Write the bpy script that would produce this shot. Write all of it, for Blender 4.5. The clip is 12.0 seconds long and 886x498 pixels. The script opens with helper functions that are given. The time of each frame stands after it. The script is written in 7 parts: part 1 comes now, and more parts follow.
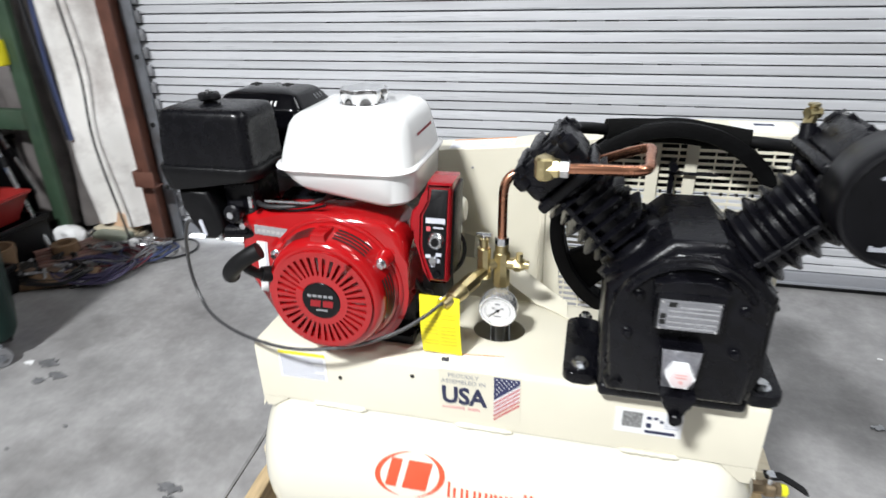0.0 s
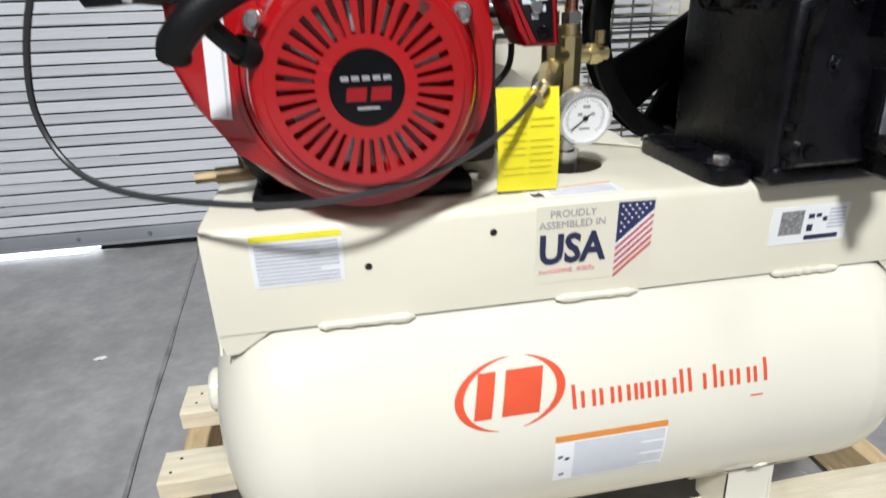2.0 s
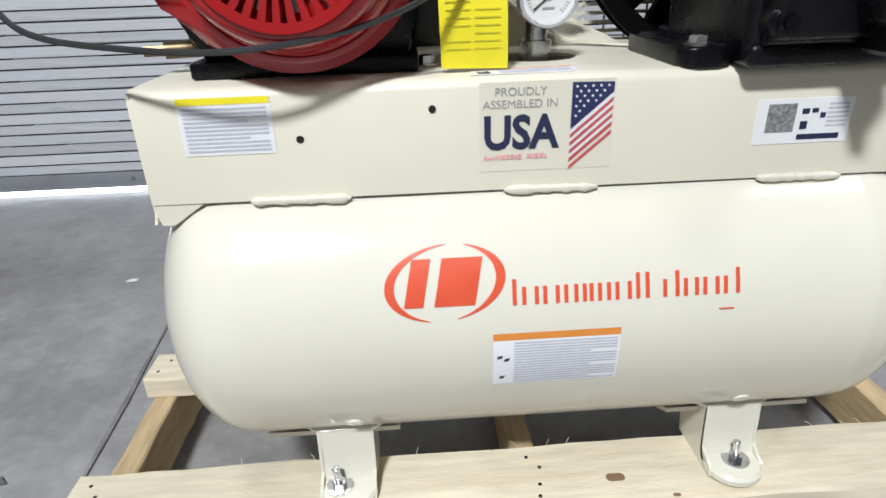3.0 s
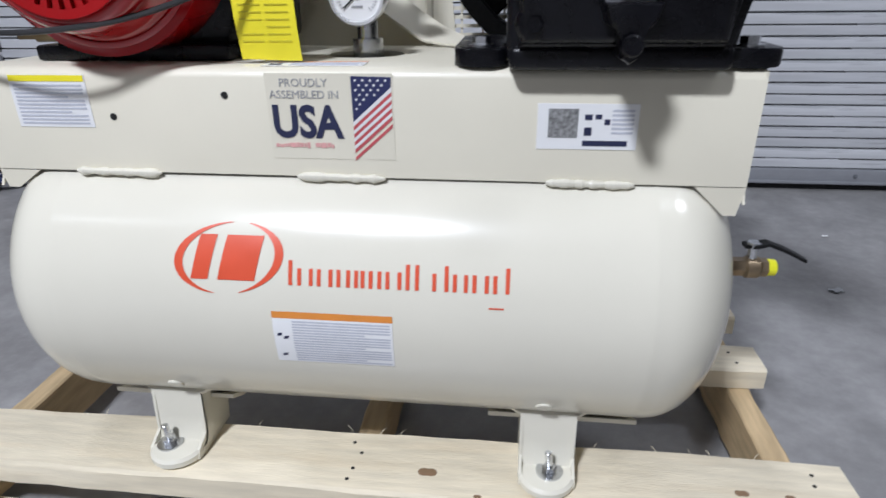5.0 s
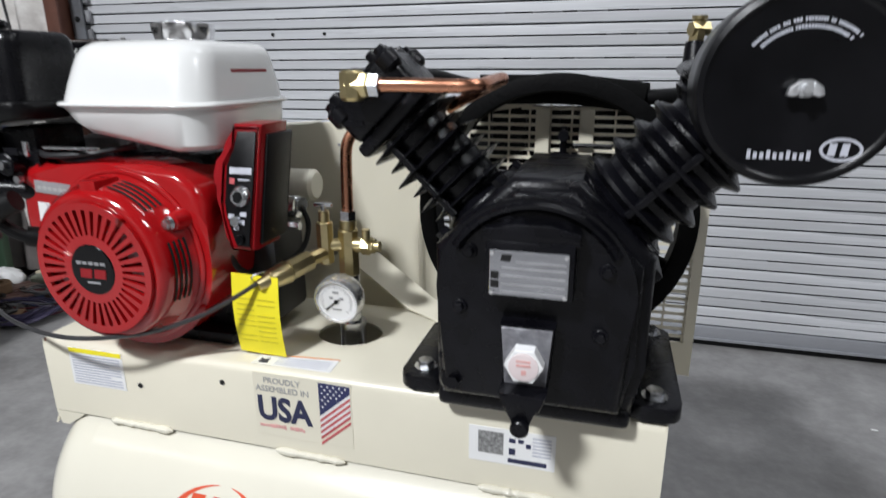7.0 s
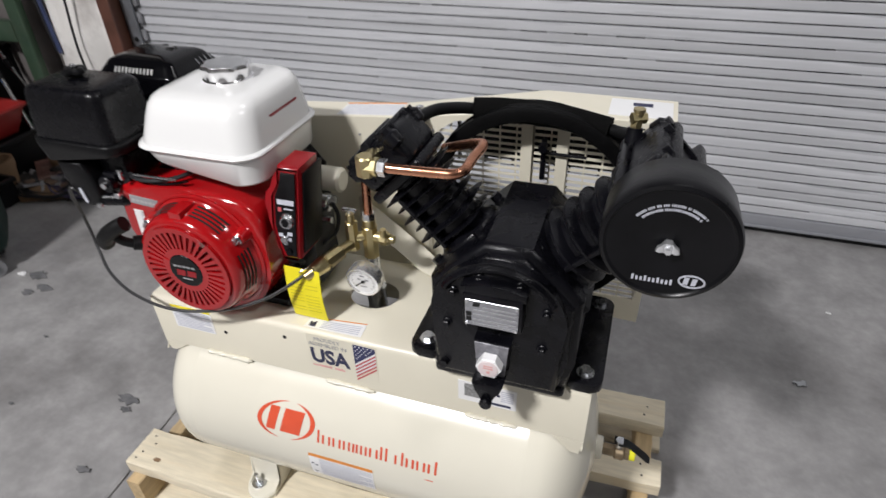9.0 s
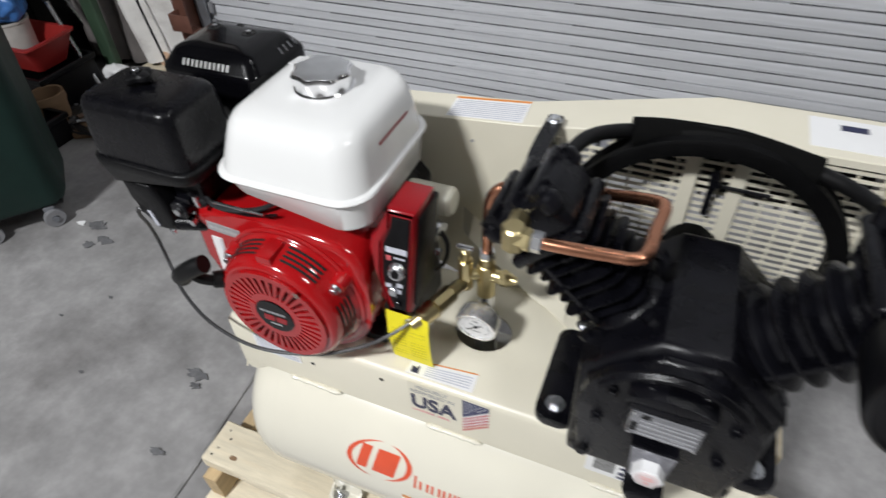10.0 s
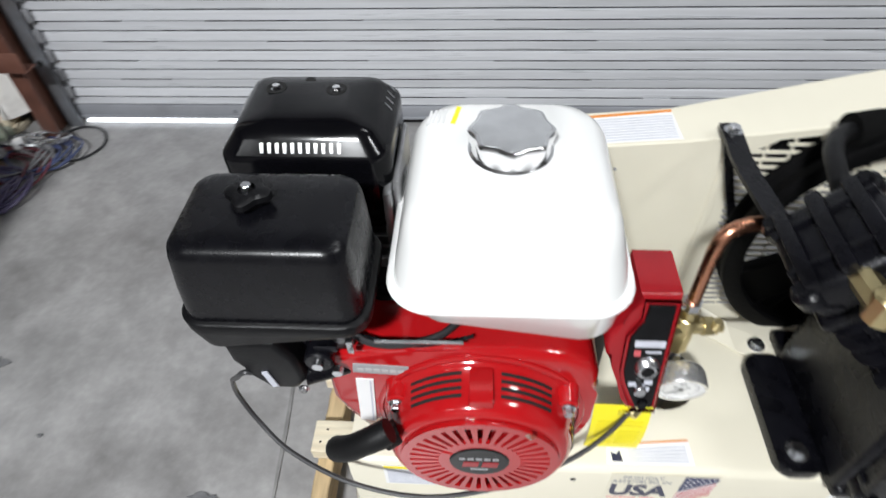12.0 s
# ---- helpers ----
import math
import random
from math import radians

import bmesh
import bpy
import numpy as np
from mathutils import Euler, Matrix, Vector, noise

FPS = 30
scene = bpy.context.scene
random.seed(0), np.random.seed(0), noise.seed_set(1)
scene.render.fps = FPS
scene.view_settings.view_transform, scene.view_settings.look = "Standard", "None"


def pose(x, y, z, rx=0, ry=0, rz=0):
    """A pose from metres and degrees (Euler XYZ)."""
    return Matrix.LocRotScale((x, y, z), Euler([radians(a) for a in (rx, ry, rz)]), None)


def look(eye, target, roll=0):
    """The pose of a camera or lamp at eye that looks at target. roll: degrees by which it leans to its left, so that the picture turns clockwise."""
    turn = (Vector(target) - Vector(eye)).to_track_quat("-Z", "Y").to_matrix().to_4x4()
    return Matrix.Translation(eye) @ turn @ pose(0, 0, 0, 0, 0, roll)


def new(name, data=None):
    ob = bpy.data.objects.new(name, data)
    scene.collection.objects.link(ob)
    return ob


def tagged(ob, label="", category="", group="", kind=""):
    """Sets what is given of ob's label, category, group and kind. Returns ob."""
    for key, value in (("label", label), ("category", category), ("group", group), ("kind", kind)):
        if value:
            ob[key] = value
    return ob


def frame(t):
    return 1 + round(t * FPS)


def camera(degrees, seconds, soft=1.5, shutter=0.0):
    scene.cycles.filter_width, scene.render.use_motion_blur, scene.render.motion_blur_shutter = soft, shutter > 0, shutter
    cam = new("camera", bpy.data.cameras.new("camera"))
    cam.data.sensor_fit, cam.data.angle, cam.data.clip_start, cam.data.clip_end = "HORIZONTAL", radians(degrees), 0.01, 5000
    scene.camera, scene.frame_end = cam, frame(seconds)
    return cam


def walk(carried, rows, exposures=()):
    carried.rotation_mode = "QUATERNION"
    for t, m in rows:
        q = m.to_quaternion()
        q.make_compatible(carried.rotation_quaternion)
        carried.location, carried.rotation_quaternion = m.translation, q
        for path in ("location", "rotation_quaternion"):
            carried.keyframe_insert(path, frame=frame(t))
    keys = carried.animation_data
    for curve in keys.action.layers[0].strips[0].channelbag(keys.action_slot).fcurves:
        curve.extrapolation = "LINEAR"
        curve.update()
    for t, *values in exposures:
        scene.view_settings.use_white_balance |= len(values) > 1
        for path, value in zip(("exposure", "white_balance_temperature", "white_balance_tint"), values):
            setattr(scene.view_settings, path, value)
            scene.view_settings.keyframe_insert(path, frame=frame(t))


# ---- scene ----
cam = camera(73.3, 12.0, shutter=0.5)
PATH = [
    (0, (0.13, -0.829, 1.316), (-0.324, 0.92, 0.459), -1.6),
    (0.5, (-0.075, -0.691, 1.273), (-0.249, 1.114, 0.428), -2.5),
    (1, (-0.29, -0.592, 1.17), (-0.04, 1.216, 0.353), -1.8),
    (1.5, (-0.348, -0.588, 1.006), (0.011, 1.209, 0.203), -1.4),
    (2, (-0.315, -0.6, 0.902), (0.009, 1.204, 0.102), -1.7),
    (2.5, (-0.25, -0.618, 0.824), (-0.036, 1.197, 0.01), -1.1),
    (2.7, (-0.217, -0.624, 0.799), (-0.059, 1.179, -0.053), -1.5),
    (4.3, (0.044, -0.664, 0.764), (-0.123, 1.146, -0.07), -0.6),
    (4.5, (0.086, -0.666, 0.762), (-0.085, 1.141, -0.079), -0.2),
    (5, (0.179, -0.66, 0.764), (-0.037, 1.154, -0.051), -0.7),
    (5.5, (0.239, -0.667, 0.796), (-0.006, 1.171, 0.047), 1.7),
    (6, (0.298, -0.664, 0.885), (0.008, 1.199, 0.217), 1.3),
    (6.5, (0.317, -0.649, 0.984), (-0.083, 1.225, 0.411), 0.8),
    (7, (0.349, -0.635, 1.07), (-0.163, 1.21, 0.49), -0.2),
    (7.2, (0.36, -0.637, 1.107), (-0.193, 1.192, 0.515), -0.6),
    (8.8, (0.444, -0.73, 1.429), (-0.156, 0.853, 0.364), -2.3),
    (9, (0.434, -0.706, 1.45), (-0.111, 0.839, 0.302), -1.8),
    (9.5, (0.337, -0.573, 1.49), (-0.167, 0.874, 0.205), -0.6),
    (10, (0.202, -0.482, 1.511), (-0.402, 0.829, 0.127), -3.1),
    (10.5, (0.043, -0.38, 1.506), (-0.581, 0.874, 0.079), -4.7),
    (11, (-0.089, -0.284, 1.503), (-0.679, 0.978, 0.068), -4.2),
    (11.5, (-0.208, -0.277, 1.497), (-0.614, 1.0, 0.013), -4.2),
    (12, (-0.288, -0.336, 1.481), (-0.402, 1.019, 0.014), -2.5),
]
EXPOSURES = [(0, 0.32, 6500, 10), (0.5, 0.28, 6500, 10), (1.5, 0.12, 6500, 10), (2.0, 0.0, 6450, 10), (2.5, -0.05, 6400, 10), (4.5, -0.36, 6000, 13), (5.5, -0.33, 5980, 15), (6.2, -0.27, 6100, 14), (7, -0.24, 6400, 11),
             (9, -0.33, 6700, 14), (9.5, -0.37, 6600, 12), (10.5, -0.27, 6550, 11), (11.5, -0.03, 6500, 10), (12, 0.02, 6500, 10)]
walk(cam, [(t, look(eye, target, roll)) for t, eye, target, roll in PATH], EXPOSURES)

# ---- world, lamps, exposure ----
scene.view_settings.exposure = 0.0
world = bpy.data.worlds.new("world")
scene.world = world
world.use_nodes = True
world.node_tree.nodes["Background"].inputs[0].default_value = (0.75, 0.85, 1.0, 1)
world.node_tree.nodes["Background"].inputs[1].default_value = 0.005


def ceiling_light(x, y, z, sx, sy, power, turn=0.0):
    data = bpy.data.lights.new("ceiling_light", "AREA")
    data.shape, data.size, data.size_y, data.energy = "RECTANGLE", sx, sy, power
    data.color = (0.95, 0.98, 1.0)
    ob = new("ceiling_light", data)
    ob.matrix_world = pose(x, y, z, 0, 0, turn)
    return ob


ceiling_light(-1.18, -2.9, 4.35, 0.54, 0.41, 425)
# The next three are unseen fills, added to lift the sides and the shutter.
ceiling_light(2.4, -0.7, 4.2, 0.8, 0.3, 50)
ceiling_light(-3.2, -3.2, 4.2, 1.2, 0.3, 10)
ceiling_light(0.9, 0.75, 4.2, 1.2, 0.3, 15)

# ---- materials ----


def mat(name, color, rough=0.5, metal=0.0, var=0.06, scale=14.0, bump=0.0, bscale=250.0, rvar=0.08, coat=0.0,
        stain=None, stain_scale=2.0, stain_amount=0.5, stain_edge=(0.5, 0.72), spec=0.5, stretch=(1, 1, 1), island=0.0):
    m = bpy.data.materials.new(name)
    m.use_nodes = True
    nt = m.node_tree
    b = nt.nodes["Principled BSDF"]
    n, k = nt.nodes.new, nt.links.new
    tc = n("ShaderNodeTexCoord")
    mp = n("ShaderNodeMapping")
    mp.inputs["Scale"].default_value = stretch
    k(tc.outputs["Object"], mp.inputs["Vector"])
    no = n("ShaderNodeTexNoise")
    no.inputs["Scale"].default_value, no.inputs["Detail"].default_value = scale, 6
    k(mp.outputs[0], no.inputs["Vector"])
    ra = n("ShaderNodeValToRGB")
    lo, hi = [max(0, c * (1 - var)) for c in color], [min(1, c * (1 + var)) for c in color]
    ra.color_ramp.elements[0].position, ra.color_ramp.elements[1].position = 0.32, 0.68
    ra.color_ramp.elements[0].color, ra.color_ramp.elements[1].color = (*lo, 1), (*hi, 1)
    k(no.outputs["Fac"], ra.inputs["Fac"])
    out = ra.outputs["Color"]
    if stain:
        sn = n("ShaderNodeTexNoise")
        sn.inputs["Scale"].default_value, sn.inputs["Detail"].default_value = stain_scale, 8
        sn.inputs["Roughness"].default_value = 0.65
        k(mp.outputs[0], sn.inputs["Vector"])
        sr = n("ShaderNodeValToRGB")
        sr.color_ramp.elements[0].position, sr.color_ramp.elements[1].position = stain_edge
        sr.color_ramp.elements[0].color, sr.color_ramp.elements[1].color = (0, 0, 0, 1), (stain_amount,) * 3 + (1,)
        k(sn.outputs["Fac"], sr.inputs["Fac"])
        mx = n("ShaderNodeMixRGB")
        mx.inputs["Color2"].default_value = (*stain, 1)
        k(sr.outputs["Color"], mx.inputs["Fac"])
        k(out, mx.inputs["Color1"])
        out = mx.outputs["Color"]
    if island:
        oi = n("ShaderNodeObjectInfo")
        mr = n("ShaderNodeMapRange")
        mr.inputs["To Min"].default_value, mr.inputs["To Max"].default_value = 1 - island, 1 + island
        k(oi.outputs["Random"], mr.inputs["Value"])
        mu = n("ShaderNodeMixRGB")
        mu.blend_type = "MULTIPLY"
        mu.inputs["Fac"].default_value = 1
        k(out, mu.inputs["Color1"])
        k(mr.outputs[0], mu.inputs["Color2"])
        out = mu.outputs["Color"]
    k(out, b.inputs["Base Color"])
    rr = n("ShaderNodeMapRange")
    rr.inputs["To Min"].default_value, rr.inputs["To Max"].default_value = max(0.02, rough - rvar), min(1, rough + rvar)
    k(no.outputs["Fac"], rr.inputs["Value"])
    k(rr.outputs[0], b.inputs["Roughness"])
    b.inputs["Metallic"].default_value = metal
    b.inputs["Coat Weight"].default_value = coat
    b.inputs["Specular IOR Level"].default_value = spec
    if bump:
        bn = n("ShaderNodeTexNoise")
        bn.inputs["Scale"].default_value, bn.inputs["Detail"].default_value = bscale, 4
        k(mp.outputs[0], bn.inputs["Vector"])
        bu = n("ShaderNodeBump")
        bu.inputs["Strength"].default_value, bu.inputs["Distance"].default_value = bump, 0.002
        k(bn.outputs["Fac"], bu.inputs["Height"])
        k(bu.outputs[0], b.inputs["Normal"])
    return m


def grow(m, scale, amount, edge, light):
    """Multiplies a material's colour by one more layer of blotches, between 1 - amount and light."""
    nt = m.node_tree
    b = nt.nodes["Principled BSDF"]
    old = b.inputs["Base Color"].links[0].from_socket
    tc, no, ra, mu = [nt.nodes.new(k) for k in ("ShaderNodeTexCoord", "ShaderNodeTexNoise", "ShaderNodeValToRGB", "ShaderNodeMixRGB")]
    no.inputs["Scale"].default_value, no.inputs["Detail"].default_value, no.inputs["Roughness"].default_value = scale, 7, 0.6
    ra.color_ramp.elements[0].position, ra.color_ramp.elements[1].position = edge
    ra.color_ramp.elements[0].color = (1 - amount, 1 - amount, 1 - amount, 1)
    ra.color_ramp.elements[1].color = (light, light, light, 1)
    mu.blend_type = "MULTIPLY"
    mu.inputs["Fac"].default_value = 1
    nt.links.new(tc.outputs["Object"], no.inputs["Vector"])
    nt.links.new(no.outputs["Fac"], ra.inputs["Fac"])
    nt.links.new(old, mu.inputs["Color1"])
    nt.links.new(ra.outputs["Color"], mu.inputs["Color2"])
    nt.links.new(mu.outputs["Color"], b.inputs["Base Color"])


def glow(name, color, power):
    m = bpy.data.materials.new(name)
    m.use_nodes = True
    b = m.node_tree.nodes["Principled BSDF"]
    b.inputs["Base Color"].default_value = (*color, 1)
    b.inputs["Emission Color"].default_value = (*color, 1)
    b.inputs["Emission Strength"].default_value = power
    return m


CREAM = mat("cream_paint", (0.70, 0.67, 0.57), 0.17, var=0.02, scale=5, bump=0.03, bscale=40, rvar=0.05, spec=0.45)
CREAM_MATT = mat("cream_paint_sheet", (0.71, 0.67, 0.55), 0.36, var=0.03, scale=6, bump=0.05, bscale=120)
RED = mat("red_paint", (0.355, 0.006, 0.008), 0.13, var=0.06, scale=10, coat=0.5, bump=0.10, bscale=45, rvar=0.05)
RED_DARK = mat("red_moulding", (0.26, 0.006, 0.010), 0.22, var=0.08, scale=20, bump=0.08, bscale=90)
WHITE_TANK = mat("white_enamel", (0.76, 0.76, 0.75), 0.22, var=0.015, scale=6, coat=0.4)
BLACK_PLASTIC = mat("black_plastic", (0.0035, 0.0035, 0.0042), 0.36, spec=0.22, var=0.25, scale=60, bump=0.25, bscale=700)
COVER_PLASTIC = mat("smooth_black_plastic", (0.003, 0.003, 0.0042), 0.27, spec=0.3, var=0.2, scale=60, bump=0.06, bscale=700)
BLACK_GLOSS = mat("black_enamel", (0.002, 0.002, 0.0027), 0.13, var=0.1, scale=20, coat=0.0, spec=0.3)
BLACK_IRON = mat("black_painted_iron", (0.0034, 0.0034, 0.005), 0.28, spec=0.25, var=0.4, scale=30, bump=0.28, bscale=320, rvar=0.12)
RUBBER = mat("black_rubber", (0.004, 0.004, 0.0045), 0.5, spec=0.25, var=0.2, scale=50, bump=0.2, bscale=400)
FOAM = mat("black_foam", (0.003, 0.003, 0.003), 0.95, spec=0.1, var=0.2, scale=120, bump=0.6, bscale=500)
# flywheel black, darkened further for the shadow that it sits in
WHEEL_BLACK = mat("matt_black_iron", (0.0018, 0.0018, 0.002), 0.6, spec=0.08, var=0.3, scale=40, bump=0.4, bscale=200)
DARK = mat("dark_void", (0.004, 0.004, 0.004), 0.8, var=0.3, scale=30)
CAP_SATIN = mat("bright_satin_chrome", (0.78, 0.79, 0.80), 0.4, 1.0, var=0.05, scale=60)
CHROME = mat("chrome", (0.86, 0.86, 0.87), 0.17, 1.0, var=0.03, scale=10)
GAUGE_STEEL = mat("polished_gauge_steel", (0.80, 0.80, 0.80), 0.28, 0.8, var=0.04, scale=10)
SATIN = mat("satin_chrome", (0.45, 0.46, 0.47), 0.32, 1.0, var=0.06, scale=60)
ALU = mat("cast_aluminium", (0.42, 0.42, 0.43), 0.42, 0.9, var=0.2, scale=40, bump=0.3, bscale=200)
ZINC = mat("zinc_plated_steel", (0.62, 0.63, 0.65), 0.25, 1.0, var=0.1, scale=60)
BRASS = mat("brass", (0.63, 0.53, 0.29), 0.34, 1.0, var=0.12, scale=60, stain=(0.36, 0.27, 0.12), stain_scale=30, stain_amount=0.4)
DULL_BRASS = mat("dull_brass", (0.14, 0.105, 0.06), 0.4, 0.9, var=0.25, scale=40)
COPPER = mat("copper", (0.62, 0.29, 0.18), 0.26, 1.0, var=0.1, scale=30, stain=(0.40, 0.17, 0.10), stain_scale=14, stain_amount=0.5)
PINE = mat("pine_board", (0.70, 0.625, 0.475), 0.68, var=0.1, scale=9, bump=0.4, bscale=60, stretch=(1.2, 9, 9), stain=(0.58, 0.45, 0.28), stain_scale=3, stain_amount=0.4, island=0.08)
PINE_Y = mat("pine_stringer", (0.50, 0.37, 0.21), 0.72, var=0.18, scale=9, bump=0.4, bscale=60, stretch=(9, 1.2, 9), stain=(0.34, 0.24, 0.13), stain_scale=3, stain_amount=0.5, island=0.1)
CONCRETE = mat("concrete_floor", (0.315, 0.308, 0.306), 0.38, var=0.15, scale=9, bump=0.3, bscale=40, stain=(0.105, 0.095, 0.092), stain_scale=1.7, stain_amount=0.55, stain_edge=(0.50, 0.72), rvar=0.15, spec=0.6)
grow(CONCRETE, 34, 0.10, (0.40, 0.70), 1.06)
grow(CONCRETE, 1.3, 0.16, (0.38, 0.62), 1.05)
SLAT = mat("galvanised_slat", (0.67, 0.68, 0.71), 0.45, 0.1, var=0.12, scale=5, bump=0.15, bscale=30, stretch=(0.35, 6, 9), stain=(0.30, 0.31, 0.33), stain_scale=5, stain_amount=0.55, stain_edge=(0.56, 0.64), island=0.06)
DULL_GREY = mat("grey_grime", (0.21, 0.212, 0.225), 0.8, var=0.6, scale=7)
STEEL_GREY = mat("grey_steel", (0.20, 0.21, 0.23), 0.5, 0.3, var=0.2, scale=12, stain=(0.10, 0.08, 0.07), stain_scale=5)
RUST = mat("red_oxide_steel", (0.14, 0.058, 0.04), 0.6, 0.0, var=0.25, scale=10, stain=(0.10, 0.05, 0.035), stain_scale=4, stain_amount=0.7, bump=0.2, bscale=80)
GREEN_STEEL = mat("green_painted_steel", (0.04, 0.075, 0.045), 0.5, var=0.2, scale=10, stain=(0.05, 0.045, 0.035), stain_scale=5)
WALL_WHITE = mat("white_insulation", (0.84, 0.82, 0.79), 0.7, var=0.08, scale=3, bump=0.5, bscale=8, stain=(0.42, 0.38, 0.36), stain_scale=3.2, stain_amount=0.75, stain_edge=(0.46, 0.66))
WALL_GREY = mat("grey_wall", (0.20, 0.195, 0.19), 0.8, var=0.12, scale=2, stain=(0.14, 0.135, 0.13), stain_scale=1.2)
PAPER = mat("white_label", (0.80, 0.80, 0.80), 0.42, var=0.02, scale=20)
INK = mat("dark_blue_ink", (0.018, 0.022, 0.065), 0.45, var=0.1, scale=40)
GREY_INK = mat("grey_ink", (0.30, 0.30, 0.31), 0.5, var=0.1, scale=60)
PALE_INK = mat("pale_grey_ink", (0.50, 0.51, 0.57), 0.5, var=0.08, scale=60)
BARE = mat("bare_louvre_metal", (0.50, 0.50, 0.49), 0.4, 0.6, var=0.1, scale=60)
PINK_INK = mat("faded_red_ink", (0.68, 0.36, 0.34), 0.5, var=0.1, scale=60)
FAINT_INK = mat("faint_grey_ink", (0.68, 0.68, 0.68), 0.4, var=0.05, scale=60)
ORANGE_RED = mat("orange_red_vinyl", (0.66, 0.085, 0.035), 0.35, var=0.04, scale=30)
ORANGE = mat("orange_ink", (0.70, 0.25, 0.04), 0.4, var=0.05, scale=30)
YELLOW = mat("yellow_card", (0.85, 0.74, 0.02), 0.5, var=0.04, scale=20, bump=0.15, bscale=30)
YELLOW_DARK = mat("olive_ink", (0.62, 0.54, 0.02), 0.5, var=0.1, scale=40)
WHITE_INK = mat("white_ink", (0.75, 0.75, 0.75), 0.45, var=0.04, scale=40)
NAVY = mat("flag_blue", (0.02, 0.025, 0.09), 0.45, var=0.08, scale=40)
FLAG_RED = mat("flag_red", (0.50, 0.09, 0.10), 0.45, var=0.08, scale=40)
BIN_GREEN = mat("dark_green_plastic", (0.007, 0.022, 0.018), 0.5, var=0.15, scale=8, spec=0.2, bump=0.1, bscale=60, stain=(0.02, 0.03, 0.027), stain_scale=3)
CARD = mat("brown_cardboard", (0.22, 0.135, 0.075), 0.8, var=0.12, scale=8, stain=(0.2, 0.13, 0.07), stain_scale=3)
PURPLE = mat("purple_cable", (0.06, 0.05, 0.105), 0.5, var=0.2, scale=10)
BLUE = mat("blue_cable", (0.04, 0.055, 0.13), 0.5, var=0.2, scale=10)
RED_CABLE = mat("red_cable", (0.12, 0.025, 0.035), 0.5, var=0.2, scale=10)
WHITE_CABLE = mat("white_cable", (0.20, 0.20, 0.21), 0.5, var=0.1, scale=10)
THROTTLE_BLACK = mat("grey_black_cable_sheath", (0.03, 0.03, 0.032), 0.35, var=0.2, scale=10)
BLACK_CABLE = mat("black_cable", (0.015, 0.015, 0.017), 0.5, var=0.2, scale=10)
RED_PLASTIC = mat("red_plastic", (0.28, 0.018, 0.016), 0.45, var=0.1, scale=10)
DAYLIGHT = glow("daylight", (0.93, 0.97, 1.0), 3.2)
GLASS = bpy.data.materials.new("clear_glass")
GLASS.use_nodes = True
GLASS.node_tree.nodes["Principled BSDF"].inputs["Transmission Weight"].default_value = 1.0
GLASS.node_tree.nodes["Principled BSDF"].inputs["Roughness"].default_value = 0.03

# ---- builders ----
ORIGIN = {}


def thing(name, at, label, category, group="", kind=""):
    ob = new(name)
    ob.empty_display_size = 0.05
    ob.location = at
    ORIGIN[name] = Vector(at)
    tagged(ob, label, category, group, kind)
    ob["home"] = list(at)
    return ob


def finish(bm, name, material, angle=35):
    bmesh.ops.recalc_face_normals(bm, faces=bm.faces)
    me = bpy.data.meshes.new(name)
    bm.to_mesh(me)
    bm.free()
    me.materials.append(material)
    me.shade_smooth()
    me.set_sharp_from_angle(angle=radians(angle))
    return me


def home_of(ob):
    while ob is not None:
        if "home" in ob:
            return Vector(ob["home"])
        ob = ob.parent
    return Vector((0, 0, 0))


def part(name, bm, material, parent=None, label="", angle=35):
    """One mesh, built in world places, under a thing or under a part."""
    if parent is not None:
        bmesh.ops.translate(bm, verts=bm.verts, vec=-home_of(parent))
    ob = new(name, finish(bm, name, material, angle))
    if parent is not None:
        ob.parent = parent
    if label:
        ob["label"] = label
    return ob


def solid(name, bm, material, label, category, kind="", group="", angle=35):
    """A thing or a piece of the setting that is one mesh."""
    return tagged(new(name, finish(bm, name, material, angle)), label, category, group, kind)


def B():
    return bmesh.new()


def box(bm, x0, x1, y0, y1, z0, z1, bev=0.0, seg=2, m=None):
    mm = Matrix.Translation(((x0 + x1) / 2, (y0 + y1) / 2, (z0 + z1) / 2)) @ Matrix.Diagonal((x1 - x0, y1 - y0, z1 - z0, 1))
    r = bmesh.ops.create_cube(bm, size=1.0, matrix=mm)
    vs = r["verts"]
    if bev:
        es = {e for v in vs for e in v.link_edges}
        r = bmesh.ops.bevel(bm, geom=list(es), offset=bev, segments=seg, affect="EDGES", profile=0.5)
        vs = list({v for f in r["faces"] for v in f.verts} | {v for v in vs if v.is_valid})
    if m is not None:
        bmesh.ops.transform(bm, matrix=m, verts=[v for v in vs if v.is_valid])
    return vs


def frame_of(a, b):
    a, b = Vector(a), Vector(b)
    return Matrix.Translation(a) @ (b - a).to_track_quat("Z", "Y").to_matrix().to_4x4(), (b - a).length


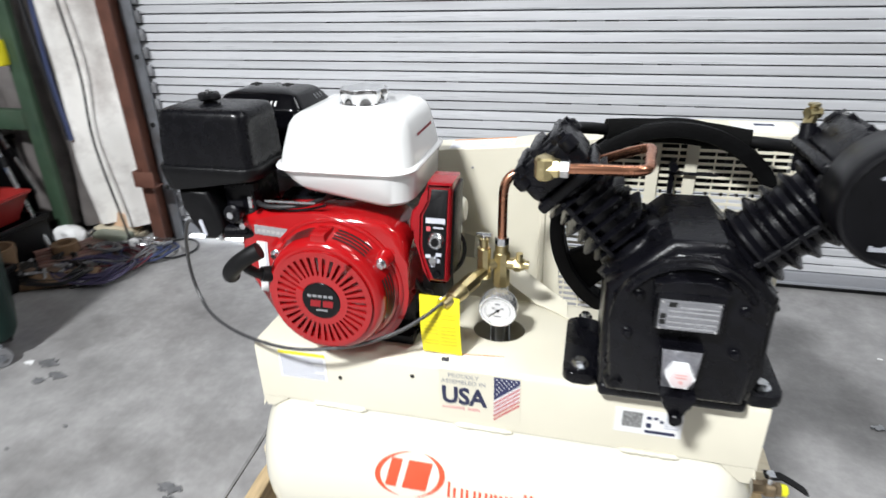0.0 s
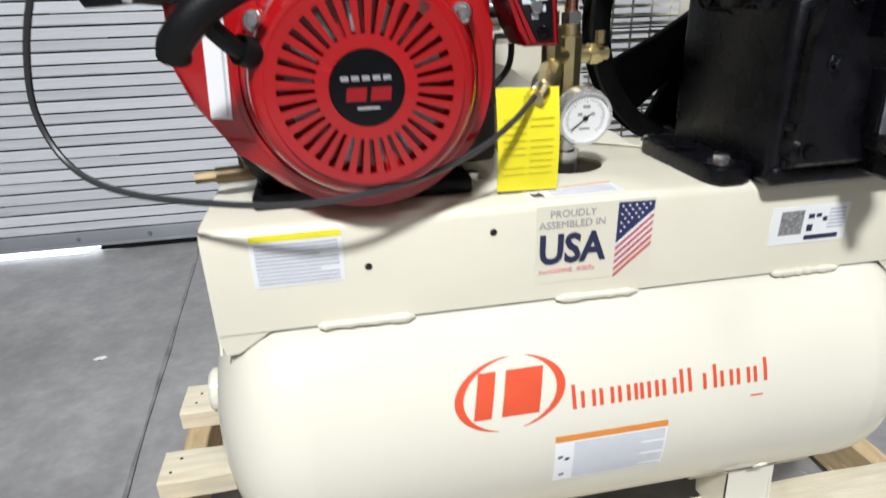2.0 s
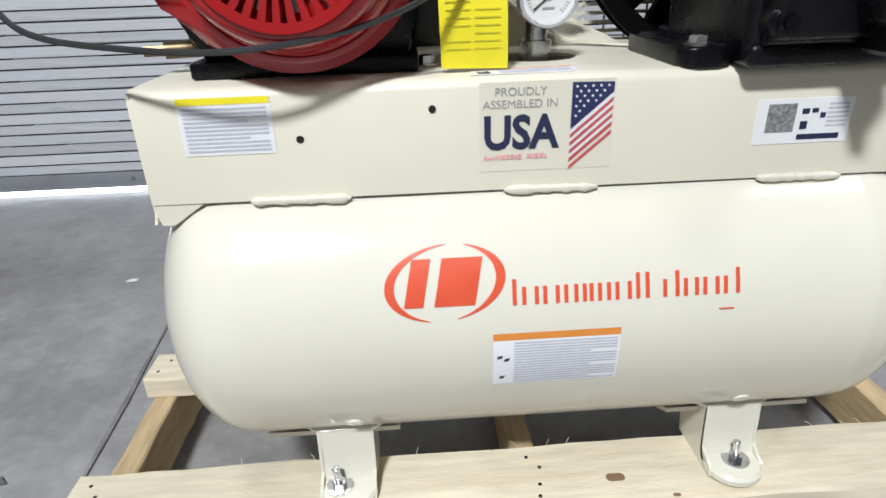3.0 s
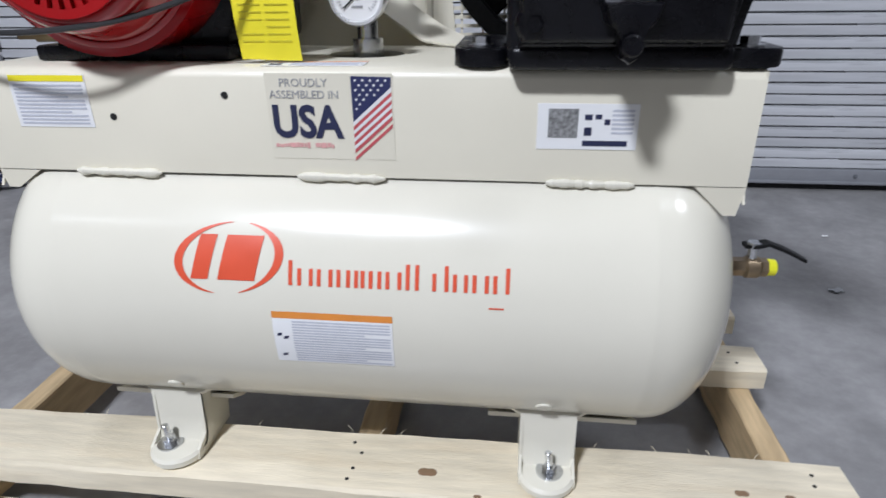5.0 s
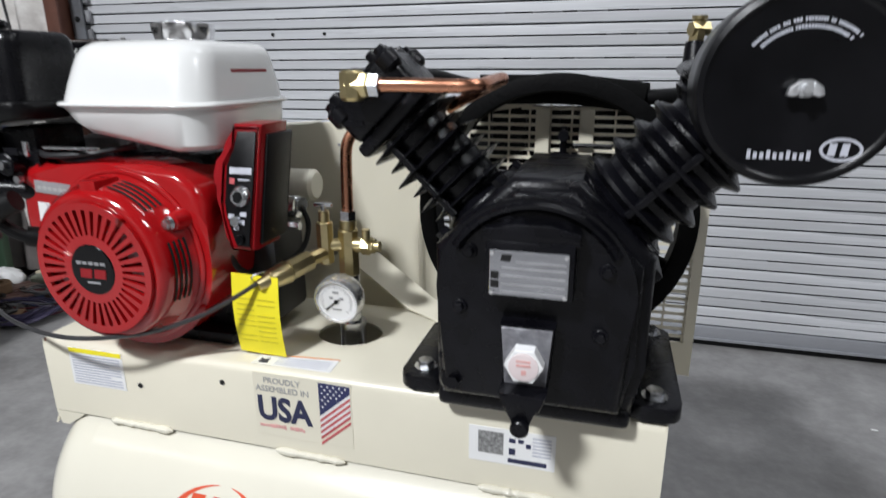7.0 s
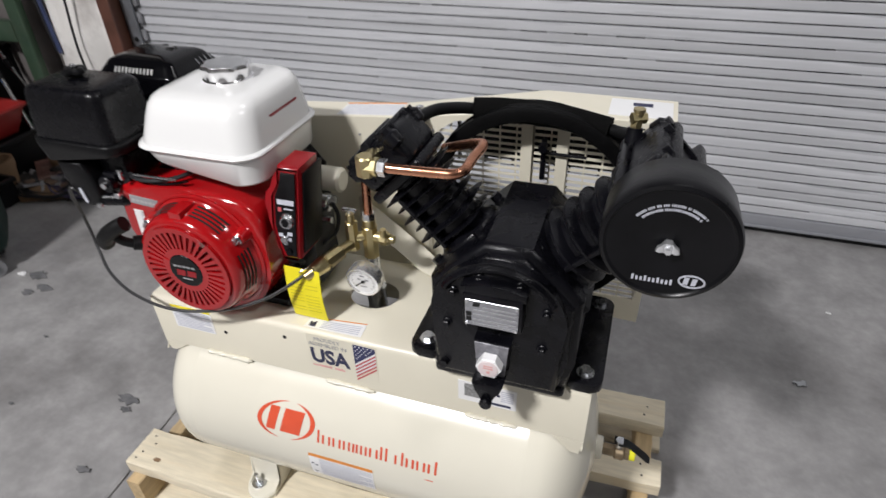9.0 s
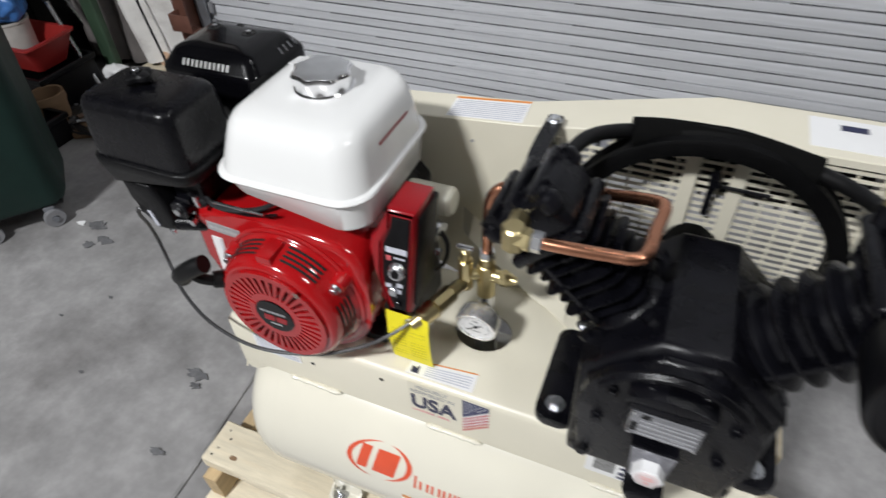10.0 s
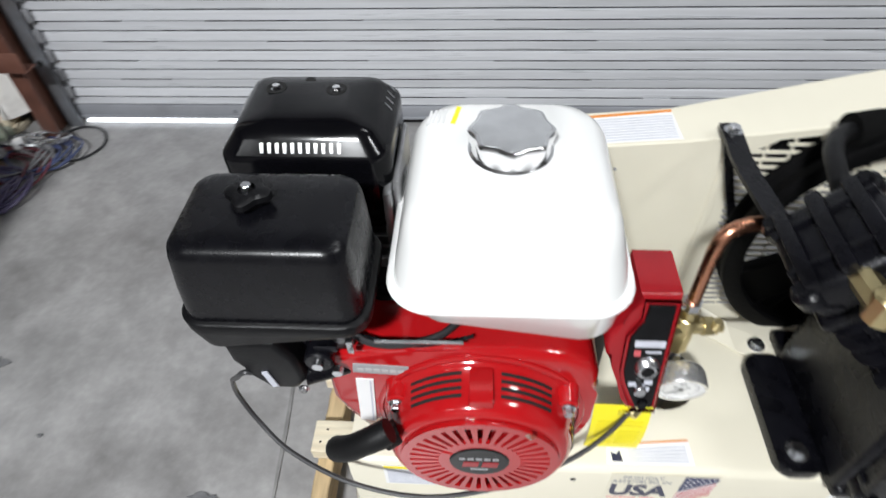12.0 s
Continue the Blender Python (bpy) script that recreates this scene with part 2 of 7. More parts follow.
def lathe(bm, a, b, prof, seg=28, wob=None):
    """Turned shape along a to b. prof: (radius, height in metres from a)."""
    m, _ = frame_of(a, b)
    rings = []
    for r, h in prof:
        if r < 1e-6:
            rings.append([bm.verts.new(m @ Vector((0, 0, h)))])
        else:
            ring = []
            for i in range(seg):
                t = 2 * math.pi * i / seg
                q = r * (wob(t, h) if wob else 1)
                ring.append(bm.verts.new(m @ Vector((q * math.cos(t), q * math.sin(t), h))))
            rings.append(ring)
    for p, q in zip(rings, rings[1:]):
        for i in range(seg):
            j = (i + 1) % seg
            if len(p) == 1 and len(q) > 1:
                bm.faces.new((p[0], q[i], q[j]))
            elif len(q) == 1 and len(p) > 1:
                bm.faces.new((p[i], p[j], q[0]))
            elif len(p) > 1:
                bm.faces.new((p[i], p[j], q[j], q[i]))


def rod(bm, a, b, r, r2=None, seg=16, cham=0.0):
    r2 = r if r2 is None else r2
    h = (Vector(b) - Vector(a)).length
    c = cham
    prof = [(0, 0), (r - c, 0), (r, c), (r2, h - c), (r2 - c, h), (0, h)] if c else [(0, 0), (r, 0), (r2, h), (0, h)]
    lathe(bm, a, b, prof, seg)


def smooth_path(pts, steps=8):
    p = [Vector(q) for q in pts]
    p = [2 * p[0] - p[1]] + p + [2 * p[-1] - p[-2]]
    out = []
    for i in range(1, len(p) - 2):
        a, b, c, d = p[i - 1:i + 3]
        for k in range(steps):
            t = k / steps
            out.append(0.5 * (2 * b + (c - a) * t + (2 * a - 5 * b + 4 * c - d) * t * t + (3 * b - a - 3 * c + d) * t ** 3))
    out.append(p[-2])
    return out


def tube(bm, pts, r, seg=10, steps=8, raw=False):
    q = [Vector(v) for v in pts] if raw else smooth_path(pts, steps)
    side = None
    rings = []
    for i, v in enumerate(q):
        d = (q[min(i + 1, len(q) - 1)] - q[max(i - 1, 0)]).normalized()
        if side is None:
            side = d.orthogonal().normalized()
        side = (side - d * side.dot(d)).normalized()
        up = d.cross(side)
        rings.append([bm.verts.new(v + r * (math.cos(2 * math.pi * k / seg) * side + math.sin(2 * math.pi * k / seg) * up)) for k in range(seg)])
    for a, b in zip(rings, rings[1:]):
        for k in range(seg):
            bm.faces.new((a[k], a[(k + 1) % seg], b[(k + 1) % seg], b[k]))
    bm.faces.new(rings[0][::-1])
    bm.faces.new(rings[-1])


def prism(bm, poly, y0, y1, bev=0.0, seg=2, front_only=False, axis="y"):
    """A polygon of (x, z) pushed from y0 to y1 (axis 'x': of (y, z) from x0 to x1; 'z': of (x, y))."""
    def at(p, d):
        return {"y": (p[0], d, p[1]), "x": (d, p[0], p[1]), "z": (p[0], p[1], d)}[axis]
    a = [bm.verts.new(at(p, y0)) for p in poly]
    b = [bm.verts.new(at(p, y1)) for p in poly]
    n = len(poly)
    fs = [bm.faces.new(a), bm.faces.new(b[::-1])]
    for i in range(n):
        fs.append(bm.faces.new((a[i], b[i], b[(i + 1) % n], a[(i + 1) % n])))
    if bev:
        es = list(fs[0].edges) + ([] if front_only else list(fs[1].edges))
        bmesh.ops.bevel(bm, geom=es, offset=bev, segments=seg, affect="EDGES", profile=0.5)


def rounded(x0, x1, y0, y1, r, n=6):
    """A rounded rectangle as points, counter-clockwise."""
    out = []
    for cx, cy, a0 in ((x1 - r, y1 - r, 0), (x0 + r, y1 - r, 90), (x0 + r, y0 + r, 180), (x1 - r, y0 + r, 270)):
        for i in range(n + 1):
            a = radians(a0 + 90 * i / n)
            out.append((cx + r * math.cos(a), cy + r * math.sin(a)))
    return out


def loft(bm, loops, cap0=True, cap1=True):
    """Loops of points, all of one length, joined in turn."""
    rings = [[bm.verts.new(p) for p in lp] for lp in loops]
    n = len(rings[0])
    for a, b in zip(rings, rings[1:]):
        for i in range(n):
            bm.faces.new((a[i], a[(i + 1) % n], b[(i + 1) % n], b[i]))
    if cap0:
        bm.faces.new(rings[0][::-1])
    if cap1:
        bm.faces.new(rings[-1])


def flat_z(pts, z):
    return [(x, y, z) for x, y in pts]


def arc(cx, cz, r, a0, a1, n):
    return [(cx + r * math.cos(radians(a0 + (a1 - a0) * i / n)), cz + r * math.sin(radians(a0 + (a1 - a0) * i / n))) for i in range(n + 1)]


def hexbolt(bm, base, way, r=0.009, h=0.007, washer=True):
    b, w = Vector(base), Vector(way).normalized()
    if washer:
        rod(bm, b, b + w * 0.002, r * 1.45, seg=18)
    rod(bm, b + w * 0.002, b + w * (0.002 + h), r, seg=6)
    rod(bm, b + w * (0.002 + h), b + w * (0.0025 + h), r * 0.75, seg=12)


def words(text, size, m, material, name, parent, thick=0.0003, align="CENTER", bold=0.0):
    """Lettering as a mesh; m carries the flat text (x right, y up) to its place."""
    cu = bpy.data.curves.new("lettering", "FONT")
    cu.body, cu.size, cu.align_x, cu.extrude = text, size, align, thick
    cu.resolution_u, cu.offset = 3, bold
    ob = new("lettering", cu)
    dg = bpy.context.evaluated_depsgraph_get()
    me = bpy.data.meshes.new_from_object(ob.evaluated_get(dg))
    bpy.data.objects.remove(ob)
    bpy.data.curves.remove(cu)
    me.materials.clear()
    me.materials.append(material)
    me.transform(Matrix.Translation(-home_of(parent)) @ m)
    o = new(name, me)
    o.parent = parent
    return o


FRONT = Matrix(((1, 0, 0, 0), (0, 0, -1, 0), (0, 1, 0, 0), (0, 0, 0, 1)))  # flat text turned to face the front (-y)


def each(name, material, parent, builders, label=""):
    """One part for each builder, which fills a fresh mesh."""
    out = []
    for fn in builders:
        bm = B()
        fn(bm)
        out.append(part(name, bm, material, parent, label))
    return out


def pieces(name, bm, material, parent, label=""):
    """Every loose piece of a mesh as a part of its own."""
    left = set(bm.faces)
    out = []
    while left:
        grow = [left.pop()]
        island = list(grow)
        while grow:
            f = grow.pop()
            for v in f.verts:
                for g in v.link_faces:
                    if g in left:
                        left.remove(g)
                        grow.append(g)
                        island.append(g)
        one = B()
        seen = {}
        for f in island:
            for v in f.verts:
                if v not in seen:
                    seen[v] = one.verts.new(v.co)
            one.faces.new([seen[v] for v in f.verts])
        out.append(part(name, one, material, parent, label))
    return out


# ---- structure ----
DOOR_Y = 1.77


def build_setting():
    bm = B()
    bmesh.ops.create_grid(bm, x_segments=40, y_segments=30, size=1.0, matrix=Matrix.Translation((-0.6, -1.1, 0)) @ Matrix.Diagonal((5.2, 4.2, 1, 1)))
    for v in bm.verts:
        v.co.z = 0.004 * noise.noise(v.co * 0.9) - 0.002
    solid("floor", bm, CONCRETE, "worn grey concrete warehouse floor with dark stains", "floor", "structure", angle=60)
    # expansion joint in the concrete
    bm = B()
    rn = random.Random(2)
    left, right = [], []
    for i in range(61):
        t = i / 60
        x, y = -0.874 + 0.42 * t, 1.70 - 6.6 * t
        left.append((x - 0.002 - rn.uniform(0, 0.005), y))
        right.append((x + 0.002 + rn.uniform(0, 0.005), y))
    prism(bm, left + right[::-1], -0.003, 0.0028, axis="z")
    solid("trim_floor_joint", bm, mat("joint_dirt", (0.215, 0.21, 0.207), 0.6, var=0.5, scale=9), "dark narrow joint across the concrete floor", "joint", "structure")
    # closing walls
    for nm, b in (("wall_west", (-5.6, -5.45, -5.3, 1.85)), ("wall_east", (4.45, 4.6, -5.3, 1.85)), ("wall_south", (-5.6, 4.6, -5.45, -5.3))):
        bm = B()
        box(bm, b[0], b[1], b[2], b[3], 0, 4.8)
        solid(nm, bm, WALL_GREY, "plain grey warehouse wall", "wall", "structure")
    bm = B()
    box(bm, -5.6, 4.6, -5.45, 2.0, 4.8, 4.95)
    solid("ceiling", bm, WALL_GREY, "plain grey warehouse ceiling", "ceiling", "structure")
    # north wall beside and above the door opening
    bm = B()
    box(bm, -5.45, -2.32, DOOR_Y + 0.0, DOOR_Y + 0.2, 0, 4.8)
    box(bm, -2.32, 4.6, DOOR_Y + 0.1, DOOR_Y + 0.2, 3.6, 4.8)
    box(bm, 3.9, 4.6, DOOR_Y + 0.1, DOOR_Y + 0.2, 0, 3.6)
    solid("wall_north", bm, WALL_GREY, "dusty grey wall beside the shutter", "wall", "structure")


def build_shutter():
    door = thing("door_1", (-2.03, DOOR_Y, 0), "closed galvanised steel roller shutter with worn slats", "roller shutter", kind="structure")
    pitch = 0.082
    # one interlocking slat: a shallow bowed face with a rolled lip
    prof = [(0.024, 0.0), (-0.006, 0.0026), (-0.0115, 0.0050), (-0.0125, 0.012), (-0.0125, 0.0378), (0.009, 0.0394), (0.009, 0.0420), (-0.0125, 0.0436), (-0.0125, 0.070), (-0.0115, 0.0770), (-0.006, 0.0794), (0.024, 0.082)]
    x0, x1 = -2.03, 3.95
    kinds = []
    for q in range(6):
        bm = B()
        n = 110
        rows = []
        for k, (y, z) in enumerate(prof):
            row = []
            for i in range(n + 1):
                x = (x1 - x0) * i / n
                dent = 0.0012 * noise.noise((x * 1.3, q * 5.7, z * 20))
                deep = 0.0
                if k in (5, 6):
                    deep = 0.0105 * max(-1.0, min(1.0, 0.25 + 1.7 * noise.noise((x * 1.9, q * 9.1, 0.5)) + 0.6 * noise.noise((x * 7.0, q * 3.3, 2.5))))
                row.append(bm.verts.new((x, y + dent + deep, z)))
            rows.append(row)
        for k, (a, b) in enumerate(zip(rows, rows[1:])):
            for i in range(n):
                f = bm.faces.new((a[i], a[i + 1], b[i + 1], b[i]))
                # Grey here paints the shadow gaps: joints, and creases where worn finds them deep.
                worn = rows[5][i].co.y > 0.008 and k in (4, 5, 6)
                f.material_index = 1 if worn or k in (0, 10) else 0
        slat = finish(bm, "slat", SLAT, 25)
        slat.materials.append(DULL_GREY)
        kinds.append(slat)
    order = random.Random(5)
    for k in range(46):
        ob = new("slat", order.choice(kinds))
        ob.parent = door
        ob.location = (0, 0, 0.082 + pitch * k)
    # bottom bar
    bm = B()
    box(bm, x0, x1, DOOR_Y - 0.018, DOOR_Y + 0.012, 0.022, 0.0815, 0.003)
    box(bm, x0, x1, DOOR_Y - 0.024, DOOR_Y - 0.017, 0.022, 0.034, 0.002)
    part("bottom_bar", bm, mat("grey_bottom_bar", (0.34, 0.35, 0.38), 0.5, 0.2, var=0.1, scale=8, stain=(0.2, 0.2, 0.21), stain_scale=4), door, "dark grey steel bottom bar")
    bm = B()
    prism(bm, [(-1.25, 0.002), (3.95, 0.001), (3.95, 0.027), (-1.25, 0.027)], DOOR_Y - 0.012, DOOR_Y + 0.008)
    part("rubber_seal", bm, RUBBER, door, "black rubber seal along the sill")
    each("bolt", STEEL_GREY, door, [lambda bm, x=x: hexbolt(bm, (x, DOOR_Y - 0.018, 0.055), (0, -1, 0), 0.006, 0.005) for x in (-1.32, -1.06, -0.2, 0.66, 1.52, 2.38, 3.2)])
    each("rivet", DARK, door, [lambda bm, x=x: rod(bm, (x, DOOR_Y - 0.012, 1.21), (x, DOOR_Y - 0.018, 1.21), 0.007, seg=12) for x in (-1.06, -0.82)])
    # daylight that leaks in under the raised end
    bm = B()
    box(bm, -2.1, -1.2, DOOR_Y + 0.03, DOOR_Y + 0.034, -0.002, 0.05)
    # glowing strip on the sill stands for daylight spilt on the floor
    box(bm, -1.99, -1.30, DOOR_Y - 0.016, DOOR_Y + 0.0298, -0.004, 0.006)
    solid("backdrop", bm, DAYLIGHT, "bright daylight beyond the gap, with a glowing strip along the sill", "daylight", "structure")
    # guide rail: a channel with bolts
    bm = B()
    box(bm, -2.06, -1.995, DOOR_Y - 0.055, DOOR_Y - 0.045, 0, 4.2, 0.001)
    box(bm, -2.06, -2.05, DOOR_Y - 0.045, DOOR_Y + 0.09, 0, 4.2)
    box(bm, -2.055, -2.0, DOOR_Y + 0.03, DOOR_Y + 0.04, 0, 4.2)
    rail = solid("trim_guide_rail", bm, STEEL_GREY, "grey steel shutter guide rail with bolt heads", "guide rail", "structure")
    each("bolt", DARK, rail, [lambda bm, k=k: hexbolt(bm, (-2.025, DOOR_Y - 0.055, 0.30 + 0.33 * k), (0, -1, 0), 0.009, 0.007) for k in range(10)])
    # wall rubbing teeth: broken edge strip beside the slats
    bm = B()
    for k in range(46):
        box(bm, -1.998, -1.975, DOOR_Y - 0.04, DOOR_Y - 0.022, 0.13 + pitch * k, 0.13 + pitch * k + 0.052, 0.004)
    solid("trim_end_locks", bm, DULL_GREY, "row of worn end locks at the shutter's edge", "end lock", "stuff")
    # red oxide steel column beside the rail
    bm = B()
    box(bm, -2.094, -2.026, DOOR_Y - 0.16, DOOR_Y - 0.148, 0, 4.4, 0.001)
    box(bm, -2.085, -2.075, DOOR_Y - 0.147, DOOR_Y - 0.013, 0, 4.4)
    box(bm, -2.165, -2.065, DOOR_Y - 0.012, DOOR_Y, 0, 4.4)
    solid("trim_steel_column", bm, RUST, "rusty red oxide steel column", "column", "structure")
    # crumpled white insulation sheet on the wall
    bm = B()
    bmesh.ops.create_grid(bm, x_segments=26, y_segments=60, size=1.0, matrix=Matrix.Translation((-2.285, DOOR_Y - 0.09, 2.0)) @ pose(0, 0, 0, 90, 0, 0) @ Matrix.Diagonal((0.165, 1.92, 1, 1)))
    for v in bm.verts:
        u = (v.co.x + 2.45) / 0.33  # its free edge spreads towards the floor
        v.co.x -= (1 - u) * 0.07 * max(0, 1.2 - v.co.z)
        v.co.y += 0.035 * math.sin(v.co.x * 34 + 1.5 * noise.noise(v.co * 1.2)) + 0.05 * noise.noise(v.co * 2.3)
    r = bmesh.ops.solidify(bm, geom=bm.faces[:], thickness=0.006)
    solid("trim_insulation_sheet", bm, WALL_WHITE, "crumpled dirty white insulation sheet hung on the wall", "insulation", "structure", angle=60)


def pallet():
    p = thing("pallet", (-0.012, 0.2, 0), "new pale pine shipping pallet on the floor", "pallet")
    rnd = random.Random(4)

    def board(name, x0, x1, y0, y1, z0, z1, material, label=""):
        bm = B()
        n = 26
        along_x = (x1 - x0) > (y1 - y0)
        loops = []
        for i in range(n + 1):
            t = i / n
            j = [rnd.uniform(-0.0016, 0.0016) + 0.0035 * noise.noise((t * 5.3, y0 * 31 + 3.7 * q, 1.5)) for q in range(4)]
            if along_x:
                x = x0 + (x1 - x0) * t
                a, b = y0 + j[0], y1 + j[1]
                c = 0.004
                loops.append([(x, a, z0), (x, b, z0), (x, b, z1 - c + j[2]), (x, b - c, z1), (x, a + c, z1), (x, a, z1 - c + j[3])])
            else:
                y = y0 + (y1 - y0) * t
                a, b = x0 + j[0], x1 + j[1]
                c = 0.003
                loops.append([(b, y, z0), (a, y, z0), (a, y, z1 - c), (a + c, y, z1), (b - c, y, z1), (b, y, z1 - c)])
        loft(bm, loops)
        return part(name, bm, material, p, label)

    for x in (-0.637, -0.03, 0.59):
        board("stringer", x - 0.02, x + 0.02, -0.11, 0.56, 0.019, 0.1085, PINE_Y)
    for y0, y1, xe in ((-0.085, 0.03, 0.645), (0.245, 0.325, 0.632), (0.43, 0.525, 0.636)):
        board("deck_board", -0.668, xe, y0, y1, 0.11, 0.148, PINE)
    for y0, y1 in ((-0.13, -0.03), (0.46, 0.56)):
        board("bottom_board", -0.668, 0.645, y0, y1, 0.0, 0.018, PINE)
    spots = [(x + rnd.uniform(-0.013, 0.013), y) for x in (-0.637, -0.03, 0.59) for y in (-0.065, -0.045, -0.015, 0.005, 0.268, 0.30, 0.46, 0.49)]
    each("nail_head", DARK, p, [lambda bm, q=q: rod(bm, (*q, 0.1478), (*q, 0.1484), 0.0028, seg=10) for q in spots])
    each("knot", CARD, p, [lambda bm, x=x, y=y, a=a: lathe(bm, (x, y, 0.1476), (x, y, 1), [(a, 0.0), (a, 0.0006), (0, 0.0008)], 16, wob=lambda t, h: 1 + 0.35 * math.cos(2 * t)) for x, y, a in ((0.08, -0.042, 0.01), (0.496, -0.037, 0.007), (0.556, -0.038, 0.005), (0.151, -0.078, 0.004), (-0.592, -0.055, 0.008))])
    # torn fibres along the board edges
    fib = B()
    for _ in range(12):
        x = rnd.uniform(-0.45, 0.6)
        y = 0.03
        d = rnd.uniform(-0.011, 0.011)
        tube(fib, [(x, y - 0.002, 0.146), (x + d * 0.5, y + 0.003, 0.15), (x + d, y + 0.008, 0.1485 + rnd.uniform(0, 0.0015))], 0.0004, seg=4, steps=2)
    pieces("splinter", fib, PINE, p)


TANK_Y, TANK_Z, TANK_R = 0.117, 0.391, 0.198
TX0, TX1 = -0.497, 0.465


def on_tank(x, s, lift=0.0006):
    """A place on the tank's front: x along it, s metres of arc above the axis height."""
    a = s / TANK_R
    r = TANK_R + lift
    return Vector((x, TANK_Y - r * math.cos(a), TANK_Z + r * math.sin(a)))


def arc_of(z):
    return TANK_R * math.asin((z - TANK_Z) / TANK_R)


def tank_patch(bm, poly, lift=0.0006, thick=0.0004):
    """A flat outline of (x, s) bent on to the tank, cut in strips so that it follows the curve."""
    me = bmesh.new()
    vs = [me.verts.new((x, s, 0)) for x, s in poly]
    me.faces.new(vs)
    lo, hi = min(p[1] for p in poly), max(p[1] for p in poly)
    k = max(1, int((hi - lo) / 0.006))
    for i in range(1, k):
        s = lo + (hi - lo) * i / k
        bmesh.ops.bisect_plane(me, geom=me.verts[:] + me.edges[:] + me.faces[:], plane_co=(0, s, 0), plane_no=(0, 1, 0))
    idx = {}
    for v in me.verts:
        idx[v] = bm.verts.new(on_tank(v.co.x, v.co.y, lift))
    for f in me.faces:
        bm.faces.new([idx[v] for v in f.verts])
    me.free()


def air_receiver():
    t = thing("air_receiver", (-0.012, TANK_Y, 0.15), "cream painted horizontal air receiver tank bolted to a pallet", "air tank")
    # shell with dished ends
    bm = B()
    h = 0.105
    prof = []
    for i in range(13):
        a = radians(90 * i / 12)
        prof.append((TANK_R * math.sin(a) ** 0.88 if i else 0, h * (1 - math.cos(a))))
    L = TX1 - TX0
    prof += [(TANK_R, h + 0.012), (TANK_R + 0.0003, h + 0.014), (TANK_R + 0.0003, h + 0.02), (TANK_R, h + 0.022)]
    prof += [(r, L - z) for r, z in prof[::-1]]
    lathe(bm, (TX0, TANK_Y, TANK_Z), (TX1, TANK_Y, TANK_Z), prof, 72)
    part("shell", bm, CREAM, t, angle=40)
    # folded sheet platform on top
    pl = B()
    x0, x1, y0, y1, zt, zb = -0.462, 0.438, 0.0, 0.262, 0.681, 0.567
    hole = [(-0.013 + 0.05 * math.cos(radians(a)), 0.137 + 0.043 * math.sin(radians(a))) for a in range(0, 360, 10)]
    g = B()
    prof = [(y0 + 0.0, zb), (y0, zt - 0.012), (y0 + 0.0035, zt - 0.0035), (y0 + 0.012, zt)]
    n = 30
    # front flange with a soft fold
    rows = [[pl.verts.new((x0 + (x1 - x0) * i / n, y, z - (0.0095 + 0.0025 * (i / n) if z == zb else 0))) for i in range(n + 1)] for y, z in prof]
    back = [[pl.verts.new((x0 + (x1 - x0) * i / n, y, z)) for i in range(n + 1)] for y, z in ((y1 - 0.012, zt), (y1 - 0.0035, zt - 0.0035), (y1, zt - 0.012), (y1, zb))]
    for ra in (rows, back):
        for a, b in zip(ra, ra[1:]):
            for i in range(n):
                pl.faces.new((a[i], a[i + 1], b[i + 1], b[i]))
    # flat top with the round opening
    outer = rows[-1] + back[0][::-1]
    rim = [pl.verts.new((x, y, zt)) for x, y in hole]
    es = []
    for loop in (outer, rim):
        for i in range(len(loop)):
            a, b = loop[i], loop[(i + 1) % len(loop)]
            es.append(pl.edges.get((a, b)) or pl.edges.new((a, b)))
    bmesh.ops.triangle_fill(pl, use_beauty=True, edges=es)
    low = [pl.verts.new((x, y, zt - 0.004)) for x, y in hole]
    for i in range(len(rim)):
        j = (i + 1) % len(rim)
        pl.faces.new((rim[i], rim[j], low[j], low[i]))
    g.free()
    part("platform", pl, CREAM_MATT, t, "cream folded sheet steel platform", angle=50)
    for x in (x0, x1):
        bm = B()
        sgn = 1 if x < 0 else -1
        prism(bm, [(y0 + 0.001, zt - 0.003), (y1 - 0.001, zt - 0.003), (y1 - 0.001, zb - 0.02)] + [(TANK_Y + 0.19 * math.cos(radians(a)), TANK_Z + 0.19 * math.sin(radians(a))) for a in (50, 70, 90, 110, 130)] + [(y0 + 0.001, zb - 0.02)], x, x + sgn * 0.003, axis="x")
        part("end_plate", bm, CREAM_MATT, t)
    # lower ends of the flange that dip beside the dished ends
    bm = B()
    prism(bm, [(x0, zb - 0.0110), (x0 + 0.055, zb - 0.0110), (x0 + 0.02, zb - 0.034), (x0 + 0.006, zb - 0.034)], y0, y0 + 0.003)
    part("flange_ear", bm, CREAM_MATT, t)
    bm = B()
    prism(bm, [(x1, zb - 0.0132), (x1 - 0.055, zb - 0.0132), (x1 - 0.02, zb - 0.046), (x1 - 0.006, zb - 0.046)], y0, y0 + 0.003)
    part("flange_ear", bm, CREAM_MATT, t)
